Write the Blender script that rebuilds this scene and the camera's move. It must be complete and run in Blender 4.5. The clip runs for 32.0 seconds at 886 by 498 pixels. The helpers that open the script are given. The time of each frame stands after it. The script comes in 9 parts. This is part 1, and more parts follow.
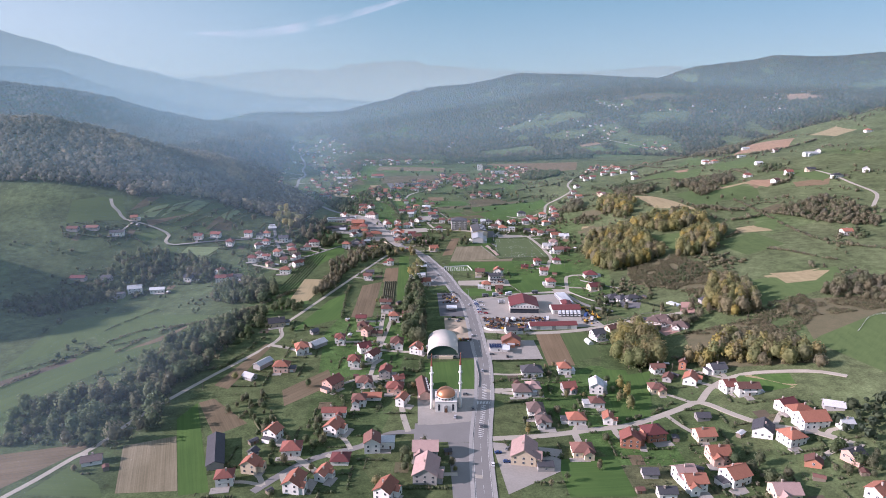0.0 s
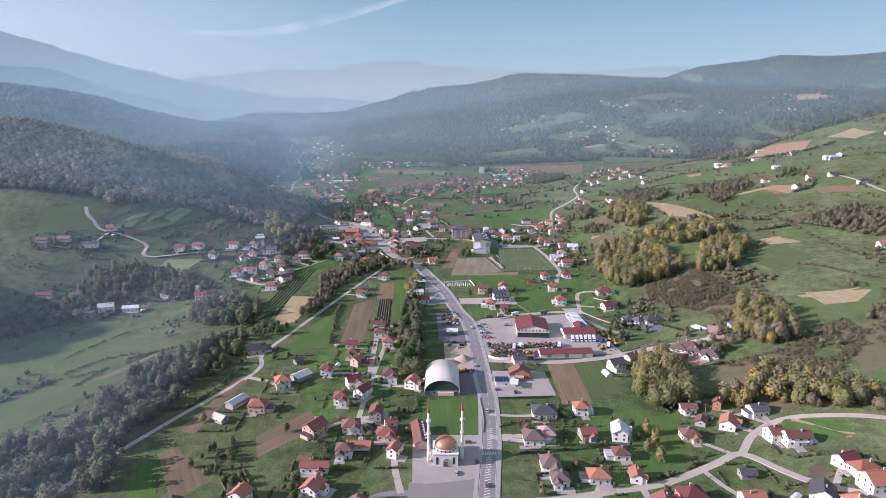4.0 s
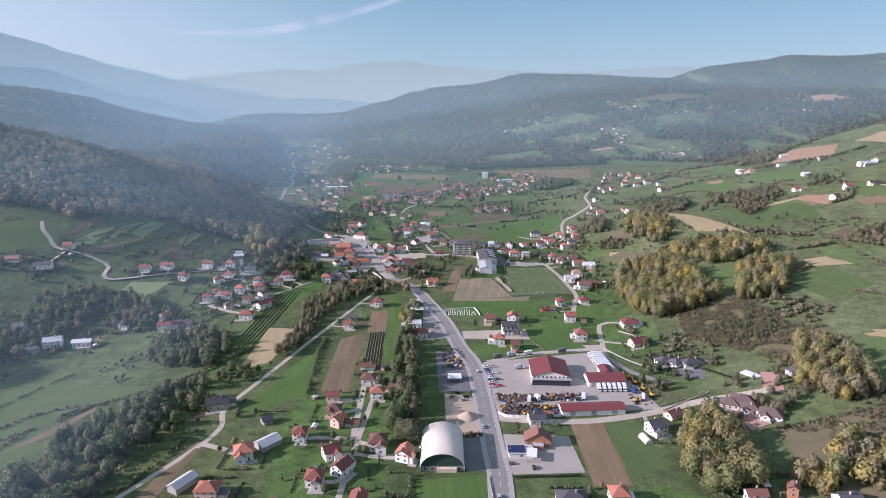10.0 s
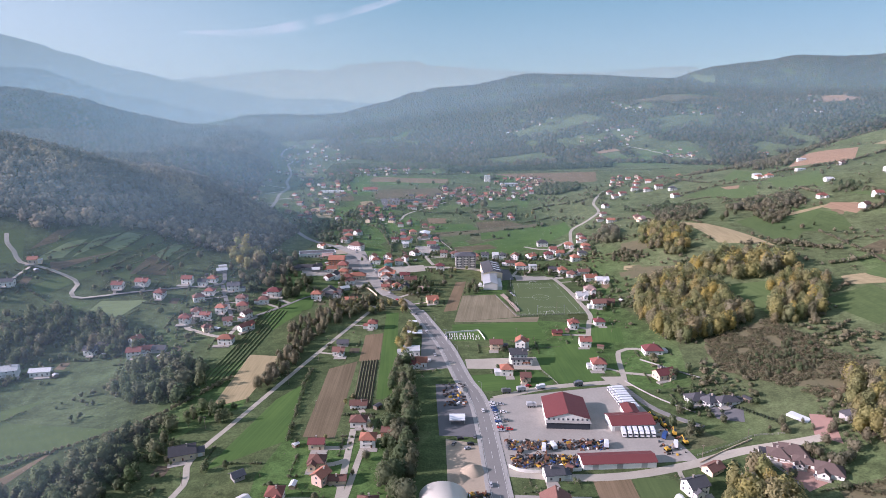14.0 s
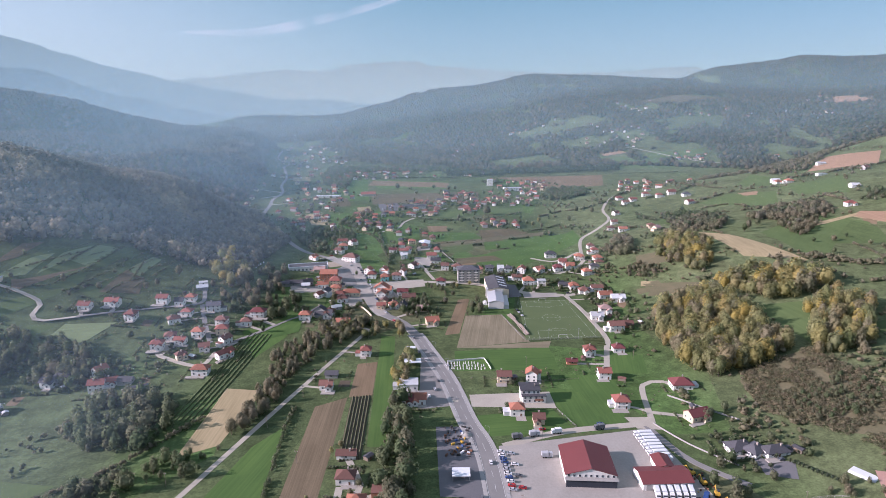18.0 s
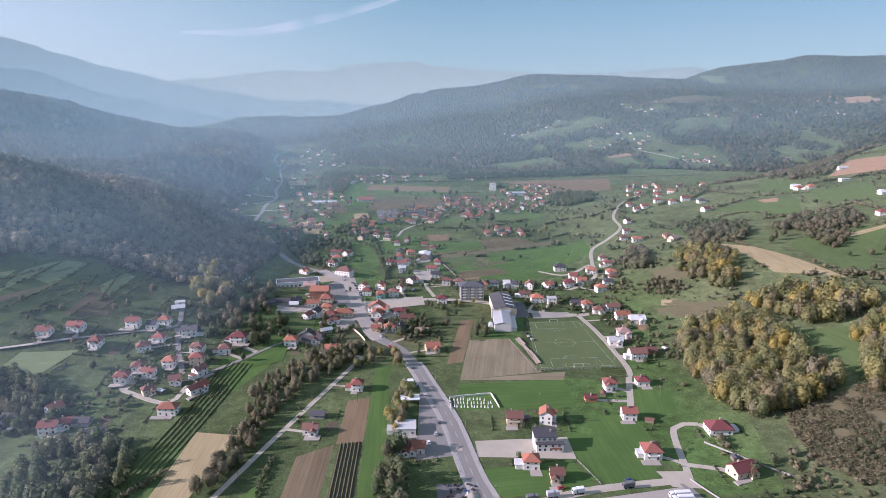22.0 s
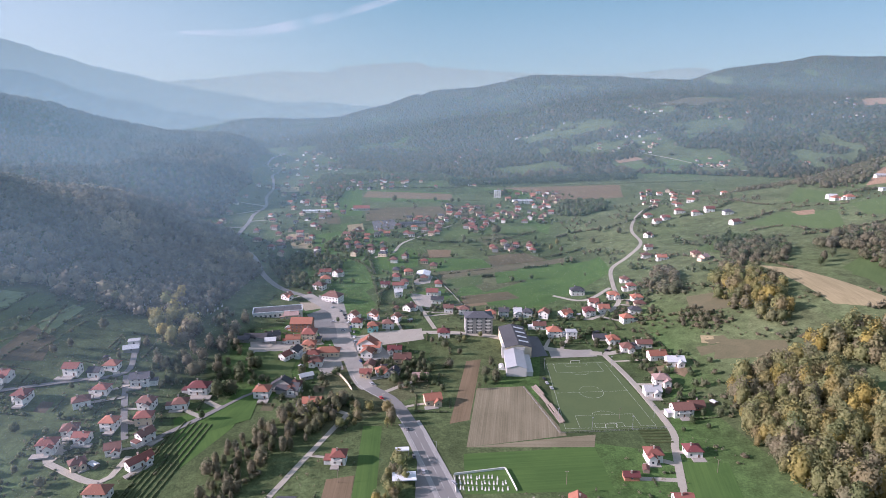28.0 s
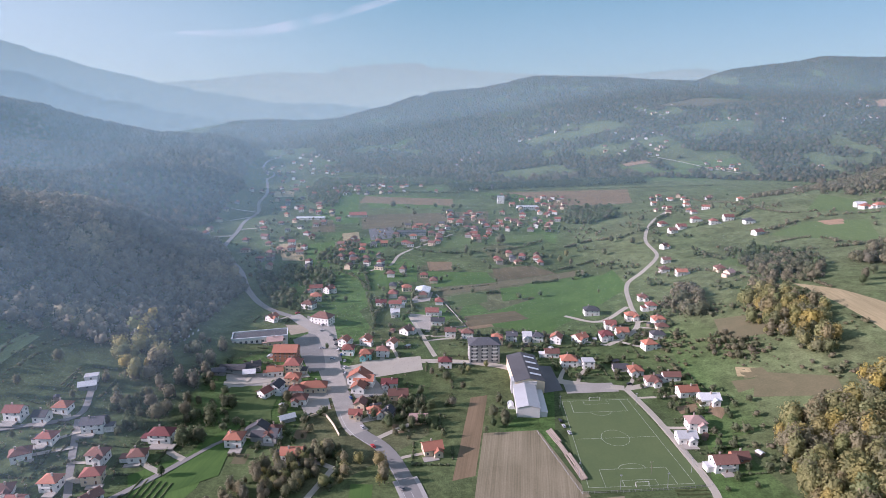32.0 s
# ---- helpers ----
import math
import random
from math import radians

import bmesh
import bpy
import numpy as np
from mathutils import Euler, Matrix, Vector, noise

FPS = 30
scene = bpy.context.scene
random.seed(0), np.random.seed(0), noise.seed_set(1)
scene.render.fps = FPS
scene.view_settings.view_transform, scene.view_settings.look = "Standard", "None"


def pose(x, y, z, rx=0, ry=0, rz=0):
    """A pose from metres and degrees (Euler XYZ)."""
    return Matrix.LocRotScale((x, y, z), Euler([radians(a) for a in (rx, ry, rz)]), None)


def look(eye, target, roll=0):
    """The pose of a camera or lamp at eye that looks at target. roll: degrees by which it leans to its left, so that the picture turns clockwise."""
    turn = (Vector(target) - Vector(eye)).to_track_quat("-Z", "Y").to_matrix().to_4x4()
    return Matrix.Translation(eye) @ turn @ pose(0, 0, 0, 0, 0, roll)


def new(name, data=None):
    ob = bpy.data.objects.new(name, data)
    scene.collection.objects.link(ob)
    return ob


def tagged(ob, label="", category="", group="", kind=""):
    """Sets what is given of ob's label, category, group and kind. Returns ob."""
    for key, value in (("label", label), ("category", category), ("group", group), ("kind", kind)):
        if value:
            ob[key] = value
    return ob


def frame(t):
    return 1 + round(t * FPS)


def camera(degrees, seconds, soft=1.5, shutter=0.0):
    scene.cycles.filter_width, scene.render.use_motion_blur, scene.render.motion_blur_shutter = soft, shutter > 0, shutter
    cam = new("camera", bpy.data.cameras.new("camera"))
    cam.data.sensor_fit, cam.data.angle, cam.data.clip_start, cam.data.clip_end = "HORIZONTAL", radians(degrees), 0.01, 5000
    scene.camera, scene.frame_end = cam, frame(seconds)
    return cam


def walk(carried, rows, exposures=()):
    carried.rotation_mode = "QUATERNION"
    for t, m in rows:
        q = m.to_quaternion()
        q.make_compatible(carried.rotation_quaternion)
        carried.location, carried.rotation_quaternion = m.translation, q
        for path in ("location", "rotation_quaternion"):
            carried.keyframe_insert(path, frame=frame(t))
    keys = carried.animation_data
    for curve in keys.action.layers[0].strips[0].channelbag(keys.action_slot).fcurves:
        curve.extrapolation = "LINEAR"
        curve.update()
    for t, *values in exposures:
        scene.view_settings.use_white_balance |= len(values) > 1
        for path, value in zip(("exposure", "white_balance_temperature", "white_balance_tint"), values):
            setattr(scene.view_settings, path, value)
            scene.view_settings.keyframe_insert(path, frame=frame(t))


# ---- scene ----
cam = camera(71.7, 32.0, 0.6)
walk(cam, [
    (0, pose(-2.00, -18.22, 203.05, 75.926, 0.000, -0.310)),
    (4, pose(-0.61, 42.32, 203.00, 75.954, 0.000, -0.222)),
    (8, pose(0.10, 102.05, 202.97, 75.992, 0.000, -0.141)),
    (12, pose(0.27, 161.20, 202.95, 76.040, 0.000, -0.067)),
    (16, pose(0.00, 220.00, 202.94, 76.098, 0.000, 0.000)),
    (20, pose(-0.58, 278.69, 202.94, 76.166, 0.000, 0.060)),
    (24, pose(-1.36, 337.51, 202.94, 76.245, 0.000, 0.114)),
    (28, pose(-2.20, 396.69, 202.94, 76.333, 0.000, 0.161)),
    (32, pose(-3.01, 456.45, 202.93, 76.432, 0.000, 0.201)),
], [(0.0, 0.78, 5980, 39), (32.0, 0.78, 5980, 39)])

# ---- world and sun ----
SUN_ELEVATION, SUN_AZIMUTH = 21.0, 262.0  # degrees; azimuth clockwise from +y
sky_world = bpy.data.worlds.new("sky")
scene.world = sky_world
sky_world.use_nodes = True
sky_nodes = sky_world.node_tree
sky_tex = sky_nodes.nodes.new("ShaderNodeTexSky")
sky_tex.sky_type, sky_tex.sun_disc = "NISHITA", False
sky_tex.sun_elevation, sky_tex.sun_rotation = radians(SUN_ELEVATION), radians(SUN_AZIMUTH)
sky_tex.air_density, sky_tex.dust_density, sky_tex.ozone_density = 1.0, 0.3, 4.0
sky_nodes.links.new(sky_tex.outputs[0], sky_nodes.nodes["Background"].inputs[0])
sky_nodes.nodes["Background"].inputs[1].default_value = 0.09
# a thin even veil of high haze over the clear sky
veil = sky_nodes.nodes.new("ShaderNodeBackground")
veil.inputs[1].default_value = 1.0
# whiter towards the horizon, bluer overhead
aim, rise, haze_ramp, haze_mix = (sky_nodes.nodes.new("ShaderNode" + k) for k in ("TexCoord", "SeparateXYZ", "MapRange", "Mix"))
haze_mix.data_type = "RGBA"
haze_ramp.inputs[1].default_value, haze_ramp.inputs[2].default_value = 0.0, 0.2
haze_mix.inputs[6].default_value, haze_mix.inputs[7].default_value = (0.195, 0.295, 0.278, 1), (0.086, 0.240, 0.238, 1)
sky_nodes.links.new(aim.outputs["Generated"], rise.inputs[0])
sky_nodes.links.new(rise.outputs[2], haze_ramp.inputs[0])
sky_nodes.links.new(haze_ramp.outputs[0], haze_mix.inputs[0])
# added brightness overhead, out of view, to fill the shadows
overhead, overhead_fill_mix = sky_nodes.nodes.new("ShaderNodeMapRange"), sky_nodes.nodes.new("ShaderNodeMix")
overhead.interpolation_type, overhead_fill_mix.data_type = "SMOOTHSTEP", "RGBA"
overhead.inputs[1].default_value, overhead.inputs[2].default_value = 0.22, 0.6
overhead_fill_mix.inputs[7].default_value = (0.30, 0.40, 0.41, 1)
sky_nodes.links.new(rise.outputs[2], overhead.inputs[0])
sky_nodes.links.new(overhead.outputs[0], overhead_fill_mix.inputs[0])
sky_nodes.links.new(haze_mix.outputs[2], overhead_fill_mix.inputs[6])
# the veil brightens towards the sun's side
sunward, glow_mix, glow_fade = (sky_nodes.nodes.new("ShaderNode" + k) for k in ("MapRange", "Mix", "Math"))
glow_mix.data_type, glow_fade.operation, sunward.interpolation_type = "RGBA", "MULTIPLY", "SMOOTHSTEP"
sunward.inputs[1].default_value, sunward.inputs[2].default_value, sunward.inputs[4].default_value = 0.05, -0.85, 0.8
low_air = sky_nodes.nodes.new("ShaderNodeMapRange")
low_air.inputs[1].default_value, low_air.inputs[2].default_value, low_air.inputs[3].default_value, low_air.inputs[4].default_value = 0.0, 0.45, 1.0, 0.0
sky_nodes.links.new(rise.outputs[0], sunward.inputs[0])
sky_nodes.links.new(rise.outputs[2], low_air.inputs[0])
sky_nodes.links.new(sunward.outputs[0], glow_fade.inputs[0])
sky_nodes.links.new(low_air.outputs[0], glow_fade.inputs[1])
sky_nodes.links.new(glow_fade.outputs[0], glow_mix.inputs[0])
sky_nodes.links.new(overhead_fill_mix.outputs[2], glow_mix.inputs[6])
glow_mix.inputs[7].default_value = (0.54, 0.60, 0.51, 1)
sky_nodes.links.new(glow_mix.outputs[2], veil.inputs[0])
blend = sky_nodes.nodes.new("ShaderNodeMixShader")
blend.inputs[0].default_value = 0.7
sky_nodes.links.new(sky_nodes.nodes["Background"].outputs[0], blend.inputs[1])
sky_nodes.links.new(veil.outputs[0], blend.inputs[2])
sky_nodes.links.new(blend.outputs[0], sky_nodes.nodes["World Output"].inputs[0])
sun = new("sun", bpy.data.lights.new("sun", "SUN"))
sun.data.energy, sun.data.angle, sun.data.color = 5.0, radians(0.6), (1.0, 0.93, 0.82)
e, a = radians(SUN_ELEVATION), radians(SUN_AZIMUTH)
sun.matrix_basis = look((math.sin(a) * math.cos(e) * 100, math.cos(a) * math.cos(e) * 100, math.sin(e) * 100), (0, 0, 0))



# ---- materials ----
def material(name, colour, second=None, rough=0.85, scale=0.4, fine=6.0, bump_size=0.0, metal=0.0, spread=0.0, wave=0.0, wave_scale=1.0, mix=0.5, sheen=0.0):
    """A procedural surface: two colours mixed by coarse and fine noise in object space, a bump, stripes, and a spread of brightness from piece to piece."""
    m = bpy.data.materials.new(name)
    m.use_nodes = True
    t = m.node_tree
    b = t.nodes["Principled BSDF"]
    b.inputs["Roughness"].default_value, b.inputs["Metallic"].default_value = rough, metal
    b.inputs["Specular IOR Level"].default_value = 0.3
    if sheen:
        b.inputs["Sheen Weight"].default_value, b.inputs["Sheen Roughness"].default_value = sheen, 0.6
    second = second or tuple(c * 0.7 for c in colour)
    at = t.nodes.new("ShaderNodeTexCoord")
    noises = []
    for size, detail in ((scale, 4), (fine, 3)):
        n = t.nodes.new("ShaderNodeTexNoise")
        n.inputs["Scale"].default_value, n.inputs["Detail"].default_value, n.inputs["Roughness"].default_value = size, detail, 0.65
        t.links.new(at.outputs["Object"], n.inputs["Vector"])
        noises.append(n)
    both = t.nodes.new("ShaderNodeMath")
    both.operation = "MULTIPLY_ADD"
    both.inputs[1].default_value = 0.45
    t.links.new(noises[1].outputs[0], both.inputs[0])
    part_of = t.nodes.new("ShaderNodeMath")
    part_of.operation = "MULTIPLY"
    part_of.inputs[1].default_value = 0.55
    t.links.new(noises[0].outputs[0], part_of.inputs[0])
    t.links.new(part_of.outputs[0], both.inputs[2])
    factor = both.outputs[0]
    if wave:
        w = t.nodes.new("ShaderNodeTexWave")
        w.inputs["Scale"].default_value, w.inputs["Distortion"].default_value = wave_scale, 0.9
        t.links.new(at.outputs["Object"], w.inputs["Vector"])
        f = t.nodes.new("ShaderNodeMix")
        f.inputs[0].default_value = wave
        t.links.new(factor, f.inputs[2])
        t.links.new(w.outputs[1], f.inputs[3])
        factor = f.outputs[0]
    sharp = t.nodes.new("ShaderNodeMapRange")
    sharp.inputs[1].default_value, sharp.inputs[2].default_value = 0.5 - mix / 2, 0.5 + mix / 2
    t.links.new(factor, sharp.inputs[0])
    c = t.nodes.new("ShaderNodeMix")
    c.data_type = "RGBA"
    c.inputs[6].default_value, c.inputs[7].default_value = (*second, 1), (*colour, 1)
    t.links.new(sharp.outputs[0], c.inputs[0])
    out = c.outputs[2]
    if spread:
        piece = t.nodes.new("ShaderNodeObjectInfo")
        hsv = t.nodes.new("ShaderNodeHueSaturation")
        v = t.nodes.new("ShaderNodeMapRange")
        v.inputs[3].default_value, v.inputs[4].default_value = 1 - spread, 1 + spread
        t.links.new(piece.outputs["Random"], v.inputs[0])
        t.links.new(v.outputs[0], hsv.inputs["Value"])
        t.links.new(out, hsv.inputs["Color"])
        out = hsv.outputs[0]
    t.links.new(out, b.inputs["Base Color"])
    if bump_size:
        k = t.nodes.new("ShaderNodeBump")
        k.inputs["Distance"].default_value, k.inputs["Strength"].default_value = bump_size, 0.7
        t.links.new(factor, k.inputs["Height"])
        t.links.new(k.outputs[0], b.inputs["Normal"])
    return m


def leaf_material(name, colours, island=False):
    """Foliage: a colour for each tree out of a short ramp, with lighter and darker leaves in it."""
    m = bpy.data.materials.new(name)
    m.use_nodes = True
    t = m.node_tree
    b = t.nodes["Principled BSDF"]
    b.inputs["Roughness"].default_value, b.inputs["Specular IOR Level"].default_value = 0.8, 0.15
    pick = t.nodes.new("ShaderNodeAttribute") if island else t.nodes.new("ShaderNodeObjectInfo")
    if island:
        pick.attribute_name = "tone"
    leaf = t.nodes.new("ShaderNodeNewGeometry")
    r = t.nodes.new("ShaderNodeValToRGB")
    for _ in range(len(colours) - 2):
        r.color_ramp.elements.new(0.5)
    for i, (el, col) in enumerate(zip(r.color_ramp.elements, colours)):
        el.position, el.color = i / (len(colours) - 1), (*col, 1)
    t.links.new(pick.outputs["Fac" if island else "Random"], r.inputs[0])
    hsv = t.nodes.new("ShaderNodeHueSaturation")
    v = t.nodes.new("ShaderNodeMapRange")
    v.inputs[3].default_value, v.inputs[4].default_value = 0.78, 1.25
    t.links.new(leaf.outputs["Random Per Island"], v.inputs[0])
    t.links.new(v.outputs[0], hsv.inputs["Value"])
    t.links.new(r.outputs[0], hsv.inputs["Color"])
    t.links.new(hsv.outputs[0], b.inputs["Base Color"])
    thin = t.nodes.new("ShaderNodeBsdfTranslucent")
    t.links.new(hsv.outputs[0], thin.inputs[0])
    both = t.nodes.new("ShaderNodeMixShader")
    both.inputs[0].default_value = 0.5
    t.links.new(b.outputs[0], both.inputs[1])
    t.links.new(thin.outputs[0], both.inputs[2])
    t.links.new(both.outputs[0], t.nodes["Material Output"].inputs[0])
    return m


def soil_material(name, colour, second, row=1.1, streak=0.35, soft=0.14, patchy=0.22):
    """Worked soil or stubble: fine rows and long uneven streaks that run along the field, clods and damp patches."""
    m = bpy.data.materials.new(name)
    m.use_nodes = True
    t = m.node_tree
    b = t.nodes["Principled BSDF"]
    b.inputs["Roughness"].default_value, b.inputs["Specular IOR Level"].default_value = 0.95, 0.1
    at = t.nodes.new("ShaderNodeTexCoord")
    total = None
    for size, weight in (((row, 0.012, 1), 0.34), ((streak * 0.5, 0.006, 1), 0.3), ((0.035, 0.03, 1), patchy), ((0.9, 0.7, 1), 0.36 - patchy)):
        k, n, w = t.nodes.new("ShaderNodeMapping"), t.nodes.new("ShaderNodeTexNoise"), t.nodes.new("ShaderNodeMath")
        k.inputs["Scale"].default_value = size
        n.inputs["Scale"].default_value, n.inputs["Detail"].default_value, n.inputs["Roughness"].default_value = 1.0, 3, 0.6
        w.operation, w.inputs[1].default_value = "MULTIPLY_ADD", weight
        w.inputs[2].default_value = 0.0
        t.links.new(at.outputs["Object"], k.inputs[0])
        t.links.new(k.outputs[0], n.inputs["Vector"])
        t.links.new(n.outputs[0], w.inputs[0])
        if total:
            t.links.new(total, w.inputs[2])
        total = w.outputs[0]
    r, c = t.nodes.new("ShaderNodeMapRange"), t.nodes.new("ShaderNodeMix")
    c.data_type = "RGBA"
    r.inputs[1].default_value, r.inputs[2].default_value = 0.5 - soft, 0.5 + soft
    c.inputs[6].default_value, c.inputs[7].default_value = (*second, 1), (*colour, 1)
    t.links.new(total, r.inputs[0])
    t.links.new(r.outputs[0], c.inputs[0])
    t.links.new(c.outputs[2], b.inputs["Base Color"])
    k = t.nodes.new("ShaderNodeBump")
    k.inputs["Distance"].default_value, k.inputs["Strength"].default_value = 0.3, 0.7
    t.links.new(total, k.inputs["Height"])
    t.links.new(k.outputs[0], b.inputs["Normal"])
    return m


ROOFS = {
    "r": material("red_tiles", (0.255, 0.095, 0.074), (0.17, 0.066, 0.052), 0.8, 0.5, 5, 0.05, spread=0.25, wave=0.2, wave_scale=1.1),
    "o": material("orange_tiles", (0.37, 0.155, 0.10), (0.25, 0.10, 0.068), 0.8, 0.5, 5, 0.05, spread=0.22, wave=0.2, wave_scale=1.1),
    "n": material("brown_tiles", (0.20, 0.10, 0.078), (0.125, 0.064, 0.052), 0.8, 0.5, 5, 0.05, spread=0.25, wave=0.2, wave_scale=1.1),
    "m": material("maroon_tiles", (0.16, 0.05, 0.048), (0.11, 0.036, 0.036), 0.7, 0.5, 5, 0.05, spread=0.2, wave=0.2, wave_scale=1.1),
    "d": material("slate_grey_tiles", (0.09, 0.09, 0.10), (0.05, 0.05, 0.055), 0.75, 0.5, 5, 0.04, spread=0.3, wave=0.2, wave_scale=1.1),
    "g": material("light_sheet_roof", (0.55, 0.56, 0.57), (0.38, 0.38, 0.38), 0.5, 0.3, 4, 0.03, spread=0.2, wave=0.3, wave_scale=2.0),
    "v": material("grey_brown_tiles", (0.155, 0.11, 0.098), (0.10, 0.072, 0.065), 0.8, 0.5, 5, 0.05, spread=0.15, wave=0.2, wave_scale=1.1),
    "k": material("faded_pink_tiles", (0.42, 0.29, 0.26), (0.30, 0.20, 0.18), 0.85, 0.5, 5, 0.05, spread=0.2, wave=0.2, wave_scale=1.1),
}
WALLS = {
    "w": material("white_plaster", (0.78, 0.76, 0.72), (0.62, 0.60, 0.56), 0.9, 0.35, 3, 0.01, spread=0.08),
    "c": material("cream_plaster", (0.62, 0.52, 0.38), (0.5, 0.41, 0.3), 0.9, 0.35, 3, 0.01, spread=0.15),
    "p": material("pink_plaster", (0.62, 0.42, 0.34), (0.5, 0.33, 0.27), 0.9, 0.35, 3, 0.01, spread=0.15),
    "y": material("grey_plaster", (0.36, 0.35, 0.33), (0.26, 0.25, 0.24), 0.9, 0.35, 3, 0.01, spread=0.25),
    "b": material("raw_brick", (0.42, 0.19, 0.12), (0.3, 0.14, 0.09), 0.9, 0.6, 5, 0.02, spread=0.2, wave=0.2, wave_scale=2),
    "t": material("turquoise_plaster", (0.25, 0.55, 0.52), (0.2, 0.44, 0.42), 0.9, 0.35, 3, 0.01),
}
GLASS = material("dark_window_glass", (0.05, 0.06, 0.075), (0.03, 0.035, 0.045), 0.12, 0.5, 2)
FRAME = material("white_window_frame", (0.7, 0.69, 0.66), None, 0.6)
DOORWOOD = material("brown_door", (0.16, 0.08, 0.045), None, 0.6, 1, 9)
CHIMNEY = material("chimney_plaster", (0.45, 0.38, 0.33), None, 0.9, 1, 6)
ASPHALT = material("worn_asphalt", (0.232, 0.225, 0.214), (0.165, 0.158, 0.148), 0.85, 0.05, 1.5, 0.02)
LANE = material("pale_lane_gravel", (0.42, 0.385, 0.32), (0.29, 0.265, 0.22), 0.95, 0.08, 1.0, 0.03)
YARD = material("pale_concrete_yard", (0.36, 0.335, 0.30), (0.24, 0.225, 0.20), 0.9, 0.07, 0.7, 0.01)
PAINT = material("road_paint", (0.68, 0.68, 0.65), (0.42, 0.42, 0.40), 0.7, 1.5, 6)
KERB = material("concrete_kerb", (0.36, 0.35, 0.33), None, 0.9, 0.5, 3)
GRASS = {
    "bright": soil_material("bright_meadow_grass", (0.090, 0.156, 0.044), (0.044, 0.090, 0.027), 0.6, 0.12, 0.17, 0.27),
    "dull": soil_material("dull_meadow_grass", (0.098, 0.138, 0.054), (0.056, 0.086, 0.034), 0.5, 0.12, 0.2),
    "hill": soil_material("hillside_meadow_grass", (0.110, 0.155, 0.060), (0.064, 0.100, 0.039), 0.5, 0.12, 0.22),
    "turf": material("pitch_turf", (0.098, 0.13, 0.052), (0.066, 0.10, 0.04), 0.95, 0.05, 0.6, 0.05, mix=0.45),
    "plough": soil_material("ploughed_soil", (0.20, 0.155, 0.10), (0.10, 0.08, 0.05)),
    "red_soil": soil_material("reddish_soil", (0.23, 0.165, 0.105), (0.13, 0.10, 0.06)),
    "stubble": soil_material("grey_maize_stubble", (0.28, 0.24, 0.165), (0.12, 0.105, 0.065), 1.4),
    # dry meadow, lightened in colour to stand in for sun on the terraces
    "pale": soil_material("pale_dry_meadow_lightened", (0.195, 0.245, 0.120), (0.135, 0.175, 0.085), 1.6, 0.3),
    "tan": soil_material("tan_harvested_field", (0.36, 0.295, 0.175), (0.22, 0.185, 0.105), 0.8),
    "fallow": soil_material("weedy_fallow_soil", (0.155, 0.125, 0.076), (0.072, 0.070, 0.042), 0.8, 0.2),
    "clay": soil_material("pale_reddish_clay_field", (0.34, 0.225, 0.15), (0.23, 0.155, 0.10), 0.8, 0.2),
    "rows": material("dark_orchard_soil", (0.11, 0.085, 0.06), (0.07, 0.06, 0.04), 0.95, 0.2, 1.5, 0.2),
    "reed": material("dry_brown_weeds", (0.150, 0.125, 0.072), (0.082, 0.085, 0.045), 0.95, 0.09, 0.9, 0.5, mix=0.4),
}
BARK = material("grey_brown_bark", (0.11, 0.085, 0.065), None, 0.95, 2, 9, 0.05)


# ---- the lie of the land ----
def bump(x, y, cx, cy, h, rx, ry):
    return h * np.exp(-((x - cx) / rx) ** 2 - ((y - cy) / ry) ** 2)


def ramp(a, b, v):
    s = np.clip((v - a) / (b - a), 0, 1)
    return s * s * (3 - 2 * s)


def ridge(x, y, crest, width):
    """Height over the valley of a ridge along a crest of (x, y, z) corners, falling off over width."""
    best = np.zeros(np.shape(x))
    for (ax, ay, az), (bx, by, bz) in zip(crest, crest[1:]):
        dx, dy = bx - ax, by - ay
        s = np.clip(((x - ax) * dx + (y - ay) * dy) / (dx * dx + dy * dy), 0, 1)
        d = np.hypot(x - ax - s * dx, y - ay - s * dy)
        best = np.maximum(best, (az + s * (bz - az)) * np.exp(-(d / width) ** 2))
    return best


RIDGES = [
    ([(-1000, 380, 230), (-820, 450, 185), (-720, 510, 145), (-660, 560, 100)], 115),
    ([(-300, 1290, 4), (-400, 1210, 40), (-480, 1150, 78), (-700, 1050, 135), (-1000, 980, 195), (-1600, 900, 260)], 185),
    ([(-483, 1930, 12), (-502, 1800, 52), (-526, 1700, 72), (-550, 1610, 88), (-585, 1570, 92), (-660, 1530, 76), (-900, 1480, 84), (-1600, 1400, 120)], 135),
    ([(-526, 2060, 16), (-583, 2100, 50), (-644, 2100, 70), (-737, 2050, 80), (-861, 2000, 94), (-1116, 1950, 106), (-1900, 1900, 130)], 170),
    ([(-611, 2440, 10), (-668, 2500, 56), (-780, 2500, 88), (-910, 2450, 106), (-1066, 2400, 138), (-1243, 2350, 192), (-1346, 2300, 210), (-2000, 2200, 300)], 190),
    ([(-544, 3600, 70), (-279, 3600, 166), (119, 3600, 256), (484, 3600, 306), (1100, 3500, 290), (1700, 3300, 200)], 620),
    ([(1632, 4350, 278), (1725, 4350, 351), (1835, 4350, 392), (2011, 4350, 409), (2187, 4350, 426), (2326, 4350, 450), (2540, 4350, 450), (2780, 4350, 460), (3067, 4350, 477), (3596, 4350, 494)], 640),
]


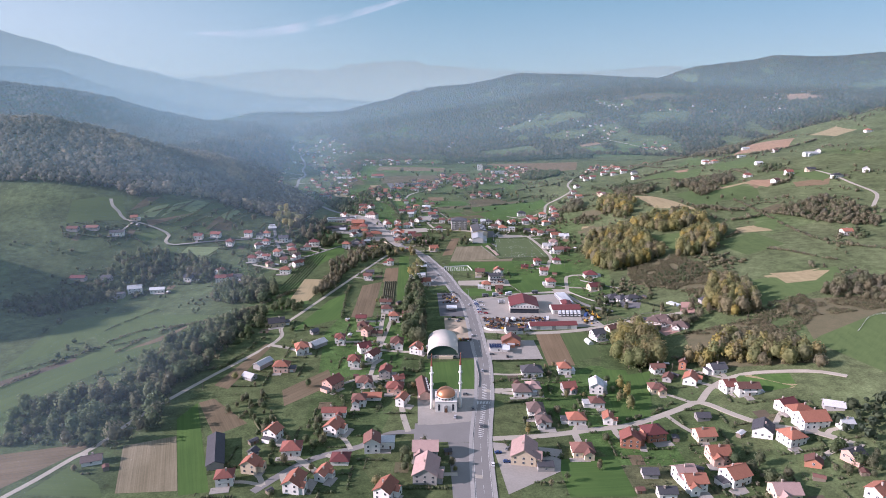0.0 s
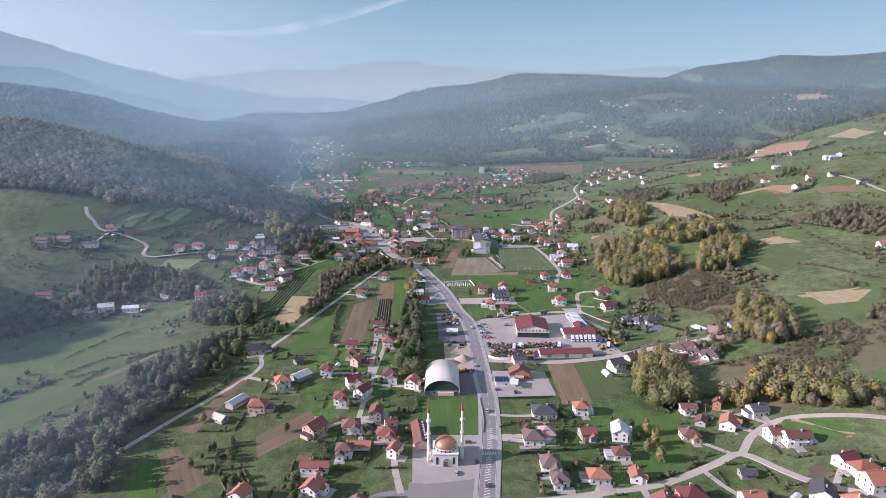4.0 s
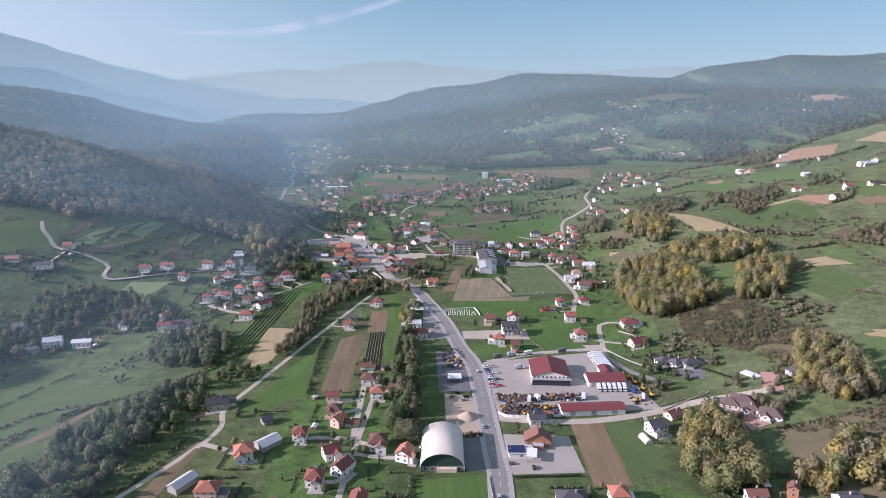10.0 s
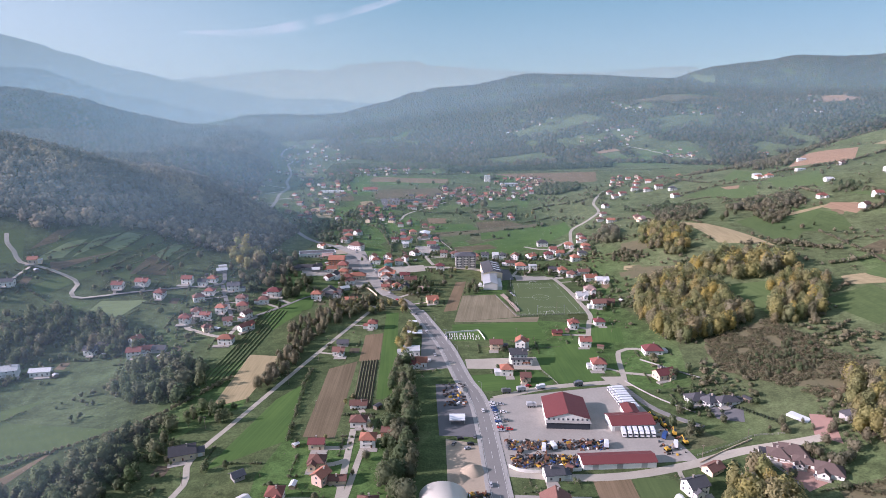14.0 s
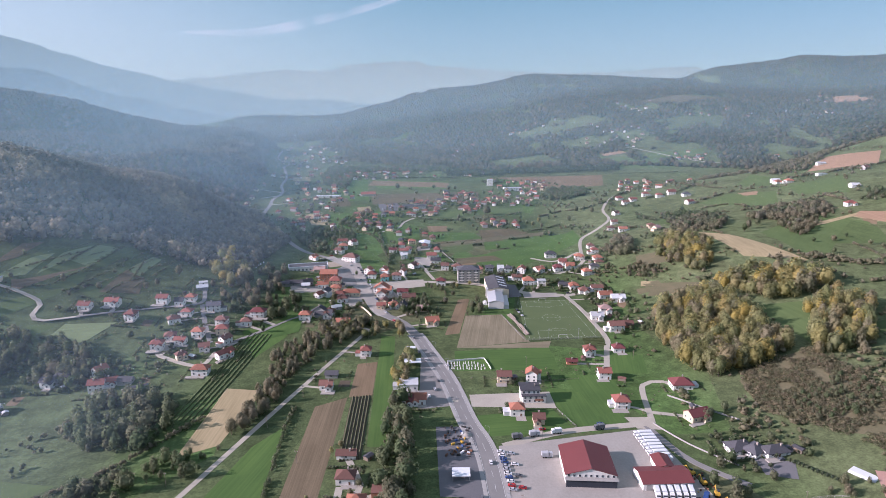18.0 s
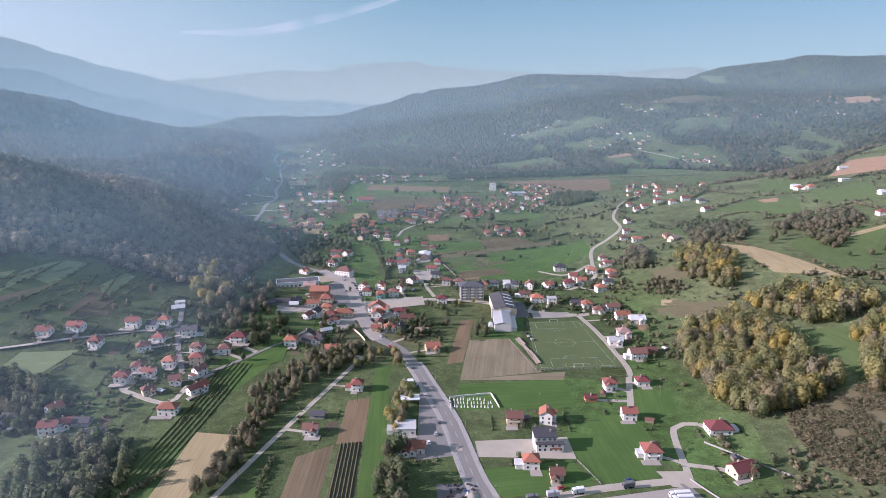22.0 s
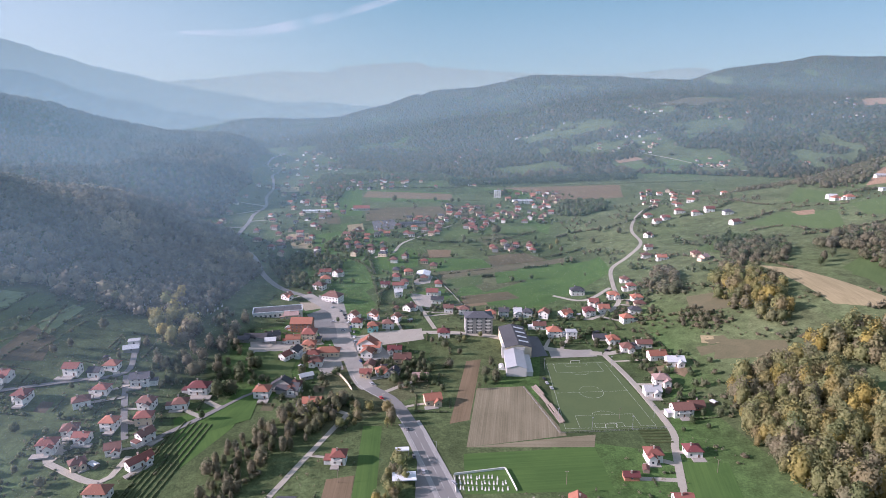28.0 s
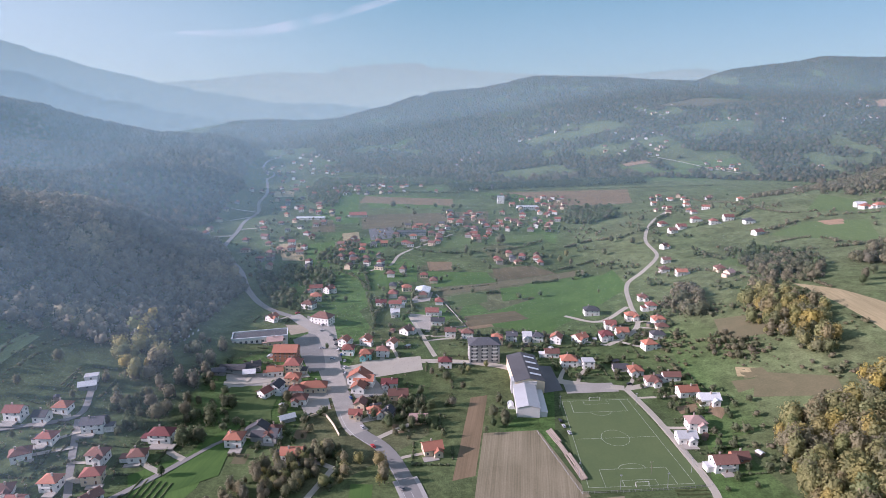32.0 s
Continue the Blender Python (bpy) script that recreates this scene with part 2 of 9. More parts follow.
def height(x, y):
    x, y = np.asarray(x, float), np.asarray(y, float)
    total = np.zeros(np.shape(x))
    bank = ramp(-10, 120, np.interp(y, [900, 1000, 1290, 1600, 2000, 2400, 3000], [-140, -180, -305, -370, -430, -540, -640]) - x)
    for i, (crest, width) in enumerate(RIDGES):
        total = total + (ridge(x, y, crest, width) * (bank if 1 <= i < 5 else ramp(-900, -150, x) if i == 5 else 1)) ** 4
    total = total ** 0.25
    # the valley floor climbs gently towards its far end
    total = total + 0.043 * np.maximum(y - 2750, 0) * ramp(-1900, -1250, x) * (1 - ramp(-650, 50, x))
    # terraces under the wooded ridge, and the brook's hollow before them
    total = total + bump(x, y, -520, 880, 78, 250, 190) + bump(x, y, -330, 640, -20, 130, 110)
    # slope on the sunny side, fading where the side valley comes in
    side = np.maximum(x - 120, 0)
    fade = 1 - ramp(1250, 1700, y - 0.35 * (x - 300))
    total = total + (0.13 * side + 0.00004 * np.minimum(side, 1500) ** 2) * ramp(-20, 160, side) * fade + bump(x, y, 320, 930, 16, 110, 130)
    # rolling hills beyond the side valley
    total = total + bump(x, y, 720, 2720, 120, 520, 430) + bump(x, y, 1500, 2500, 150, 480, 380) + bump(x, y, 2600, 3000, 120, 800, 700)
    swell = 6 * np.sin(x / 170 + 1.3) * np.sin(y / 210) + 4 * np.sin(x / 83 + y / 97) * np.cos(y / 61)
    return total + swell * ramp(15, 90, total)


# ---- mesh helpers ----
def mesh(name, verts, faces, *mats, slots=None, smooth=False):
    me = bpy.data.meshes.new(name)
    me.from_pydata([tuple(v) for v in verts], [], [tuple(f) for f in faces])
    for m in mats:
        me.materials.append(m)
    if slots is not None:
        me.polygons.foreach_set("material_index", slots)
    if smooth:
        me.polygons.foreach_set("use_smooth", [True] * len(me.polygons))
    me.update()
    return me


def part(name, me, parent, label="", at=None):
    """Links a mesh as one object under a thing or a part."""
    ob = new(name, me)
    ob.parent = parent
    if at is not None:
        ob.matrix_basis = at
    return tagged(ob, label)


def box(x0, x1, y0, y1, z0, z1):
    v = [(x, y, z) for z in (z0, z1) for y in (y0, y1) for x in (x0, x1)]
    return v, [(0, 2, 3, 1), (4, 5, 7, 6), (0, 1, 5, 4), (2, 6, 7, 3), (0, 4, 6, 2), (1, 3, 7, 5)]


def joined(*solids):
    v, f = [], []
    for a, b in solids:
        n = len(v)
        v += a
        f += [tuple(i + n for i in q) for q in b]
    return v, f


def rod(p, q, r0, r1, n=6):
    """A tapered rod between two points."""
    p, q = Vector(p), Vector(q)
    turn = (q - p).to_track_quat("Z", "Y").to_matrix()
    v = []
    for c, r in ((p, r0), (q, r1)):
        v += [tuple(c + turn @ Vector((r * math.cos(2 * math.pi * i / n), r * math.sin(2 * math.pi * i / n), 0))) for i in range(n)]
    f = [(i, (i + 1) % n, n + (i + 1) % n, n + i) for i in range(n)] + [tuple(range(n))[::-1], tuple(range(n, 2 * n))]
    return v, f


def ground_at(x, y):
    return float(height(x, y))


def thing(name, x, y, rot, label, category, group="", kind="", sink=0.0):
    ob = new(name)
    ob.empty_display_size = 1
    ob.matrix_basis = pose(x, y, ground_at(x, y) - sink, 0, 0, rot)
    return tagged(ob, label, category, group, kind)


OPEN_LAND, ROAD_LINES = [], []


# ---- the ground ----
def steps(knots):
    """Coordinates from knots of (end, spacing)."""
    out = [knots[0][0]]
    for end, gap in knots[1:]:
        n = max(1, round((end - out[-1]) / gap))
        out += list(np.linspace(out[-1], end, n + 1)[1:])
    return np.array(out)


GX = steps([(-4600, 1), (-2600, 110), (-1300, 45), (-700, 16), (700, 8), (1300, 16), (2600, 45), (4600, 110)])
GY = steps([(-600, 1), (150, 25), (1500, 8), (2200, 16), (3800, 40), (4640, 60)])
mx, my = np.meshgrid(GX, GY)
mz = height(mx, my)
nx, ny = len(GX), len(GY)
corner = (np.arange(ny - 1)[:, None] * nx + np.arange(nx - 1)[None]).ravel()


def ground_material():
    """Meadows, darker rough pasture and bare patches, cell by cell like small holdings, with grass noise."""
    m = bpy.data.materials.new("meadow_patchwork")
    m.use_nodes = True
    t = m.node_tree
    b = t.nodes["Principled BSDF"]
    b.inputs["Roughness"].default_value, b.inputs["Specular IOR Level"].default_value = 0.95, 0.1
    at = t.nodes.new("ShaderNodeTexCoord")
    cells = t.nodes.new("ShaderNodeTexVoronoi")
    cells.inputs["Scale"].default_value = 0.011
    warp = t.nodes.new("ShaderNodeMapping")
    warp.inputs["Rotation"].default_value, warp.inputs["Scale"].default_value = (0, 0, 0.35), (1.5, 0.7, 0.2)
    t.links.new(at.outputs["Object"], warp.inputs[0])
    t.links.new(warp.outputs[0], cells.inputs["Vector"])
    split = t.nodes.new("ShaderNodeSeparateColor")
    t.links.new(cells.outputs["Color"], split.inputs[0])
    ramp_node = t.nodes.new("ShaderNodeValToRGB")
    ramp_node.color_ramp.interpolation = "CONSTANT"
    shades = [(0.0, (0.069, 0.100, 0.040)), (0.3, (0.082, 0.109, 0.047)), (0.5, (0.062, 0.087, 0.037)), (0.66, (0.069, 0.122, 0.038)), (0.82, (0.087, 0.110, 0.048)), (0.95, (0.098, 0.106, 0.055))]
    while len(ramp_node.color_ramp.elements) < len(shades):
        ramp_node.color_ramp.elements.new(0.9)
    for el, (at_pos, col) in zip(ramp_node.color_ramp.elements, shades):
        el.position, el.color = at_pos, (*col, 1)
    t.links.new(split.outputs[0], ramp_node.inputs[0])
    out = ramp_node.outputs[0]
    # rough pasture on both hillsides takes over from the mown valley floor
    place, rough = t.nodes.new("ShaderNodeSeparateXYZ"), t.nodes.new("ShaderNodeTexNoise")
    rough.inputs["Scale"].default_value, rough.inputs["Detail"].default_value = 0.012, 4
    t.links.new(at.outputs["Object"], place.inputs[0])
    t.links.new(at.outputs["Object"], rough.inputs["Vector"])
    # left pasture tone also darkened in colour for the shadow lying there
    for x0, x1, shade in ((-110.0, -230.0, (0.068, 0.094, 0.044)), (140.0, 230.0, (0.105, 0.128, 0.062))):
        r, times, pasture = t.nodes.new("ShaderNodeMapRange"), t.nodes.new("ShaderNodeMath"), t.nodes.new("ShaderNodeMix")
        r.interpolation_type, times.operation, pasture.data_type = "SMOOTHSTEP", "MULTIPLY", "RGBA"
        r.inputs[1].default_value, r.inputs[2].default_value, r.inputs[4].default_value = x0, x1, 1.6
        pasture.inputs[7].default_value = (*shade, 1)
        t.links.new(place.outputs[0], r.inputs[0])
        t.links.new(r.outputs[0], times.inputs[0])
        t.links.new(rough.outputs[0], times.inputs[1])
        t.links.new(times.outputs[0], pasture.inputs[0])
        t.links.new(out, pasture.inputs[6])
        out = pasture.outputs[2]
    # brown leaf litter of the far woods and the wooded ridge, broken by clearings
    glades = t.nodes.new("ShaderNodeTexNoise")
    glades.inputs["Scale"].default_value, glades.inputs["Detail"].default_value = 0.0045, 3
    t.links.new(at.outputs["Object"], glades.inputs["Vector"])
    woods, farther, litter_share, litter = (t.nodes.new("ShaderNode" + k) for k in ("MapRange", "MapRange", "Math", "Mix"))
    woods.inputs[1].default_value, woods.inputs[2].default_value, woods.inputs[4].default_value = 0.45, 0.60, 0.4
    farther.inputs[1].default_value, farther.inputs[2].default_value = 1950.0, 2200.0
    litter_share.operation, litter.data_type = "MULTIPLY", "RGBA"
    litter.inputs[7].default_value = (0.060, 0.070, 0.042, 1)
    t.links.new(glades.outputs[0], woods.inputs[0])
    t.links.new(place.outputs[1], farther.inputs[0])
    t.links.new(woods.outputs[0], litter_share.inputs[0])
    t.links.new(farther.outputs[0], litter_share.inputs[1])
    t.links.new(litter_share.outputs[0], litter.inputs[0])
    t.links.new(out, litter.inputs[6])
    out = litter.outputs[2]
    for size, low, high in ((0.02, 0.72, 1.28), (0.12, 0.66, 1.34), (0.7, 0.68, 1.32)):
        n = t.nodes.new("ShaderNodeTexNoise")
        n.inputs["Scale"].default_value, n.inputs["Detail"].default_value, n.inputs["Roughness"].default_value = size, 5, 0.65
        t.links.new(at.outputs["Object"], n.inputs["Vector"])
        r = t.nodes.new("ShaderNodeMapRange")
        r.inputs[1].default_value, r.inputs[2].default_value, r.inputs[3].default_value, r.inputs[4].default_value = 0.3, 0.7, low, high
        t.links.new(n.outputs[0], r.inputs[0])
        h = t.nodes.new("ShaderNodeHueSaturation")
        t.links.new(r.outputs[0], h.inputs["Value"])
        t.links.new(out, h.inputs["Color"])
        out = h.outputs[0]
    t.links.new(out, b.inputs["Base Color"])
    k = t.nodes.new("ShaderNodeBump")
    k.inputs["Distance"].default_value, k.inputs["Strength"].default_value = 0.4, 0.8
    t.links.new(n.outputs[0], k.inputs["Height"])
    t.links.new(k.outputs[0], b.inputs["Normal"])
    return m


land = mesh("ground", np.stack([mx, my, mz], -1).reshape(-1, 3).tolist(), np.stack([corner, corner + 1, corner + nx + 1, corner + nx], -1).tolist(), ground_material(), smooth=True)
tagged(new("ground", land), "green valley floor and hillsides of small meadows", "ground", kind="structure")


def smooth_line(points, gap):
    """A Catmull-Rom line through the points, cut about every gap metres."""
    p = [np.array(q, float) for q in points]
    p = [2 * p[0] - p[1]] + p + [2 * p[-1] - p[-2]]
    out = []
    for a, b, c, d in zip(p, p[1:], p[2:], p[3:]):
        n = max(1, int(np.linalg.norm(c - b) / gap))
        for i in range(n):
            s = i / n
            out.append(0.5 * (2 * b + (c - a) * s + (2 * a - 5 * b + 4 * c - d) * s * s + (3 * b - a - 3 * c + d) * s ** 3))
    return np.array(out + [p[-2]])


def offset_line(line, side):
    d = np.gradient(line, axis=0)
    d /= np.linalg.norm(d, axis=1)[:, None] + 1e-9
    return line + side * np.stack([d[:, 1], -d[:, 0]], -1)


def ribbon(line, left, right, lift, thick=0.0):
    """A strip on the ground between two offsets of a line; with a thickness it is a slab with sides."""
    a, b = offset_line(line, left), offset_line(line, right)
    rows = [a, b] if not thick else [a, a, b, b]
    lifts = [lift, lift] if not thick else [lift - thick, lift, lift, lift - thick]
    base = np.maximum(np.maximum(height(a[:, 0], a[:, 1]), height(b[:, 0], b[:, 1])), height(line[:, 0], line[:, 1]))
    v = []
    for i in range(len(line)):
        v += [(r[i][0], r[i][1], base[i] + z) for r, z in zip(rows, lifts)]
    w = len(rows)
    f = [(i * w + k, i * w + k + 1, (i + 1) * w + k + 1, (i + 1) * w + k) for i in range(len(line) - 1) for k in range(w - 1)]
    return v, [q[::-1] for q in f]


def settled(lift):
    """Layers on the ground lie close upon one another, in the order of their lifts."""
    return 0.05 + 0.4 * lift if lift < 0.6 else lift


def road(name, points, width, surface, label, lift=0.2):
    line = smooth_line(points, 6)
    ROAD_LINES.append((line, width))
    ob = new(name, mesh(name, *ribbon(line, -width / 2, width / 2, settled(lift), 0.5), surface, smooth=False))
    return tagged(ob, label, "road", kind="structure"), line


def patch(name, corners, surface, label, lift=0.1, gap=7.0):
    """A field or yard with four corners, laid on the ground."""
    a, b, c, d = [np.array(q, float) for q in corners]
    OPEN_LAND.append([tuple(q) for q in corners])
    n = max(2, int(max(np.linalg.norm(b - a), np.linalg.norm(c - d)) / gap))
    m = max(2, int(max(np.linalg.norm(d - a), np.linalg.norm(c - b)) / gap))
    u, w = np.meshgrid(np.linspace(0, 1, n + 1), np.linspace(0, 1, m + 1))
    u, w = u[..., None], w[..., None]
    q = (a * (1 - u) + b * u) * (1 - w) + (d * (1 - u) + c * u) * w
    lift = settled(lift)
    z = height(q[..., 0], q[..., 1]) + lift
    edge = (u[..., 0] % 1 == 0) | (w[..., 0] % 1 == 0)
    z = np.where(edge, z - 0.04, z)
    v = np.concatenate([q, z[..., None]], -1).reshape(-1, 3)
    f = [(j * (n + 1) + i, j * (n + 1) + i + 1, (j + 1) * (n + 1) + i + 1, (j + 1) * (n + 1) + i) for j in range(m) for i in range(n)]
    # rows run along the patch's own long side, so the patch is its own frame
    mid = v.mean(0)
    turn = math.atan2(*((d - a) if np.linalg.norm(d - a) > np.linalg.norm(b - a) else (b - a))[::-1]) - math.pi / 2
    back = Matrix.Rotation(-turn, 3, "Z")
    ob = new(name, mesh(name, [back @ Vector(p - mid) for p in v], f, surface, smooth=True))
    if ob.data.polygons[0].normal.z < 0:
        ob.data.flip_normals()
    ob.matrix_basis = Matrix.Translation(mid) @ Matrix.Rotation(turn, 4, "Z")
    return tagged(ob, label, "field", kind="structure")


# ---- houses ----
ROOF_WORD = {"r": "red tiled", "o": "orange tiled", "n": "brown tiled", "m": "maroon tiled", "d": "dark grey", "g": "pale sheet-metal", "k": "faded pink", "v": "grey-brown tiled"}
WALL_WORD = {"w": "white", "c": "cream", "p": "pink", "y": "grey", "b": "bare brick", "t": "turquoise"}
WINDOW = mesh("window", *joined(box(-0.62, 0.62, -0.05, 0.03, -0.72, 0.72), box(-0.54, -0.04, -0.08, -0.045, -0.64, 0.64), box(0.04, 0.54, -0.08, -0.045, -0.64, 0.64)), FRAME, GLASS, slots=[0] * 6 + [1] * 12)
DOOR = mesh("door", *joined(box(-0.6, 0.6, -0.06, 0.04, 0, 2.15), box(-0.48, 0.48, -0.1, -0.055, 0.05, 2.05)), FRAME, DOORWOOD, slots=[0] * 6 + [1] * 6)
STACK = mesh("chimney", *joined(box(-0.4, 0.4, -0.35, 0.35, -1.2, 1.1), box(-0.5, 0.5, -0.45, 0.45, 1.1, 1.25)), CHIMNEY)


def roof_solid(w, d, h, kind, over=0.7, pitch=0.62, thick=0.22):
    """Roof slopes over a footprint with the ridge along x: gable, hip or flat."""
    x, y = w / 2 + over, d / 2 + over
    if kind == "f":
        return box(-w / 2 - 0.3, w / 2 + 0.3, -d / 2 - 0.3, d / 2 + 0.3, h, h + 0.35), h + 0.35
    rise = (d / 2) * pitch
    low, top = h - over * pitch, h + rise
    r = x if kind == "g" else max(w / 2 - d / 2, 0.25)
    up = [(-x, -y, low), (x, -y, low), (x, y, low), (-x, y, low), (-r, 0, top), (r, 0, top)]
    v = up + [(a, b, c - thick) for a, b, c in up]
    f = [(0, 1, 5, 4), (2, 3, 4, 5), (7, 6, 10, 11), (9, 8, 11, 10), (0, 6, 7, 1), (2, 8, 9, 3)]
    if kind == "g":
        f += [(3, 9, 10, 4), (0, 4, 10, 6), (1, 7, 11, 5), (2, 5, 11, 8)]
    else:
        f += [(3, 0, 4), (1, 2, 5), (6, 9, 10), (8, 7, 11), (3, 9, 6, 0), (1, 7, 8, 2)]
    return (v, f), top


def wall_solid(w, d, h, kind, pitch=0.62, sink=1.5):
    v, f = box(-w / 2, w / 2, -d / 2, d / 2, -sink, h)
    if kind == "g":
        top = h + d / 2 * pitch - 0.24
        v += [(-w / 2, 0, top), (w / 2, 0, top)]
        f = [f[0], f[2], f[3], (0, 4, 8, 6, 2), (1, 3, 7, 9, 5), (4, 5, 9, 8), (6, 8, 9, 7)]
    return v, f


house_rng = random.Random(5)


def house(x, y, rot, w, d, floors, roof, wall, kind, name="house", detail=2):
    """A house with walls, roof, chimney, door and each window as a part; the ridge runs along its own x."""
    h = 0.5 + 2.75 * floors
    small = w * d < 45 or floors <= 1
    name = "shed" if small and wall == "y" else name
    label = "%s %s with %s %s roof" % (WALL_WORD[wall], "outbuilding" if name == "shed" else ("one-storey house" if floors < 2 else "two-storey house"), ROOF_WORD[roof], {"g": "gable", "h": "hipped", "f": "flat"}[kind])
    ob = thing(name, x, y, rot, label, name, "houses of the village" if name == "house" else "sheds of the village")
    part("wall", mesh("wall", *wall_solid(w, d, h, kind), WALLS[wall]), ob)
    solid, top = roof_solid(w, d, h, kind)
    top_roof = part("roof", mesh("roof", *solid, ROOFS[roof]), ob)
    if kind != "f" and not (name == "shed"):
        part("chimney", STACK, top_roof, at=pose(house_rng.uniform(-0.2, 0.2) * w, house_rng.choice((-0.9, 0.9)), top - 0.3))
        if kind == "g" and detail > 1:
            part("ridge_cap", mesh("ridge_cap", *box(-w / 2 - 0.7, w / 2 + 0.7, -0.16, 0.16, top - 0.1, top + 0.08), ROOFS[roof]), top_roof)
    if detail > 1 and not small:
        a, b = house_rng.uniform(0.25, 0.6) * w, house_rng.uniform(3, 6)
        k = house_rng.choice((-1, 1)) * w * 0.22
        part("paved_apron", mesh("paved_apron", *box(k - a, k + a, -d / 2 - b, -d / 2 - 0.02, -0.6, 0.24), YARD), ob, "pale concrete apron before the house")
    if detail > 0 and not small and kind != "f" and house_rng.random() < 0.4:
        # a lower cross wing with its own roof
        cw, cd, ch = d * 0.55, d * 0.75 + 2.2, h * house_rng.uniform(0.72, 0.9)
        place = pose(house_rng.choice((-0.22, 0.22)) * w, -d * 0.18 - 1.1, 0, 0, 0, 90)
        wing = part("wing", mesh("wing", *wall_solid(cd, cw, ch, "g", 0.7), WALLS[wall]), ob, at=place)
        part("wing_roof", mesh("wing_roof", *roof_solid(cd, cw, ch, "g", 0.45, 0.7)[0], ROOFS[roof]), wing)
        part("window", WINDOW, wing, at=pose(-cd / 2, 0, 2.0, 0, 0, -90))
    elif detail > 0 and not small and house_rng.random() < 0.45:
        k = house_rng.choice((-1, 1))
        gw, gd = house_rng.uniform(3.2, 5), house_rng.uniform(5, min(d, 7))
        side_garage = part("garage", mesh("garage", *joined(box(k * (w / 2 + gw / 2) - gw / 2, k * (w / 2 + gw / 2) + gw / 2, -gd / 2, gd / 2, -1, 2.7)), WALLS[wall]), ob)
        part("garage_roof", mesh("garage_roof", *box(k * (w / 2 + gw / 2) - gw / 2 - 0.25, k * (w / 2 + gw / 2) + gw / 2 + 0.25, -gd / 2 - 0.3, gd / 2 + 0.3, 2.7, 2.95), ROOFS[house_rng.choice(("d", "g", roof))]), side_garage)
        part("gate", mesh("gate", *box(k * (w / 2 + gw / 2) - 1.25, k * (w / 2 + gw / 2) + 1.25, -gd / 2 - 0.06, -gd / 2 + 0.02, 0.1, 2.2), FRAME), side_garage)
    if detail == 0:
        return ob
    # windows, turned out of each wall that has room
    for side, length, off in ((0, w, d / 2), (180, w, d / 2), (90, d, w / 2), (-90, d, w / 2)):
        away = math.cos(radians(side + rot))
        if away < -0.3 and y > 420:
            continue  # turned up the valley, plain back wall
        n = max(1, int(length / 3.6)) if not small else 1
        for storey in range(max(1, int(floors))):
            for i in range(n):
                u = (i + 0.5) / n * length - length / 2
                m = pose(0, 0, 0, 0, 0, side) @ pose(u, -off, 2.0 + 2.75 * storey)
                if storey == 0 and side == 0 and i == n // 2 and not small:
                    part("door", DOOR, ob, at=pose(u, -off, 0.15))
                    continue
                part("window", WINDOW, ob, at=m)
    if detail > 1 and floors >= 2 and kind != "f" and house_rng.random() < 0.45:
        slab = part("balcony", mesh("balcony", *box(-w * 0.3, w * 0.3, -d / 2 - 1.3, -d / 2, 2.9, 3.06), KERB), ob)
        part("railing", mesh("railing", *joined(box(-w * 0.3, w * 0.3, -d / 2 - 1.3, -d / 2 - 1.2, 3.06, 3.95), box(-w * 0.3, -w * 0.3 + 0.1, -d / 2 - 1.2, -d / 2, 3.06, 3.95), box(w * 0.3 - 0.1, w * 0.3, -d / 2 - 1.2, -d / 2, 3.06, 3.95)), WALLS[wall]), slab)
    return ob


FAR_HOUSES = [([], [], []), 0]


def hamlet(spots):
    """Far houses, gathered for one object: walls, roofs and dark window strips."""
    v, f, slots = FAR_HOUSES[0]
    for x, y in spots:
        w, d, h = house_rng.uniform(7.5, 11.5), house_rng.uniform(6.5, 9), house_rng.choice((4.2, 5.6, 5.6))
        kind, turn, z = house_rng.choice("ghh"), radians(house_rng.choice((0, 10, -15, 75, 90))), ground_at(x, y)
        roof = 1 + house_rng.choice((0, 0, 1, 2, 2, 2, 3))
        face = house_rng.choice((0, 6, 6, 7))
        panes = [box(u - 0.6, u + 0.6, -d / 2 - 0.08, -d / 2 + 0.02, k - 0.7, k + 0.7) for k in ((2.0,) if h < 5 else (2.0, 4.7)) for u in (-w / 3, 0, w / 3)]
        for solid, slot in [(wall_solid(w, d, h, kind), face), (roof_solid(w, d, h, kind)[0], roof)] + [(q, 5) for q in panes]:
            n = len(v)
            v += [(x + a * math.cos(turn) - b * math.sin(turn), y + a * math.sin(turn) + b * math.cos(turn), z + c) for a, b, c in solid[0]]
            f += [tuple(i + n for i in q) for q in solid[1]]
            slots += [slot] * len(solid[1])


# ---- roads, lanes and fields ----
highway, highway_line = road("road", [(21, 249), (22, 302), (24, 328), (29, 373), (32, 429), (31, 451), (26, 563), (15, 609), (3, 667), (-14, 722), (-25, 754), (-39, 783), (-60, 806), (-74, 842), (-87, 884), (-106, 951), (-124, 976), (-146, 1005)], 9.5, ASPHALT, "worn grey asphalt main road through the village", 0.20)
road("road", [(-140, 997), (-179, 1026), (-214, 1084), (-252, 1174), (-309, 1276), (-335, 1416), (-350, 1500), (-354, 1590), (-383, 1694), (-404, 1825), (-440, 1960), (-466, 2049), (-473, 2128), (-500, 2230), (-549, 2299), (-585, 2492), (-611, 2767)], 6.5, ASPHALT, "grey asphalt main road beyond the village", 0.19)
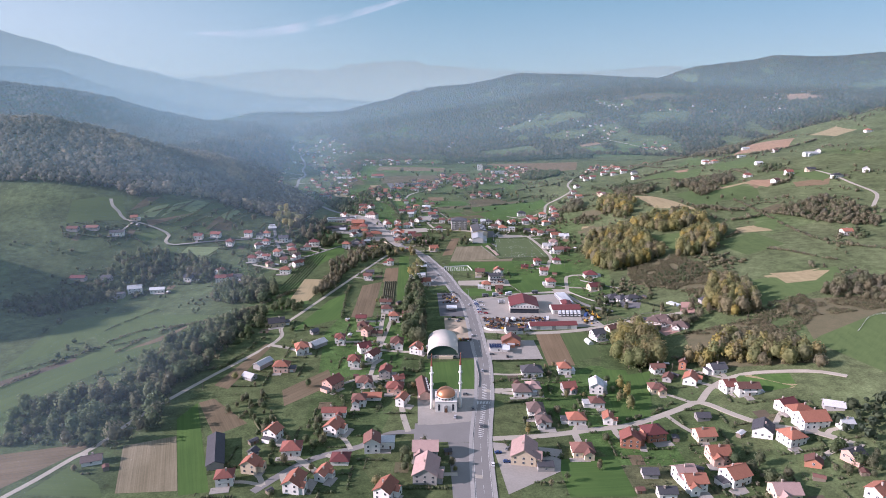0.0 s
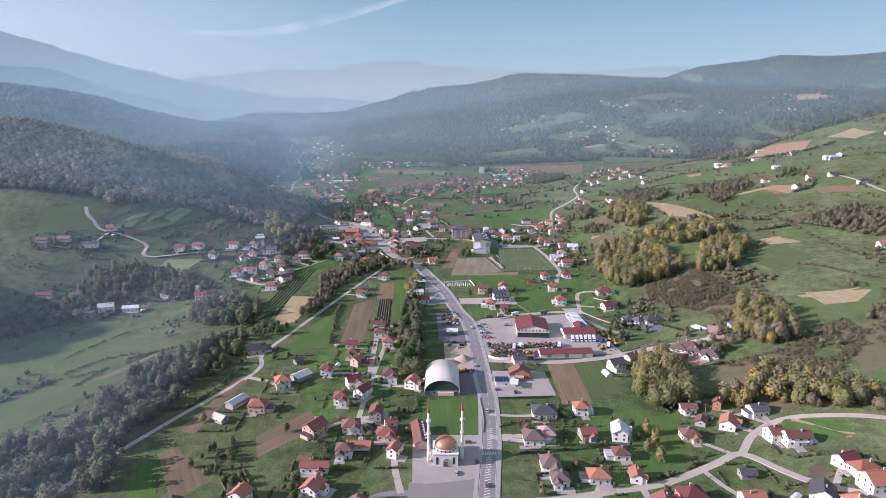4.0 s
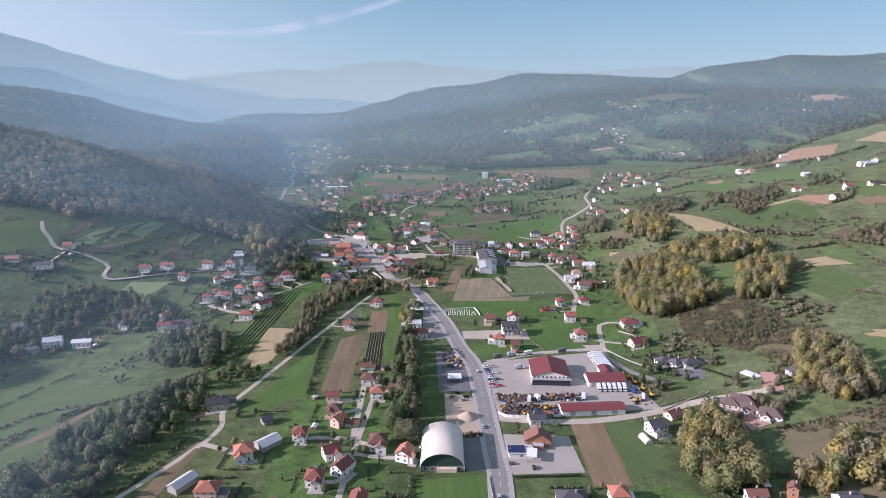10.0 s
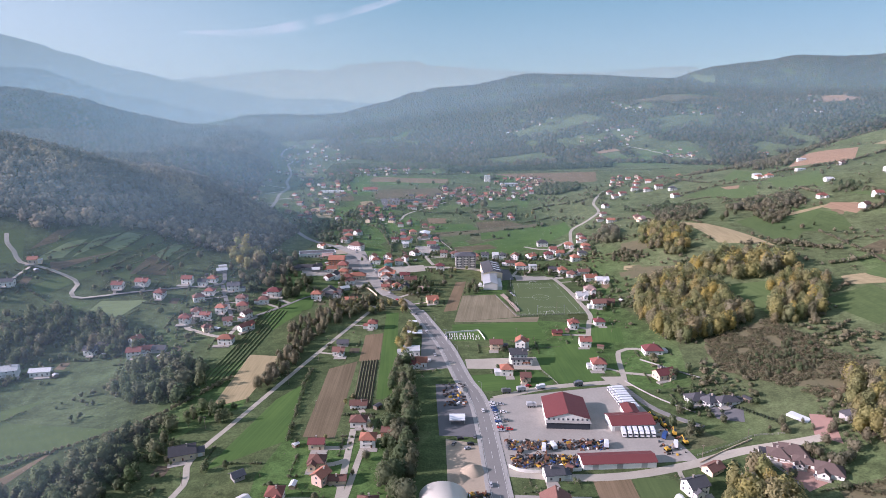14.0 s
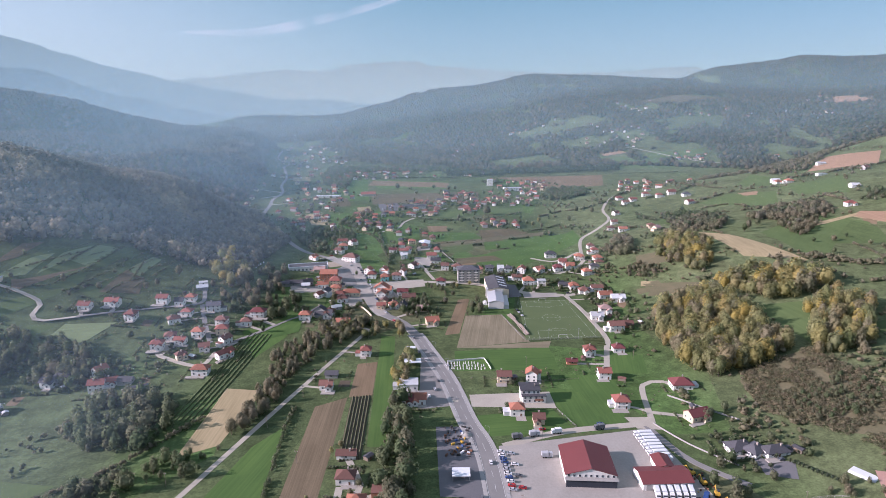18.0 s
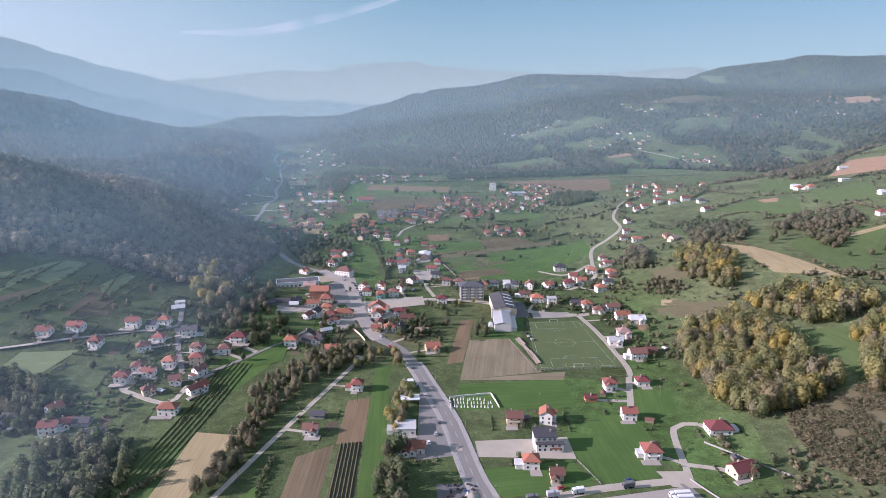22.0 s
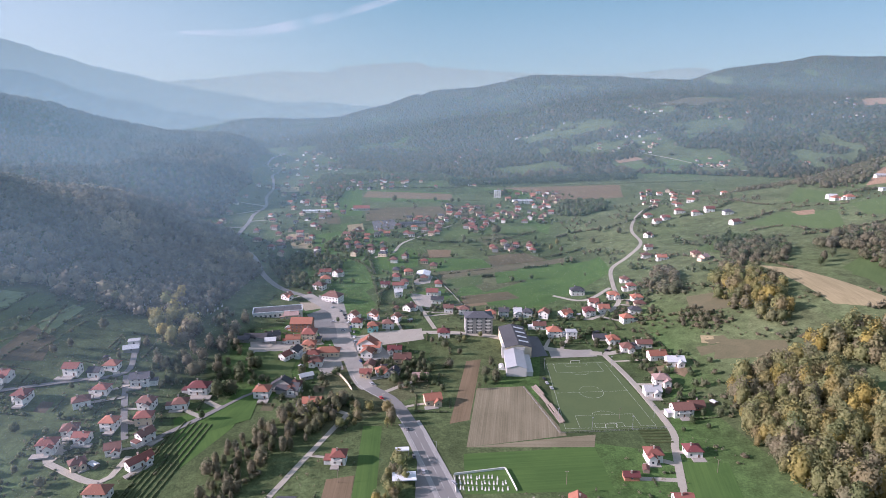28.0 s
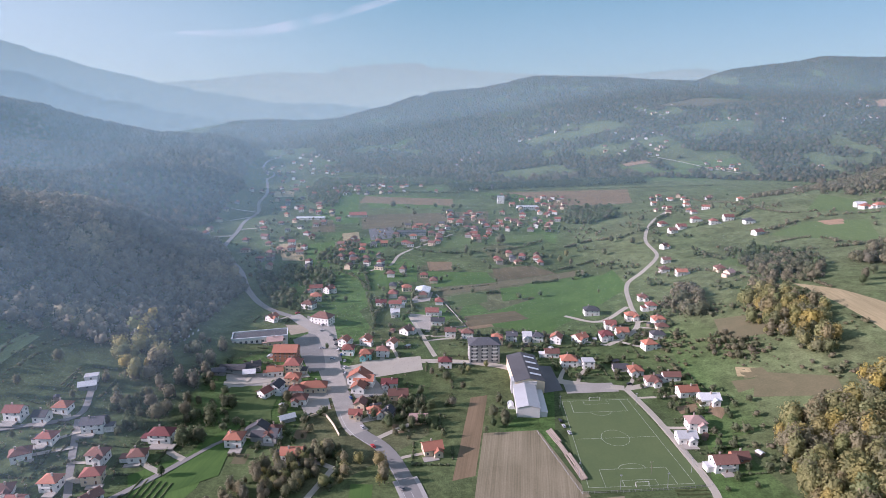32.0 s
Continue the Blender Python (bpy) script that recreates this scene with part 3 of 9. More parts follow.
for lane in ([(-378, 1493), (-362, 1525), (-347, 1550)], [(-356, 1352), (-332, 1380)], [(-340, 1429), (-305, 1447)], [(-404, 1590), (-380, 1600), (-356, 1590)]):
    road("road", lane, 5, LANE, "pale gravel village lane", 0.17)
road("road", [(18, 327), (-9, 325), (-33, 322), (-49, 308), (-74, 296), (-89, 281), (-101, 265)], 5, ASPHALT, "narrow grey asphalt village lane", 0.16)
road("road", [(30, 316), (61, 319), (94, 326), (120, 332), (156, 349), (173, 356), (187, 336), (198, 322), (219, 306), (234, 285)], 5, LANE, "pale gravel village lane", 0.16)
road("road", [(173, 356), (190, 375), (217, 385), (254, 373), (271, 358)], 4.5, LANE, "pale gravel village lane", 0.17)
road("road", [(-236, 248), (-229, 262), (-222, 276), (-214, 296), (-206, 312), (-197, 346), (-175, 397), (-141, 471), (-145, 504), (-134, 547), (-111, 626), (-88, 697), (-66, 763)], 3.5, LANE, "pale gravel village lane", 0.17)
road("road", [(36, 578), (74, 594), (129, 604)], 6, LANE, "pale gravel village lane", 0.17)
road("road", [(129, 601), (134, 583), (143, 561), (164, 537)], 4.5, ASPHALT, "narrow grey asphalt village lane", 0.18)
road("road", [(32, 492), (70, 487), (103, 489), (139, 498), (177, 509), (222, 511)], 6.5, LANE, "pale gravel village lane", 0.18)
road("road", [(-54, 467), (-55, 498), (-56, 538)], 4, LANE, "pale gravel village lane", 0.19)
road("road", [(-45, 539), (-48, 509), (-52, 451), (-54, 401)], 3.5, LANE, "pale gravel village lane", 0.19)
road("road", [(128, 863), (135, 823), (139, 783), (141, 744), (136, 726), (126, 687)], 4.5, LANE, "pale gravel village lane", 0.19)
road("road", [(-84, 889), (-51, 905), (-6, 911), (38, 904), (82, 877), (127, 865)], 7.5, LANE, "pale gravel village lane", 0.20)
road("road", [(-37, 1017), (-25, 972), (-11, 920)], 4, LANE, "pale gravel village lane", 0.20)
road("road", [(135, 944), (160, 964), (175, 991), (182, 1039), (197, 1103), (227, 1141), (258, 1190), (269, 1270), (312, 1378), (374, 1487)], 4.5, LANE, "pale gravel village lane", 0.21)
road("road", [(-318, 750), (-300, 759), (-281, 768), (-252, 782), (-228, 797), (-235, 827)], 4, ASPHALT, "narrow grey asphalt village lane", 0.21)
road("road", [(-226, 794), (-210, 758), (-195, 728)], 4, ASPHALT, "narrow grey asphalt village lane", 0.21)
road("road", [(-184, 721), (-158, 753), (-140, 781), (-125, 796)], 4, ASPHALT, "narrow grey asphalt village lane", 0.22)
road("road", [(-229, 707), (-191, 691), (-185, 713)], 4, LANE, "pale gravel village lane", 0.22)
road("road", [(-446, 804), (-438, 791), (-426, 782), (-413, 770), (-388, 769), (-371, 766), (-357, 762), (-352, 757), (-352, 751), (-352, 745), (-347, 740), (-339, 740), (-330, 744), (-315, 751)], 4, LANE, "pale gravel village lane", 0.23)
road("road", [(619, 997), (607, 890), (592, 808), (545, 742)], 4.5, LANE, "pale gravel village lane", 0.23)
road("road", [(113, 1019), (142, 1001), (177, 1033)], 4.5, LANE, "pale gravel village lane", 0.23)
road("road", [(134, 604), (144, 657), (161, 661)], 4, LANE, "pale gravel village lane", 0.24)
road("road", [(-95, 1182), (-73, 1208), (-63, 1268), (-26, 1336), (8, 1397)], 4, LANE, "pale gravel village lane", 0.24)
road("road", [(-159, 854), (-139, 860), (-120, 869), (-104, 877)], 6, LANE, "pale gravel village lane", 0.25)
patch("field", [(-87, 626), (-67, 639), (-66, 527), (-86, 529)], GRASS["plough"], "brown ploughed soil field", 0.06)
patch("field", [(-64, 639), (-51, 642), (-48, 564), (-61, 561)], GRASS["rows"], "dark soil plot with orchard rows", 0.07)
patch("field", [(-67, 693), (-52, 697), (-50, 642), (-66, 639)], GRASS["red_soil"], "bare reddish-brown soil field", 0.07)
patch("field", [(-54, 749), (-42, 749), (-33, 577), (-46, 577)], GRASS["bright"], "bright green mown meadow", 0.07)
patch("field", [(-115, 578), (-101, 601), (-96, 524), (-134, 493)], GRASS["bright"], "bright green mown meadow", 0.07)
patch("field", [(-157, 568), (-157, 655), (-129, 650), (-136, 580)], GRASS["tan"], "dry tan maize stubble with flattened stalks", 0.08)
patch("field", [(9, 719), (88, 727), (89, 685), (9, 681)], GRASS["bright"], "bright green mown meadow", 0.08)
patch("field", [(21, 803), (56, 807), (74, 740), (11, 726)], GRASS["stubble"], "grey-brown maize stubble field", 0.08)
patch("field", [(11, 726), (73, 738), (92, 741), (88, 727)], GRASS["stubble"], "grey-brown maize stubble field", 0.09)
patch("field", [(15, 850), (27, 854), (14, 758), (1, 753)], GRASS["red_soil"], "bare reddish-brown soil field", 0.09)
patch("field", [(73, 653), (121, 649), (117, 604), (80, 604)], GRASS["bright"], "bright green mown meadow", 0.09)
patch("field", [(82, 486), (103, 488), (103, 420), (82, 420)], GRASS["red_soil"], "bare reddish-brown soil field", 0.10)
patch("field", [(104, 488), (127, 485), (128, 438), (104, 426)], GRASS["dull"], "dull green rough meadow", 0.10)
patch("field", [(-14, 425), (26, 431), (25, 377), (-10, 374)], GRASS["bright"], "bright green mown meadow", 0.10)
patch("field", [(320, 1004), (341, 969), (368, 847), (317, 876)], GRASS["tan"], "dry tan harvested field", 0.10)
patch("field", [(10, 1003), (198, 1166), (196, 1096), (87, 973)], GRASS["bright"], "bright green mown meadow", 0.11)
patch("field", [(13, 1009), (74, 1033), (76, 1003), (20, 982)], GRASS["red_soil"], "bare reddish-brown soil field", 0.11)
patch("field", [(-191, 309), (-164, 320), (-141, 266), (-173, 264)], GRASS["stubble"], "grey-brown maize stubble field", 0.11)
patch("field", [(-172, 340), (-167, 362), (-124, 265), (-139, 262)], GRASS["bright"], "bright green mown meadow", 0.12)
patch("field", [(-166, 362), (-158, 368), (-125, 335), (-141, 320)], GRASS["plough"], "brown ploughed soil field", 0.12)
patch("field", [(-114, 380), (-87, 414), (-79, 389), (-107, 357)], GRASS["plough"], "brown ploughed soil field", 0.12)
patch("field", [(121, 413), (139, 411), (136, 343), (111, 335)], GRASS["bright"], "bright green mown meadow", 0.13)
patch("field", [(65, 294), (100, 297), (101, 260), (66, 260)], GRASS["bright"], "bright green mown meadow", 0.13)
patch("field", [(321, 568), (375, 566), (368, 550), (327, 542)], GRASS["tan"], "dry tan harvested field", 0.13)
patch("field", [(835, 1390), (927, 1442), (915, 1346), (842, 1304)], GRASS["tan"], "dry tan harvested field", 0.14)
patch("field", [(134, 1844), (423, 1885), (380, 1698), (215, 1619)], GRASS["red_soil"], "bare reddish-brown soil field", 0.14)
patch("field", [(-189, 1813), (12, 1770), (5, 1642), (-150, 1641)], GRASS["bright"], "bright green mown meadow", 0.14)
patch("field", [(-51, 1016), (-2, 1043), (4, 1011), (-27, 972)], GRASS["bright"], "bright green mown meadow", 0.15)
patch("field", [(-175, 750), (-135, 784), (-135, 742), (-151, 702)], GRASS["bright"], "bright green mown meadow", 0.15)
patch("field", [(280, 419), (350, 483), (353, 440), (295, 356)], GRASS["hill"], "green hillside meadow", 0.15)
patch("field", [(289, 560), (391, 565), (373, 519), (273, 493)], GRASS["hill"], "green hillside meadow", 0.16)
patch("field", [(275, 766), (314, 761), (305, 717), (279, 683)], GRASS["hill"], "green hillside meadow", 0.16)
patch("field", [(-404, 802), (-361, 863), (-339, 874), (-392, 783)], GRASS["dull"], "dull green rough meadow", 0.16)
patch("field", [(-369, 793), (-332, 865), (-313, 878), (-347, 796)], GRASS["dull"], "dull green rough meadow", 0.16)
patch("field", [(-390, 779), (-370, 789), (-321, 853), (-381, 765)], GRASS["plough"], "brown ploughed soil field", 0.17)
patch("field", [(-376, 756), (-358, 773), (-329, 800), (-367, 742)], GRASS["dull"], "dull green rough meadow", 0.17)
patch("field", [(-323, 513), (-298, 562), (-212, 543), (-280, 452)], GRASS["dull"], "dull green rough meadow", 0.17)
patch("field", [(-487, 785), (-435, 816), (-411, 770), (-474, 743)], GRASS["dull"], "dull green rough meadow", 0.18)
patch("field", [(-383, 802), (-351, 865), (-338, 867), (-365, 789)], GRASS["dull"], "dull green rough meadow", 0.18)
patch("field", [(82, 645), (121, 667), (118, 606), (86, 592)], GRASS["bright"], "bright green mown meadow", 0.18)
patch("field", [(21, 614), (73, 623), (83, 594), (21, 588)], GRASS["bright"], "bright green mown meadow", 0.19)
patch("field", [(-334, 409), (-298, 507), (-290, 599), (-359, 539)], GRASS["dull"], "dull green rough meadow", 0.19)
patch("field", [(-315, 383), (-277, 462), (-231, 467), (-292, 348)], GRASS["dull"], "dull green rough meadow", 0.19)
patch("field", [(-324, 395), (-293, 438), (-288, 430), (-318, 386)], GRASS["rows"], "dark soil plot with orchard rows", 0.20)
patch("field", [(-270, 433), (-242, 492), (-230, 527), (-238, 478)], GRASS["plough"], "brown ploughed soil field", 0.20)
patch("field", [(-259, 300), (-214, 312), (-210, 309), (-236, 268)], GRASS["plough"], "brown ploughed soil field", 0.20)
patch("field", [(-221, 263), (-211, 288), (-186, 272), (-178, 261)], GRASS["dull"], "dull green rough meadow", 0.20)
patch("field", [(-165, 388), (-148, 465), (-142, 460), (-153, 382)], GRASS["plough"], "brown ploughed soil field", 0.21)
patch("field", [(229, 958), (266, 942), (253, 907), (219, 917)], GRASS["reed"], "rough brown scrubland", 0.24)
patch("field", [(219, 862), (258, 835), (252, 814), (204, 834)], GRASS["reed"], "rough brown scrubland", 0.24)
patch("field", [(210, 875), (224, 865), (222, 854), (206, 862)], GRASS["tan"], "small dry tan garden plot", 0.25)
patch("field", [(210, 650), (281, 661), (245, 569), (205, 607)], GRASS["reed"], "rough brown scrubland", 0.21)
patch("field", [(215, 662), (275, 677), (285, 606), (215, 589)], GRASS["reed"], "rough brown scrubland", 0.21)
patch("field", [(259, 599), (305, 587), (276, 544), (236, 571)], GRASS["reed"], "rough brown scrubland", 0.22)
patch("field", [(250, 554), (287, 575), (288, 569), (249, 546)], GRASS["red_soil"], "bare reddish-brown soil field", 0.22)
patch("field", [(204, 466), (272, 471), (270, 381), (193, 404)], GRASS["reed"], "rough brown scrubland", 0.22)
patch("field", [(311, 499), (383, 484), (361, 452), (283, 417)], GRASS["reed"], "rough brown scrubland", 0.23)
patch("field", [(-369, 807), (-328, 878), (-315, 866), (-365, 793)], GRASS["dull"], "dull green rough meadow", 0.23)
patch("field", [(-334, 783), (-305, 853), (-295, 880), (-308, 773)], GRASS["dull"], "dull green rough meadow", 0.23)
patch("field", [(90, 675), (127, 675), (126, 632), (99, 604)], GRASS["bright"], "bright green mown meadow", 0.23)
patch("field", [(134, 711), (160, 708), (154, 677), (127, 675)], GRASS["bright"], "bright green mown meadow", 0.24)
patch("field", [(503, 998), (544, 990), (549, 958), (510, 957)], GRASS["tan"], "dry tan harvested field", 0.24)
patch("field", [(554, 941), (603, 926), (581, 894), (545, 914)], GRASS["red_soil"], "bare reddish-brown soil field", 0.24)
patch("field", [(512, 991), (520, 973), (503, 947), (499, 963)], GRASS["red_soil"], "bare reddish-brown soil field", 0.25)
patch("field", [(443, 922), (490, 928), (480, 914), (438, 907)], GRASS["tan"], "dry tan harvested field", 0.25)
patch("field", [(378, 964), (466, 1039), (506, 960), (373, 859)], GRASS["hill"], "green hillside meadow", 0.25)
patch("field", [(574, 1050), (624, 1015), (624, 958), (583, 906)], GRASS["hill"], "green hillside meadow", 0.26)
patch("field", [(200, 858), (216, 854), (216, 845), (198, 842)], GRASS["reed"], "rough brown scrubland", 0.26)
patch("field", [(210, 870), (225, 866), (225, 855), (209, 857)], GRASS["reed"], "rough brown scrubland", 0.26)
patch("field", [(152, 835), (167, 837), (166, 827), (153, 825)], GRASS["red_soil"], "bare reddish-brown soil field", 0.26)
patch("field", [(176, 835), (183, 825), (175, 815), (170, 824)], GRASS["red_soil"], "bare reddish-brown soil field", 0.27)
patch("field", [(-255, 1789), (-196, 1826), (-152, 1487), (-232, 1459)], GRASS["bright"], "bright green mown meadow", 0.28)
patch("field", [(-205, 1326), (-163, 1345), (-148, 1198), (-176, 1198)], GRASS["bright"], "bright green mown meadow", 0.28)
patch("field", [(-246, 1326), (-215, 1335), (-186, 1230), (-215, 1230)], GRASS["tan"], "dry tan harvested field", 0.29)
patch("field", [(477, 2181), (646, 2151), (667, 1997), (436, 2018)], GRASS["hill"], "green hillside meadow", 0.29)
patch("field", [(521, 2269), (573, 2255), (549, 2200), (506, 2209)], GRASS["tan"], "dry tan harvested field", 0.29)
patch("field", [(119, 398), (156, 407), (140, 354), (112, 344)], GRASS["bright"], "bright green mown meadow", 0.30)
patch("field", [(210, 385), (242, 375), (238, 357), (203, 359)], GRASS["bright"], "bright green mown meadow", 0.30)
patch("field", [(214, 383), (219, 383), (239, 359), (234, 356)], GRASS["tan"], "dry tan harvested field", 0.31)
patch("field", [(330, 573), (381, 558), (355, 537), (329, 540)], GRASS["tan"], "dry tan harvested field", 0.31)
patch("field", [(-155, 850), (-130, 860), (-114, 812), (-138, 803)], GRASS["dull"], "dull green rough meadow", 0.31)
patch("field", [(-155, 1562), (78, 1602), (71, 1482), (-138, 1431)], GRASS["fallow"], "long fallow field with dark weedy stripes", 0.33)
patch("field", [(-178, 1790), (13, 1748), (13, 1663), (-179, 1700)], GRASS["red_soil"], "bare reddish-brown soil field", 0.34)
patch("field", [(80, 1825), (152, 1823), (224, 1708), (166, 1678)], GRASS["bright"], "bright green mown meadow", 0.36)
patch("field", [(-237, 1515), (-196, 1515), (-178, 1412), (-216, 1411)], GRASS["fallow"], "small fallow field", 0.34)
patch("field", [(372, 940), (468, 1054), (499, 988), (396, 860)], GRASS["hill"], "green hillside meadow", 0.35)
patch("field", [(416, 897), (493, 978), (498, 938), (475, 880)], GRASS["dull"], "dull green rough hillside meadow", 0.36)
patch("field", [(505, 999), (525, 1010), (552, 971), (516, 943)], GRASS["clay"], "pale reddish clay field on the hillside", 0.45)
patch("field", [(468, 1056), (515, 1060), (520, 1044), (478, 1036)], GRASS["tan"], "dry tan strip along a hedge", 0.40)
patch("field", [(432, 985), (520, 1006), (518, 997), (436, 972)], GRASS["tan"], "dry tan strip across the meadow", 0.46)
patch("field", [(550, 1225), (642, 1237), (582, 1121), (533, 1165)], GRASS["hill"], "green hillside meadow", 0.35)
patch("field", [(640, 1330), (740, 1440), (800, 1381), (735, 1290)], GRASS["clay"], "pale reddish clay field on the hillside", 0.45)
patch("field", [(401, 1209), (466, 1241), (522, 1207), (480, 1116)], GRASS["hill"], "green hillside meadow", 0.35)
patch("field", [(477, 1236), (504, 1228), (494, 1202), (472, 1209)], GRASS["clay"], "small patch of bare reddish soil", 0.42)
patch("field", [(500, 1300), (575, 1400), (590, 1300), (547, 1249)], GRASS["hill"], "green hillside meadow", 0.36)
patch("field", [(408, 755), (441, 765), (412, 722), (393, 744)], GRASS["hill"], "green hillside meadow", 0.36)
patch("field", [(378, 749), (405, 749), (409, 718), (371, 728)], GRASS["tan"], "dry tan harvested strip", 0.37)
patch("field", [(433, 811), (473, 832), (474, 813), (440, 787)], GRASS["fallow"], "brown fallow strip", 0.37)
patch("field", [(330, 700), (388, 722), (392, 660), (340, 640)], GRASS["dull"], "dull green rough hillside meadow", 0.38)
patch("field", [(300, 1120), (372, 1180), (395, 1130), (330, 1060)], GRASS["dull"], "dull green orchard meadow", 0.36)
patch("field", [(497, 2223), (564, 2258), (579, 2206), (504, 2181)], GRASS["clay"], "bare reddish soil on the far slope", 1.6)
patch("field", [(749, 2737), (956, 2895), (1164, 2786), (921, 2677)], GRASS["fallow"], "reddish-brown moor on the far hill", 3.0)
patch("field", [(1364, 2509), (1533, 2508), (1477, 2423), (1364, 2443)], GRASS["clay"], "pale reddish field on the far hill", 3.0)
patch("field", [(630, 2190), (820, 2215), (815, 2150), (640, 2130)], GRASS["hill"], "green hillside meadow", 1.6)
road("road", [(560, 2300), (660, 2200), (760, 2080), (900, 2010)], 5, LANE, "pale gravel lane in the side valley", 1.9)
patch("field", [(-405, 773), (-391, 814), (-378, 829), (-383, 789)], GRASS["pale"], "pale green terrace strip", 0.4)
patch("field", [(-376, 792), (-373, 832), (-357, 859), (-361, 830)], GRASS["pale"], "pale green terrace strip", 0.405)
patch("field", [(-366, 824), (-355, 862), (-337, 869), (-342, 822)], GRASS["pale"], "pale green terrace strip", 0.412)
patch("field", [(-348, 822), (-337, 870), (-320, 878), (-333, 826)], GRASS["dull"], "dull green terrace strip", 0.424)
patch("field", [(-312, 837), (-304, 871), (-295, 870), (-298, 819)], GRASS["pale"], "pale green terrace strip", 0.436)
patch("field", [(-359, 778), (-353, 794), (-343, 826), (-335, 789)], GRASS["dull"], "dull green terrace strip", 0.448)
patch("field", [(-328, 718), (-322, 740), (-283, 750), (-298, 719)], GRASS["pale"], "pale green meadow under the lane", 0.46)
patch("field", [(-388, 745), (-369, 763), (-357, 756), (-377, 733)], GRASS["hill"], "green terrace in the lane bend", 0.465)
patch("field", [(-365, 708), (-345, 735), (-328, 736), (-349, 706)], GRASS["hill"], "green terrace strip below the lane", 0.467)
patch("field", [(-415, 789), (-409, 829), (-395, 840), (-401, 809)], GRASS["fallow"], "brown weedy terrace under the wood", 0.469)
patch("field", [(-317, 787), (-313, 832), (-291, 823), (-285, 796)], GRASS["fallow"], "weedy fallow terrace", 0.472)
patch("field", [(-156, 732), (-148, 782), (-131, 807), (-127, 753)], GRASS["bright"], "bright green garden meadow", 0.484)
patch("field", [(-26, 1180), (47, 1175), (57, 1134), (-17, 1112)], GRASS["bright"], "bright green mown meadow", 0.41)
patch("field", [(-27, 1226), (6, 1226), (6, 1189), (-22, 1180)], GRASS["red_soil"], "small bare brown plot", 0.421)
patch("field", [(55, 1193), (106, 1208), (132, 1170), (57, 1138)], GRASS["fallow"], "weedy fallow field", 0.432)
patch("field", [(-8, 1108), (57, 1134), (59, 1113), (-5, 1085)], GRASS["reed"], "strip of dry brown reeds", 0.443)
patch("field", [(57, 1136), (165, 1183), (168, 1163), (59, 1115)], GRASS["reed"], "strip of dry brown reeds", 0.454)
patch("field", [(-2, 1078), (42, 1100), (41, 1062), (4, 1042)], GRASS["dull"], "dark green mown loop of meadow", 0.465)
patch("field", [(15, 1017), (66, 1034), (77, 1011), (19, 989)], GRASS["fallow"], "worn brown patch in the meadow", 0.476)
patch("field", [(-94, 1206), (-39, 1207), (-35, 1134), (-81, 1120)], GRASS["bright"], "bright green garden meadow", 0.487)
patch("field", [(-87, 1096), (-38, 1119), (-37, 1050), (-74, 1038)], GRASS["dull"], "dull green garden meadow", 0.498)
patch("field", [(-165, 1399), (-141, 1413), (-121, 1300), (-147, 1301)], GRASS["tan"], "dry tan plot", 0.509)
patch("field", [(58, 1109), (178, 1152), (182, 1127), (57, 1063)], GRASS["bright"], "bright green mown meadow", 0.52)
patch("field", [(-129, 1355), (-86, 1356), (-88, 1284), (-109, 1238)], GRASS["bright"], "bright green meadow in the road bend", 0.531)
patch("field", [(-405, 1864), (-353, 1864), (-332, 1779), (-375, 1778)], GRASS["tan"], "pale stubble field beside the far road", 0.3)
patch("field", [(-245, 1314), (-213, 1314), (-204, 1270), (-235, 1270)], GRASS["clay"], "ploughed pale plot behind the houses", 0.31)
patch("field", [(-10, 1376), (149, 1395), (148, 1356), (-5, 1302)], GRASS["hill"], "green orchard meadow", 0.542)
patch("field", [(-147, 847), (-118, 853), (-117, 821), (-141, 815)], GRASS["dull"], "rough grass field behind the houses", 0.553)
# ---- houses of the village ----
house(-200.0, 292.1, 20, 10, 6, 1, "v", "w", "g")
house(-118.0, 273.2, 10, 9, 8, 2, "r", "w", "h")
house(-107.2, 283.9, 80, 7, 9, 2, "o", "c", "g")
house(-110.5, 299.4, 70, 4, 5, 1, "d", "y", "g")
house(-103.8, 318.0, 70, 8, 9, 2, "o", "w", "g")
house(-88.8, 302.4, 5, 11, 10, 1.5, "r", "w", "h")
house(-79.4, 268.2, 80, 11, 9, 2, "o", "w", "g")
house(-66.0, 277.6, 70, 9, 6, 1.5, "o", "w", "g")
house(-58.8, 293.0, 0, 10, 9, 1, "m", "w", "h")
house(-42.0, 305.2, 95, 10, 9, 2.5, "n", "w", "g")
house(-33.6, 308.2, 0, 9, 7, 1.5, "g", "w", "f")
house(-67.8, 323.9, 70, 10, 9, 2, "o", "w", "g")
house(-70.8, 344.1, 0, 15, 6, 1.5, "r", "w", "g")
house(-56.5, 359.4, 0, 9, 8, 2, "n", "w", "h")
house(-48.5, 367.2, 0, 12, 6, 1, "o", "w", "g")
house(-56.9, 388.8, 10, 11, 9, 1.5, "n", "w", "h")
house(-78.6, 384.3, 55, 12, 10, 2, "r", "p", "g")
house(-122.0, 412.3, 0, 11, 9, 2, "o", "p", "h")
house(-142.3, 398.6, -30, 9, 6, 1, "g", "y", "g")
house(-114.6, 447.9, 20, 10, 10, 2, "o", "w", "h")
house(-112.1, 486.6, 40, 6, 6, 1, "d", "y", "g")
house(-86.4, 467.8, 0, 8, 8, 2, "r", "w", "h")
house(-68.4, 422.8, 0, 9, 9, 2, "r", "w", "h")
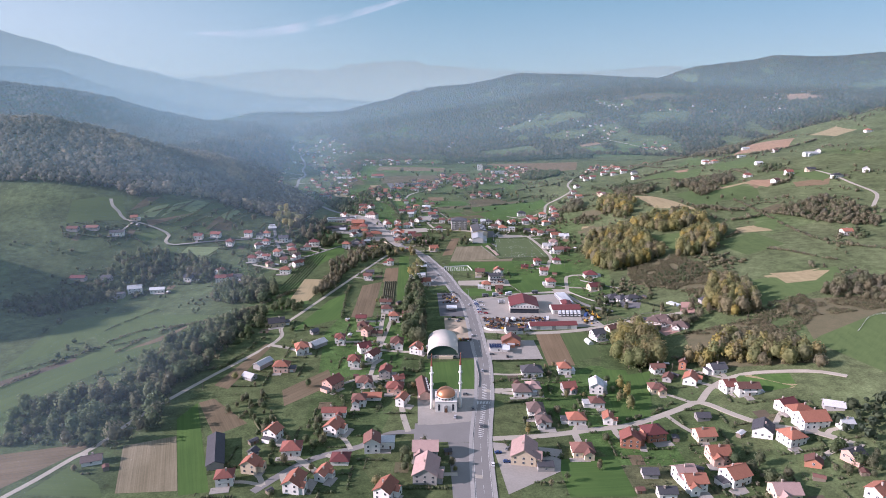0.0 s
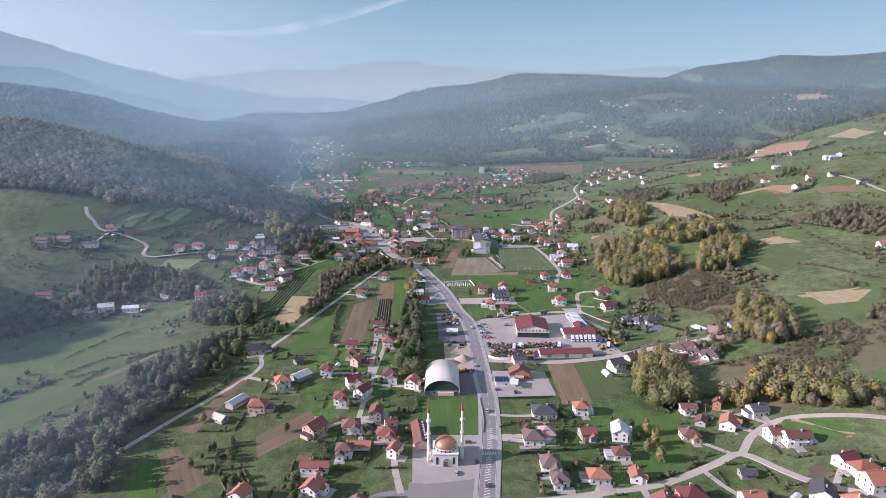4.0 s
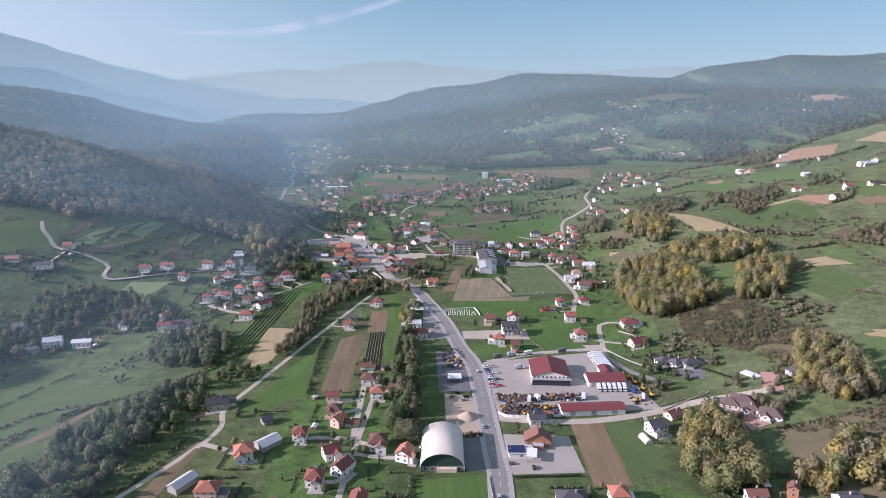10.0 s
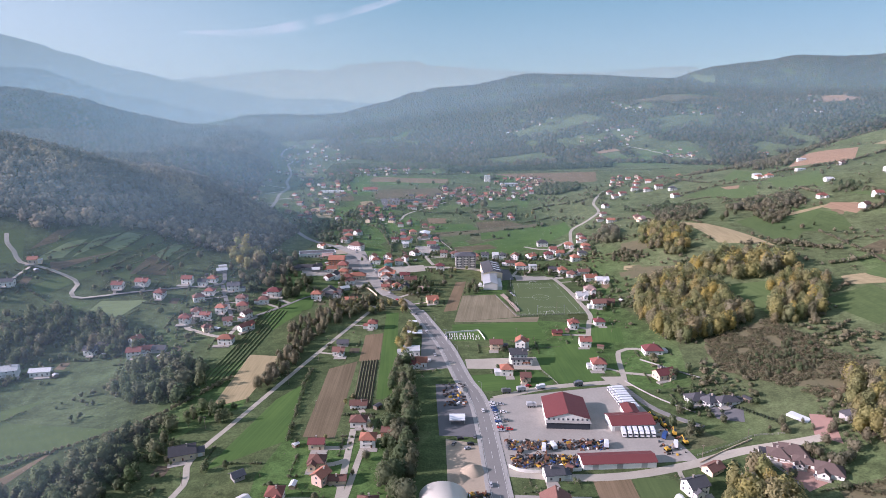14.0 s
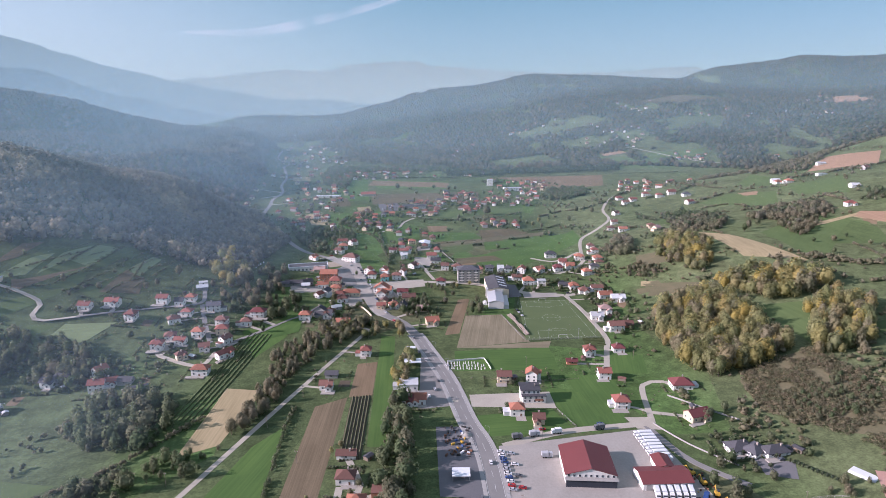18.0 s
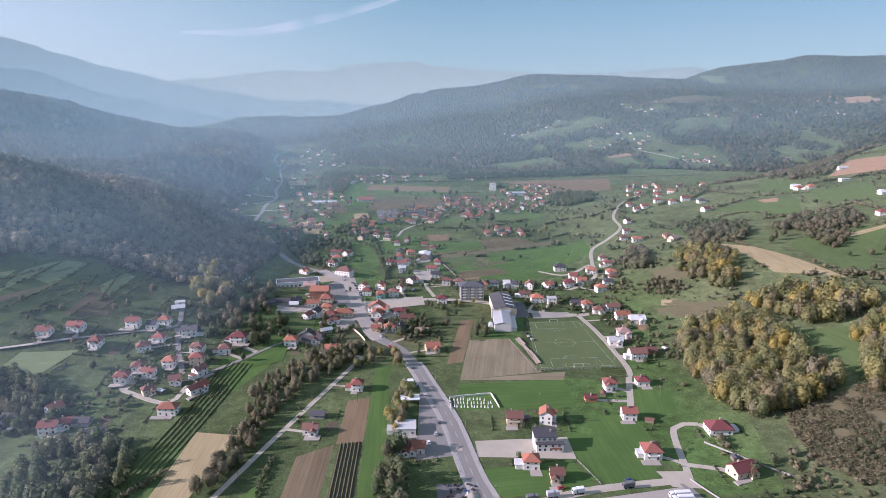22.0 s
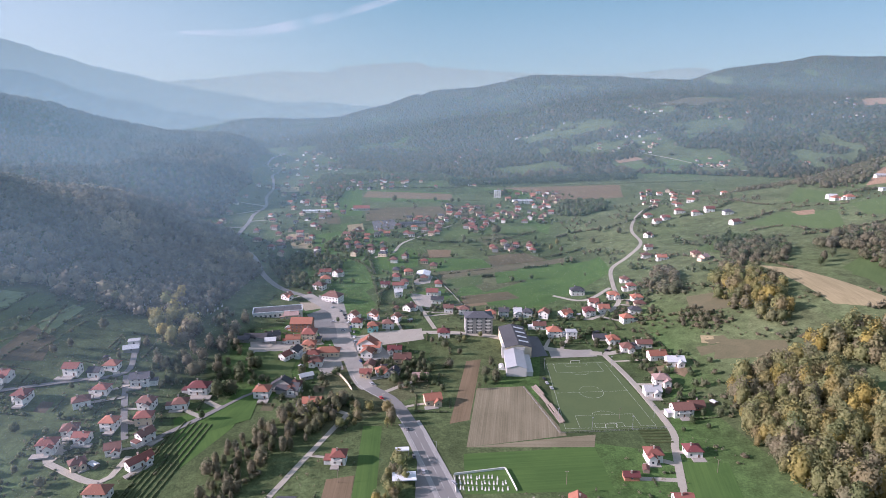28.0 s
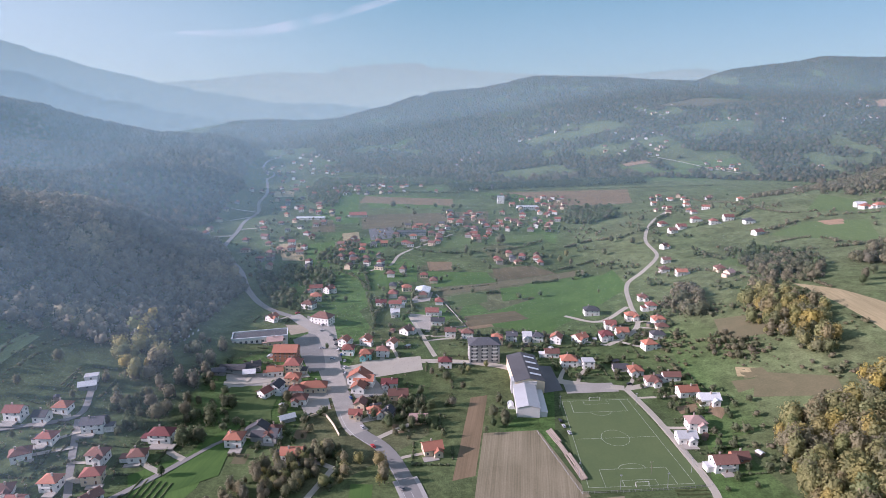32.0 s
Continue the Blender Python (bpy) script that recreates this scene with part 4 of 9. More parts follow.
house(-55.3, 432.2, 60, 10, 8, 2, "r", "w", "g")
house(-63.9, 447.7, 30, 9, 8, 2, "m", "w", "g")
house(-42.5, 402.6, 85, 10, 8, 2, "r", "y", "g")
house(-37.8, 458.3, 0, 10, 11, 2, "n", "w", "h")
house(-21.3, 445.9, 70, 9, 8, 2, "o", "w", "g")
house(-65.6, 483.2, 60, 8, 7, 2, "o", "p", "g")
house(-70.9, 498.8, 0, 9, 8, 1.5, "n", "c", "h")
house(-74.7, 517.2, 0, 9, 6, 1.5, "m", "c", "g")
house(-44.5, 520.3, 0, 9, 8, 2, "o", "w", "h")
house(-53.3, 543.5, 0, 10, 8, 1.5, "n", "w", "h")
house(-56.4, 566.7, 0, 11, 6, 1, "n", "w", "g")
house(-56.7, 483.2, 0, 9, 5, 1, "n", "c", "g")
house(-33.8, 379.4, 0, 11, 9, 1.5, "r", "p", "h")
house(-32.0, 388.8, 20, 7, 6, 2, "r", "w", "g")
house(-27.8, 359.3, 70, 8, 6, 2, "o", "w", "g")
house(-9.5, 279.0, 85, 17, 13, 2, "k", "y", "g")
house(-10.4, 299.5, 0, 14, 11, 2, "k", "y", "g")
house(-30.4, 261.9, 70, 11, 9, 2, "o", "w", "g")
house(46.4, 295.4, 80, 16, 14, 2, "k", "c", "g")
house(57.0, 284.7, 0, 9, 6, 1, "d", "y", "f")
house(60.5, 344.9, 0, 10, 12, 2, "v", "w", "h")
house(63.6, 332.5, 0, 9, 8, 1.5, "v", "w", "h")
house(55.4, 374.2, 0, 12, 11, 1.5, "v", "w", "h")
house(64.0, 378.9, 0, 9, 10, 1.5, "k", "c", "h")
house(66.7, 405.2, 0, 15, 11, 1.5, "d", "w", "h")
house(60.8, 487.2, 10, 10, 8, 1.5, "d", "w", "g")
house(88.9, 378.7, 10, 9, 8, 1.5, "r", "y", "g")
house(91.5, 408.1, 0, 9, 9, 2, "o", "w", "h")
house(108.5, 378.6, 80, 12, 9, 2, "g", "w", "g")
house(103.5, 357.0, 0, 9, 8, 1.5, "n", "w", "h")
house(105.4, 335.4, 80, 8, 6, 1.5, "o", "w", "g")
house(85.1, 335.5, 0, 11, 9, 1.5, "o", "w", "h")
house(81.0, 299.9, 0, 12, 10, 1.5, "n", "c", "h")
house(111.6, 309.0, 80, 9, 11, 2, "r", "b", "g")
house(128.1, 316.8, 10, 12, 11, 2, "m", "b", "h")
house(157.9, 313.6, 5, 11, 9, 1.5, "o", "c", "g")
house(165.9, 335.5, 0, 8, 6, 1, "d", "y", "g")
house(161.4, 406.6, 0, 10, 6, 1.5, "n", "w", "g")
house(150.4, 375.6, 0, 10, 9, 1.5, "n", "c", "h")
house(163.9, 391.2, 60, 8, 6, 1, "n", "y", "g")
house(178.0, 385.1, 60, 11, 9, 1.5, "o", "w", "g")
house(180.6, 407.0, 60, 5, 5, 2, "n", "b", "g")
house(200.7, 395.2, 10, 11, 9, 1.5, "d", "w", "g")
house(196.3, 367.1, 10, 8, 9, 2, "r", "w", "g")
house(205.8, 359.9, 0, 14, 8, 2, "n", "w", "g")
house(218.3, 335.6, 20, 11, 8, 1.5, "m", "w", "g")
house(222.0, 326.4, 10, 13, 9, 1.5, "o", "w", "h")
house(221.5, 314.0, 5, 16, 12, 2, "o", "w", "g")
house(203.0, 300.9, 15, 11, 11, 2, "o", "w", "h")
house(192.8, 312.8, 60, 12, 11, 1.5, "d", "w", "g")
house(242.2, 325.9, -20, 11, 7, 1, "g", "y", "g")
house(236.4, 305.4, 0, 7, 6, 1.5, "g", "w", "g")
house(223.1, 277.1, 20, 9, 8, 1.5, "d", "p", "g")
house(156.6, 292.1, 0, 11, 10, 2, "o", "p", "g")
house(156.9, 271.8, 20, 12, 11, 2, "o", "w", "g")
house(130.6, 275.0, 10, 10, 9, 2, "k", "w", "g")
house(133.0, 267.2, 5, 11, 9, 2, "o", "w", "g")
house(113.1, 278.1, 0, 8, 6, 1, "d", "y", "g")
house(115.8, 259.6, 0, 9, 6, 1.5, "d", "w", "g")
house(175.4, 256.7, 0, 13, 10, 1.5, "k", "c", "g")
house(216.0, 247.3, 30, 9, 8, 1.5, "o", "w", "g")
house(202.4, 277.8, 60, 6, 8, 1, "n", "b", "g")
house(133.4, 474.6, 20, 11, 9, 2, "d", "w", "g")
house(150.4, 491.8, 30, 10, 7, 1, "n", "c", "g")
house(163.5, 608.0, 20, 14, 9, 1.5, "m", "c", "g")
house(169.2, 651.3, 0, 14, 11, 1.5, "m", "w", "h")
house(120.0, 627.7, 0, 10, 10, 2, "r", "w", "h")
house(119.6, 671.0, 0, 9, 8, 2, "r", "w", "g")
house(118.6, 714.2, 0, 9, 8, 2, "r", "w", "h")
house(143.4, 719.0, 0, 9, 8, 1.5, "m", "w", "h")
house(100.5, 695.6, 0, 8, 5, 1, "m", "b", "g")
house(61.1, 606.1, 0, 7, 7, 1.5, "n", "c", "g")
house(48.4, 616.9, 0, 9, 8, 2, "o", "w", "h")
house(64.9, 666.4, 80, 9, 8, 2.5, "o", "w", "g")
house(44.4, 664.9, 0, 10, 8, 2, "n", "c", "g")
house(-17.2, 632.5, 0, 10, 8, 1.5, "o", "w", "g")
house(-24.8, 631.0, 0, 8, 7, 1.5, "m", "w", "g")
house(-10.5, 781.0, 15, 11, 9, 1.5, "o", "c", "g")
house(-62.6, 710.0, 0, 8, 8, 2, "r", "w", "h")
house(-83.9, 652.6, 0, 9, 7, 1.5, "n", "w", "g")
house(-83.4, 671.2, 0, 9, 6, 1, "d", "y", "g")
house(-33.8, 532.0, 0, 8, 7, 1, "n", "b", "f")
house(57.8, 462.3, 85, 9, 15, 1.5, "n", "b", "g")
house(246.7, 524.7, 20, 11, 8, 1, "d", "y", "h")
house(-316.3, 762.6, 0, 10, 8, 1.5, "r", "w", "g")
house(-297.6, 773.6, 0, 12, 8, 1.5, "r", "w", "g")
house(-274.2, 757.8, 0, 9, 9, 2, "r", "w", "h")
house(-259.2, 788.4, 0, 10, 8, 2, "r", "w", "g")
house(-238.3, 800.2, 0, 9, 8, 1.5, "o", "w", "h", detail=1)
house(-244.4, 789.4, 0, 8, 7, 1.5, "d", "w", "g")
house(-212.1, 786.7, 10, 12, 9, 2, "d", "w", "g")
house(-231.3, 772.9, 0, 9, 8, 1.5, "r", "w", "h")
house(-237.4, 758.5, 30, 10, 8, 1.5, "n", "w", "h")
house(-196.2, 761.1, 0, 10, 8, 2, "n", "w", "h")
house(-190.5, 745.1, 10, 10, 8, 2, "r", "c", "h")
house(-208.8, 738.8, 0, 9, 8, 2, "o", "w", "h")
house(-229.8, 732.6, 20, 9, 8, 1.5, "n", "w", "h")
house(-218.7, 726.1, 0, 9, 6, 1.5, "r", "w", "g")
house(-234.5, 718.1, 10, 10, 8, 2, "r", "w", "h")
house(-182.0, 727.6, 60, 9, 7, 2, "n", "w", "g")
house(-195.6, 716.4, 20, 8, 7, 1.5, "n", "w", "g")
house(-209.4, 703.8, 40, 8, 6, 1.5, "n", "c", "h")
house(-175.3, 705.5, 55, 14, 6, 1.5, "r", "w", "g")
house(-175.6, 763.9, 10, 9, 8, 1.5, "n", "w", "h")
house(-170.3, 782.6, 0, 13, 9, 2, "m", "w", "h")
house(-184.1, 678.6, 0, 12, 8, 2, "o", "w", "h")
house(-255.7, 664.6, 10, 11, 8, 2, "r", "w", "g")
house(-250.1, 669.5, 20, 14, 6, 1.5, "r", "w", "g")
house(-222.7, 657.4, 20, 14, 8, 1, "d", "y", "g")
house(-237.8, 671.3, 0, 10, 7, 1, "d", "y", "g")
house(-237.2, 825.6, 20, 10, 6, 1, "g", "y", "g", detail=1)
house(-239.7, 835.2, 20, 8, 6, 1, "g", "w", "f", detail=1)
house(-126.7, 902.3, 0, 18, 12, 3, "o", "b", "g", detail=1)
house(-115.8, 880.5, 0, 11, 12, 3, "r", "c", "h", detail=1)
house(-128.1, 874.6, 10, 11, 8, 1.5, "o", "w", "g", detail=1)
house(-112.2, 863.6, 0, 10, 8, 2, "o", "c", "h", detail=1)
house(-95.6, 854.0, 5, 18, 9, 1.5, "o", "c", "h", detail=1)
house(-106.1, 847.9, 0, 10, 8, 1.5, "r", "w", "h", detail=1)
house(-101.3, 835.5, 0, 10, 8, 1.5, "n", "w", "h", detail=1)
house(-120.3, 848.2, 75, 9, 8, 2, "d", "w", "g", detail=1)
house(-158.5, 873.7, 0, 18, 8, 1, "d", "y", "g", detail=1)
house(-146.2, 878.1, 30, 11, 8, 1.5, "d", "y", "g", detail=1)
house(-143.0, 930.3, 10, 12, 8, 1.5, "k", "c", "g", detail=1)
house(-161.5, 987.3, 60, 9, 8, 1.5, "o", "w", "g", detail=1)
house(-115.4, 989.8, -20, 18, 12, 2.5, "n", "w", "h", detail=1)
house(-137.4, 1031.3, -20, 12, 9, 2, "n", "w", "h", detail=1)
house(-135.8, 1058.9, 10, 11, 9, 2, "o", "w", "h", detail=1)
house(-142.1, 1089.6, 10, 13, 8, 2, "r", "w", "g", detail=1)
house(-127.8, 1087.9, 60, 10, 8, 2, "r", "w", "g", detail=1)
house(-87.2, 937.3, 70, 8, 8, 2, "o", "w", "g", detail=1)
house(-81.3, 920.3, 0, 9, 9, 2, "r", "w", "h", detail=1)
house(-66.1, 912.5, 0, 9, 8, 2, "o", "t", "h", detail=1)
house(-69.8, 941.8, 70, 8, 8, 2, "o", "w", "g", detail=1)
house(-53.3, 920.0, 0, 10, 8, 2, "n", "w", "h", detail=1)
house(-47.4, 937.0, 70, 8, 7, 2, "o", "w", "g", detail=1)
house(-65.3, 869.2, 85, 10, 16, 2, "o", "w", "g", detail=1)
house(-64.2, 855.3, 85, 8, 9, 1.5, "o", "w", "g", detail=1)
house(-43.0, 864.4, 0, 11, 7, 1.5, "m", "w", "g", detail=1)
house(-35.6, 847.5, 5, 13, 9, 1.5, "n", "c", "g", detail=1)
house(-49.0, 822.9, 20, 9, 8, 1.5, "o", "w", "h", detail=1)
house(-59.5, 832.2, 80, 8, 7, 1.5, "n", "c", "g", detail=1)
house(-40.7, 821.3, 70, 8, 8, 1.5, "d", "y", "g", detail=1)
house(-20.1, 816.6, 0, 11, 8, 1, "k", "c", "g", detail=1)
house(-37.2, 970.9, 60, 10, 9, 1.5, "n", "w", "g", detail=1)
house(-15.5, 1021.7, 0, 12, 9, 1.5, "r", "w", "g", detail=1)
house(-9.7, 995.5, 0, 12, 8, 1.5, "d", "w", "g", detail=1)
house(-67.7, 1047.9, 0, 10, 7, 1.5, "m", "w", "g", detail=1)
house(-53.1, 1044.8, 0, 12, 7, 1.5, "r", "w", "g", detail=1)
house(-50.8, 1015.6, 0, 8, 7, 2, "g", "w", "g", detail=1)
house(-127.5, 783.1, 0, 10, 9, 2, "o", "w", "h")
house(-115.4, 792.2, 85, 6, 18, 1.5, "d", "y", "g")
house(-107.2, 792.2, 0, 8, 9, 2, "n", "w", "h")
house(-91.0, 772.0, 0, 12, 8, 1.5, "o", "w", "g")
house(16.6, 963.1, 0, 10, 8, 2, "n", "w", "h", detail=1)
house(42.0, 952.4, 0, 9, 8, 2, "o", "c", "h", detail=1)
house(54.7, 957.0, 0, 9, 8, 2, "d", "w", "g", detail=1)
house(68.0, 957.1, 0, 7, 8, 2, "g", "w", "g", detail=1)
house(77.1, 955.6, 0, 9, 8, 2, "d", "w", "h", detail=1)
house(92.8, 952.5, 70, 9, 9, 2, "o", "w", "g", detail=1)
house(113.9, 955.7, 30, 11, 9, 1.5, "o", "w", "g", detail=1)
house(136.9, 957.5, 0, 11, 9, 2, "m", "w", "h", detail=1)
house(146.8, 982.4, 0, 9, 8, 2, "r", "w", "g", detail=1)
house(152.8, 965.6, 0, 10, 9, 1.5, "o", "w", "g", detail=1)
house(170.9, 998.4, 0, 11, 8, 2, "o", "w", "h", detail=1)
house(190.0, 982.4, 0, 11, 8, 1.5, "o", "w", "h", detail=1)
house(188.3, 967.1, 0, 10, 7, 1, "n", "c", "h", detail=1)
house(178.6, 949.6, 0, 11, 8, 1.5, "d", "w", "h", detail=1)
house(165.3, 930.6, 10, 10, 9, 2, "o", "w", "h", detail=1)
house(196.4, 1047.3, 0, 9, 8, 1.5, "n", "w", "h", detail=1)
house(194.4, 1016.5, 0, 9, 8, 2, "r", "w", "h", detail=1)
house(139.1, 1022.3, 0, 14, 10, 2, "d", "w", "h", detail=1)
house(83.9, 923.2, 0, 11, 8, 1.5, "n", "w", "g", detail=1)
house(94.5, 906.2, 0, 12, 10, 2, "o", "w", "h", detail=1)
house(108.6, 901.6, 0, 9, 8, 2, "g", "w", "f", detail=1)
house(132.1, 895.7, 0, 11, 7, 1, "d", "y", "g", detail=1)
house(141.6, 888.2, 0, 10, 9, 1.5, "o", "w", "h", detail=1)
house(148.4, 869.7, 0, 10, 9, 1.5, "n", "w", "h", detail=1)
house(163.1, 873.3, 0, 12, 7, 1.5, "n", "w", "g", detail=1)
house(165.9, 850.2, 5, 13, 9, 1.5, "o", "w", "g", detail=1)
house(175.2, 836.4, 0, 13, 9, 1.5, "g", "w", "g", detail=1)
house(155.4, 808.1, 0, 11, 9, 2, "k", "w", "h", detail=1)
house(144.0, 793.8, 0, 11, 8, 1.5, "g", "w", "g")
house(153.9, 764.7, 5, 13, 9, 2, "n", "w", "g")
house(166.0, 771.3, 0, 9, 8, 1, "n", "b", "g")
house(1.7, 966.2, 0, 9, 8, 2, "n", "w", "g", detail=1)
house(-2.9, 901.4, 0, 10, 8, 2, "m", "w", "h", detail=1)
house(243.3, 1121.9, 0, 10, 8, 1.5, "n", "w", "h", detail=1)
house(253.7, 1099.5, 0, 11, 8, 1.5, "o", "w", "g", detail=1)
house(289.3, 1064.9, 30, 9, 8, 1.5, "k", "c", "g", detail=1)
house(256.5, 1154.9, 0, 9, 8, 1.5, "n", "w", "g", detail=1)
house(274.9, 1214.3, 30, 9, 8, 1.5, "n", "w", "g", detail=1)
house(393.2, 1218.9, 20, 12, 9, 1.5, "r", "w", "g", detail=1)
house(409.9, 1276.9, 0, 13, 10, 1.5, "d", "w", "h", detail=1)
house(396.7, 1310.2, 0, 13, 10, 2, "r", "w", "g", detail=1)
house(372.0, 1299.9, 0, 10, 8, 2, "r", "w", "h", detail=1)
house(360.2, 1333.1, 0, 12, 9, 2, "r", "w", "h", detail=1)
house(328.7, 1302.7, 0, 12, 9, 1.5, "r", "w", "g", detail=1)
house(316.3, 1341.9, 0, 12, 9, 1.5, "r", "w", "h", detail=1)
house(311.2, 1286.7, 0, 11, 9, 1.5, "n", "w", "g", detail=1)
house(464.9, 1724.1, 0, 11, 9, 1.5, "o", "w", "g", detail=1)
house(435.8, 1559.6, 0, 11, 9, 1.5, "o", "w", "h", detail=1)
house(513.9, 1522.2, 0, 11, 9, 1.5, "o", "w", "h", detail=1)
house(809.0, 1868.1, 0, 11, 9, 2, "o", "w", "h", detail=1)
house(567.3, 1254.3, 0, 12, 9, 1.5, "o", "w", "h", detail=1)
house(-402.2, 772.9, 20, 8, 7, 1.5, "o", "c", "g")
house(-408.7, 739.0, 10, 16, 7, 1.5, "d", "w", "g")
house(-439.4, 740.9, 0, 14, 7, 1, "n", "y", "g")
house(-459.9, 733.4, 0, 13, 7, 1, "n", "y", "g")
house(-342.2, 636.6, 20, 14, 9, 2, "g", "w", "g")
house(-352.1, 621.2, 0, 10, 8, 1.5, "d", "y", "f")
house(-318.4, 639.3, 10, 15, 6, 1.5, "g", "w", "g")
house(-381.9, 654.3, 0, 10, 8, 1.5, "d", "y", "g")
house(-288.1, 678.0, 0, 13, 8, 1.5, "d", "y", "h")
house(-295.7, 671.5, 0, 10, 8, 1.5, "d", "w", "g")
house(-263.0, 682.8, 60, 9, 8, 2, "o", "w", "g")
house(-409.8, 647.6, 0, 16, 7, 1, "m", "y", "g")
house(-150.9, 508.3, 20, 14, 10, 1.5, "d", "c", "g")
house(689.2, 1130.6, 10, 26, 9, 1.5, "g", "w", "g", detail=1)
house(708.6, 1139.1, 60, 10, 9, 2, "d", "w", "g", detail=1)
house(610.3, 993.3, 0, 14, 8, 1.5, "d", "c", "g", detail=1)
house(608.5, 920.4, 10, 16, 8, 1.5, "d", "w", "h", detail=1)
house(537.6, 960.8, 30, 14, 9, 1.5, "n", "w", "g", detail=1)
house(577.3, 996.6, 0, 11, 9, 2, "r", "w", "g", detail=1)
house(535.3, 1046.9, 0, 13, 9, 1.5, "r", "w", "h", detail=1)
house(601.7, 1143.6, 0, 12, 9, 1, "g", "w", "g", detail=1)
house(654.8, 923.9, 60, 11, 9, 1.5, "g", "w", "g", detail=1)
house(462.0, 662.9, 0, 11, 8, 1.5, "o", "w", "g")
house(557.8, 1278.5, 0, 13, 8, 1.5, "g", "w", "g", detail=1)
house(1002.1, 2105.0, 0, 11, 9, 1.5, "o", "w", "g", detail=1)
house(901.6, 1292.7, 0, 12, 9, 1.5, "o", "w", "h", detail=1)
house(110.2, 1696.8, 0, 14, 12, 5, "g", "w", "f", detail=1)
house(155.4, 1622.9, 5, 40, 18, 2, "g", "w", "f", detail=1)
house(-55.4, 1390.7, 3, 45, 16, 2, "d", "y", "f", detail=1)
house(-240.9, 1521.4, 2, 50, 14, 1, "g", "w", "f", detail=1)
house(-159.8, 1544.8, 5, 30, 14, 1.5, "r", "w", "g", detail=1)
house(-166.6, 867.0, 5, 9, 6, 1, "d", "y", "g", detail=1)
house(-145.6, 869.6, 10, 8, 6, 1, "g", "y", "g", detail=1)
house(-126.3, 841.3, 60, 8, 7, 1.5, "r", "w", "g", detail=1)
house(-103.7, 811.6, 30, 9, 5, 1, "g", "y", "g", detail=1)
house(-60.2, 863.9, 70, 8, 7, 1, "n", "c", "g", detail=1)
house(-60.9, 818.9, 0, 8, 6, 1.5, "r", "c", "g", detail=1)
house(-49.3, 829.7, 20, 7, 6, 1, "d", "y", "g", detail=1)
house(693, 1419, 10, 13, 9, 1.5, "r", "w", "g", detail=1)
house(681, 1361, 0, 15, 7, 1, "g", "w", "g", detail=1)
house(633, 1277, 5, 16, 8, 1, "g", "w", "f", detail=1)
house(694, 1262, 20, 10, 9, 1.5, "n", "y", "g", detail=1)
house(290, 1089, 0, 10, 8, 1.5, "n", "c", "h", detail=1)
house(553, 1261, 15, 12, 9, 1.5, "o", "w", "h", detail=1)
hamlet([(-143, 1334), (-131, 1324), (-145, 1277), (-85, 1211), (-105, 1311), (-119, 1300), (-123, 1191), (-124, 1239), (-101, 1338), (-106, 1231), (-90, 1248), (-117, 1276), (-142, 1296), (-140, 1239), (-128, 1254), (-91, 1316), (-119, 1219), (-151, 1310), (-84, 1188), (-102, 1208), (-140, 1354)])
hamlet([(9, 1551), (154, 1513), (60, 1566), (191, 1496), (43, 1574), (138, 1554), (7, 1492), (44, 1409), (23, 1485), (47, 1506), (44, 1426), (160, 1488), (6, 1535), (49, 1543), (176, 1473), (169, 1459), (146, 1448), (102, 1567), (162, 1416), (63, 1463), (150, 1464), (122, 1459), (198, 1566), (139, 1576), (184, 1556), (121, 1479), (134, 1420), (193, 1581), (178, 1542), (133, 1520), (164, 1441), (90, 1485), (5, 1579), (115, 1493), (27, 1515), (1, 1434), (171, 1567), (107, 1511), (21, 1469), (79, 1431), (36, 1556), (98, 1423), (59, 1482), (90, 1454), (65, 1445)])
hamlet([(233, 1661), (194, 1664), (141, 1612), (176, 1755), (214, 1711), (207, 1757), (126, 1755), (225, 1748), (231, 1709), (188, 1714), (129, 1656), (156, 1723), (120, 1781), (222, 1624), (204, 1629), (246, 1751), (185, 1686), (172, 1607)])
hamlet([(-208, 1475), (-311, 1612), (-235, 1567), (-260, 1491), (-282, 1638), (-214, 1587), (-346, 1857), (-289, 1624), (-188, 1502), (-307, 1746), (-266, 1820), (-369, 2025), (-317, 1669), (-245, 1629), (-312, 1911), (-280, 1473), (-292, 1801), (-372, 1838), (-208, 1553), (-289, 1548), (-254, 1664), (-249, 1834), (-415, 2009), (-364, 1937), (-254, 1592), (-330, 1912), (-240, 1698), (-392, 1901), (-274, 1596)])
hamlet([(-392, 2518), (-498, 2473), (-505, 2191), (-492, 2140), (-597, 2633), (-344, 2245), (-517, 2400), (-438, 2304), (-487, 2247), (-323, 2305), (-318, 2184), (-443, 2235), (-372, 2373), (-536, 2364), (-381, 2529), (-380, 2207), (-490, 2680), (-458, 2562), (-358, 2331), (-452, 2210), (-450, 2516), (-341, 2209), (-400, 2314), (-432, 2410), (-358, 2501), (-526, 2307), (-455, 2402), (-596, 2679), (-456, 2634), (-316, 2242), (-519, 2701), (-366, 2353), (-455, 2677), (-511, 2628), (-367, 2249)])
hamlet([(-207, 1902), (-164, 1964), (-177, 1808), (-127, 1825), (-200, 1853), (-123, 1850), (-189, 1939), (-238, 1822), (-106, 1919), (-133, 1898), (-146, 1828), (-210, 1882), (-253, 1923), (-197, 1817), (-224, 1842), (-225, 1806), (-236, 1954), (-97, 1938), (-230, 1934), (-157, 1905), (-98, 1852)])
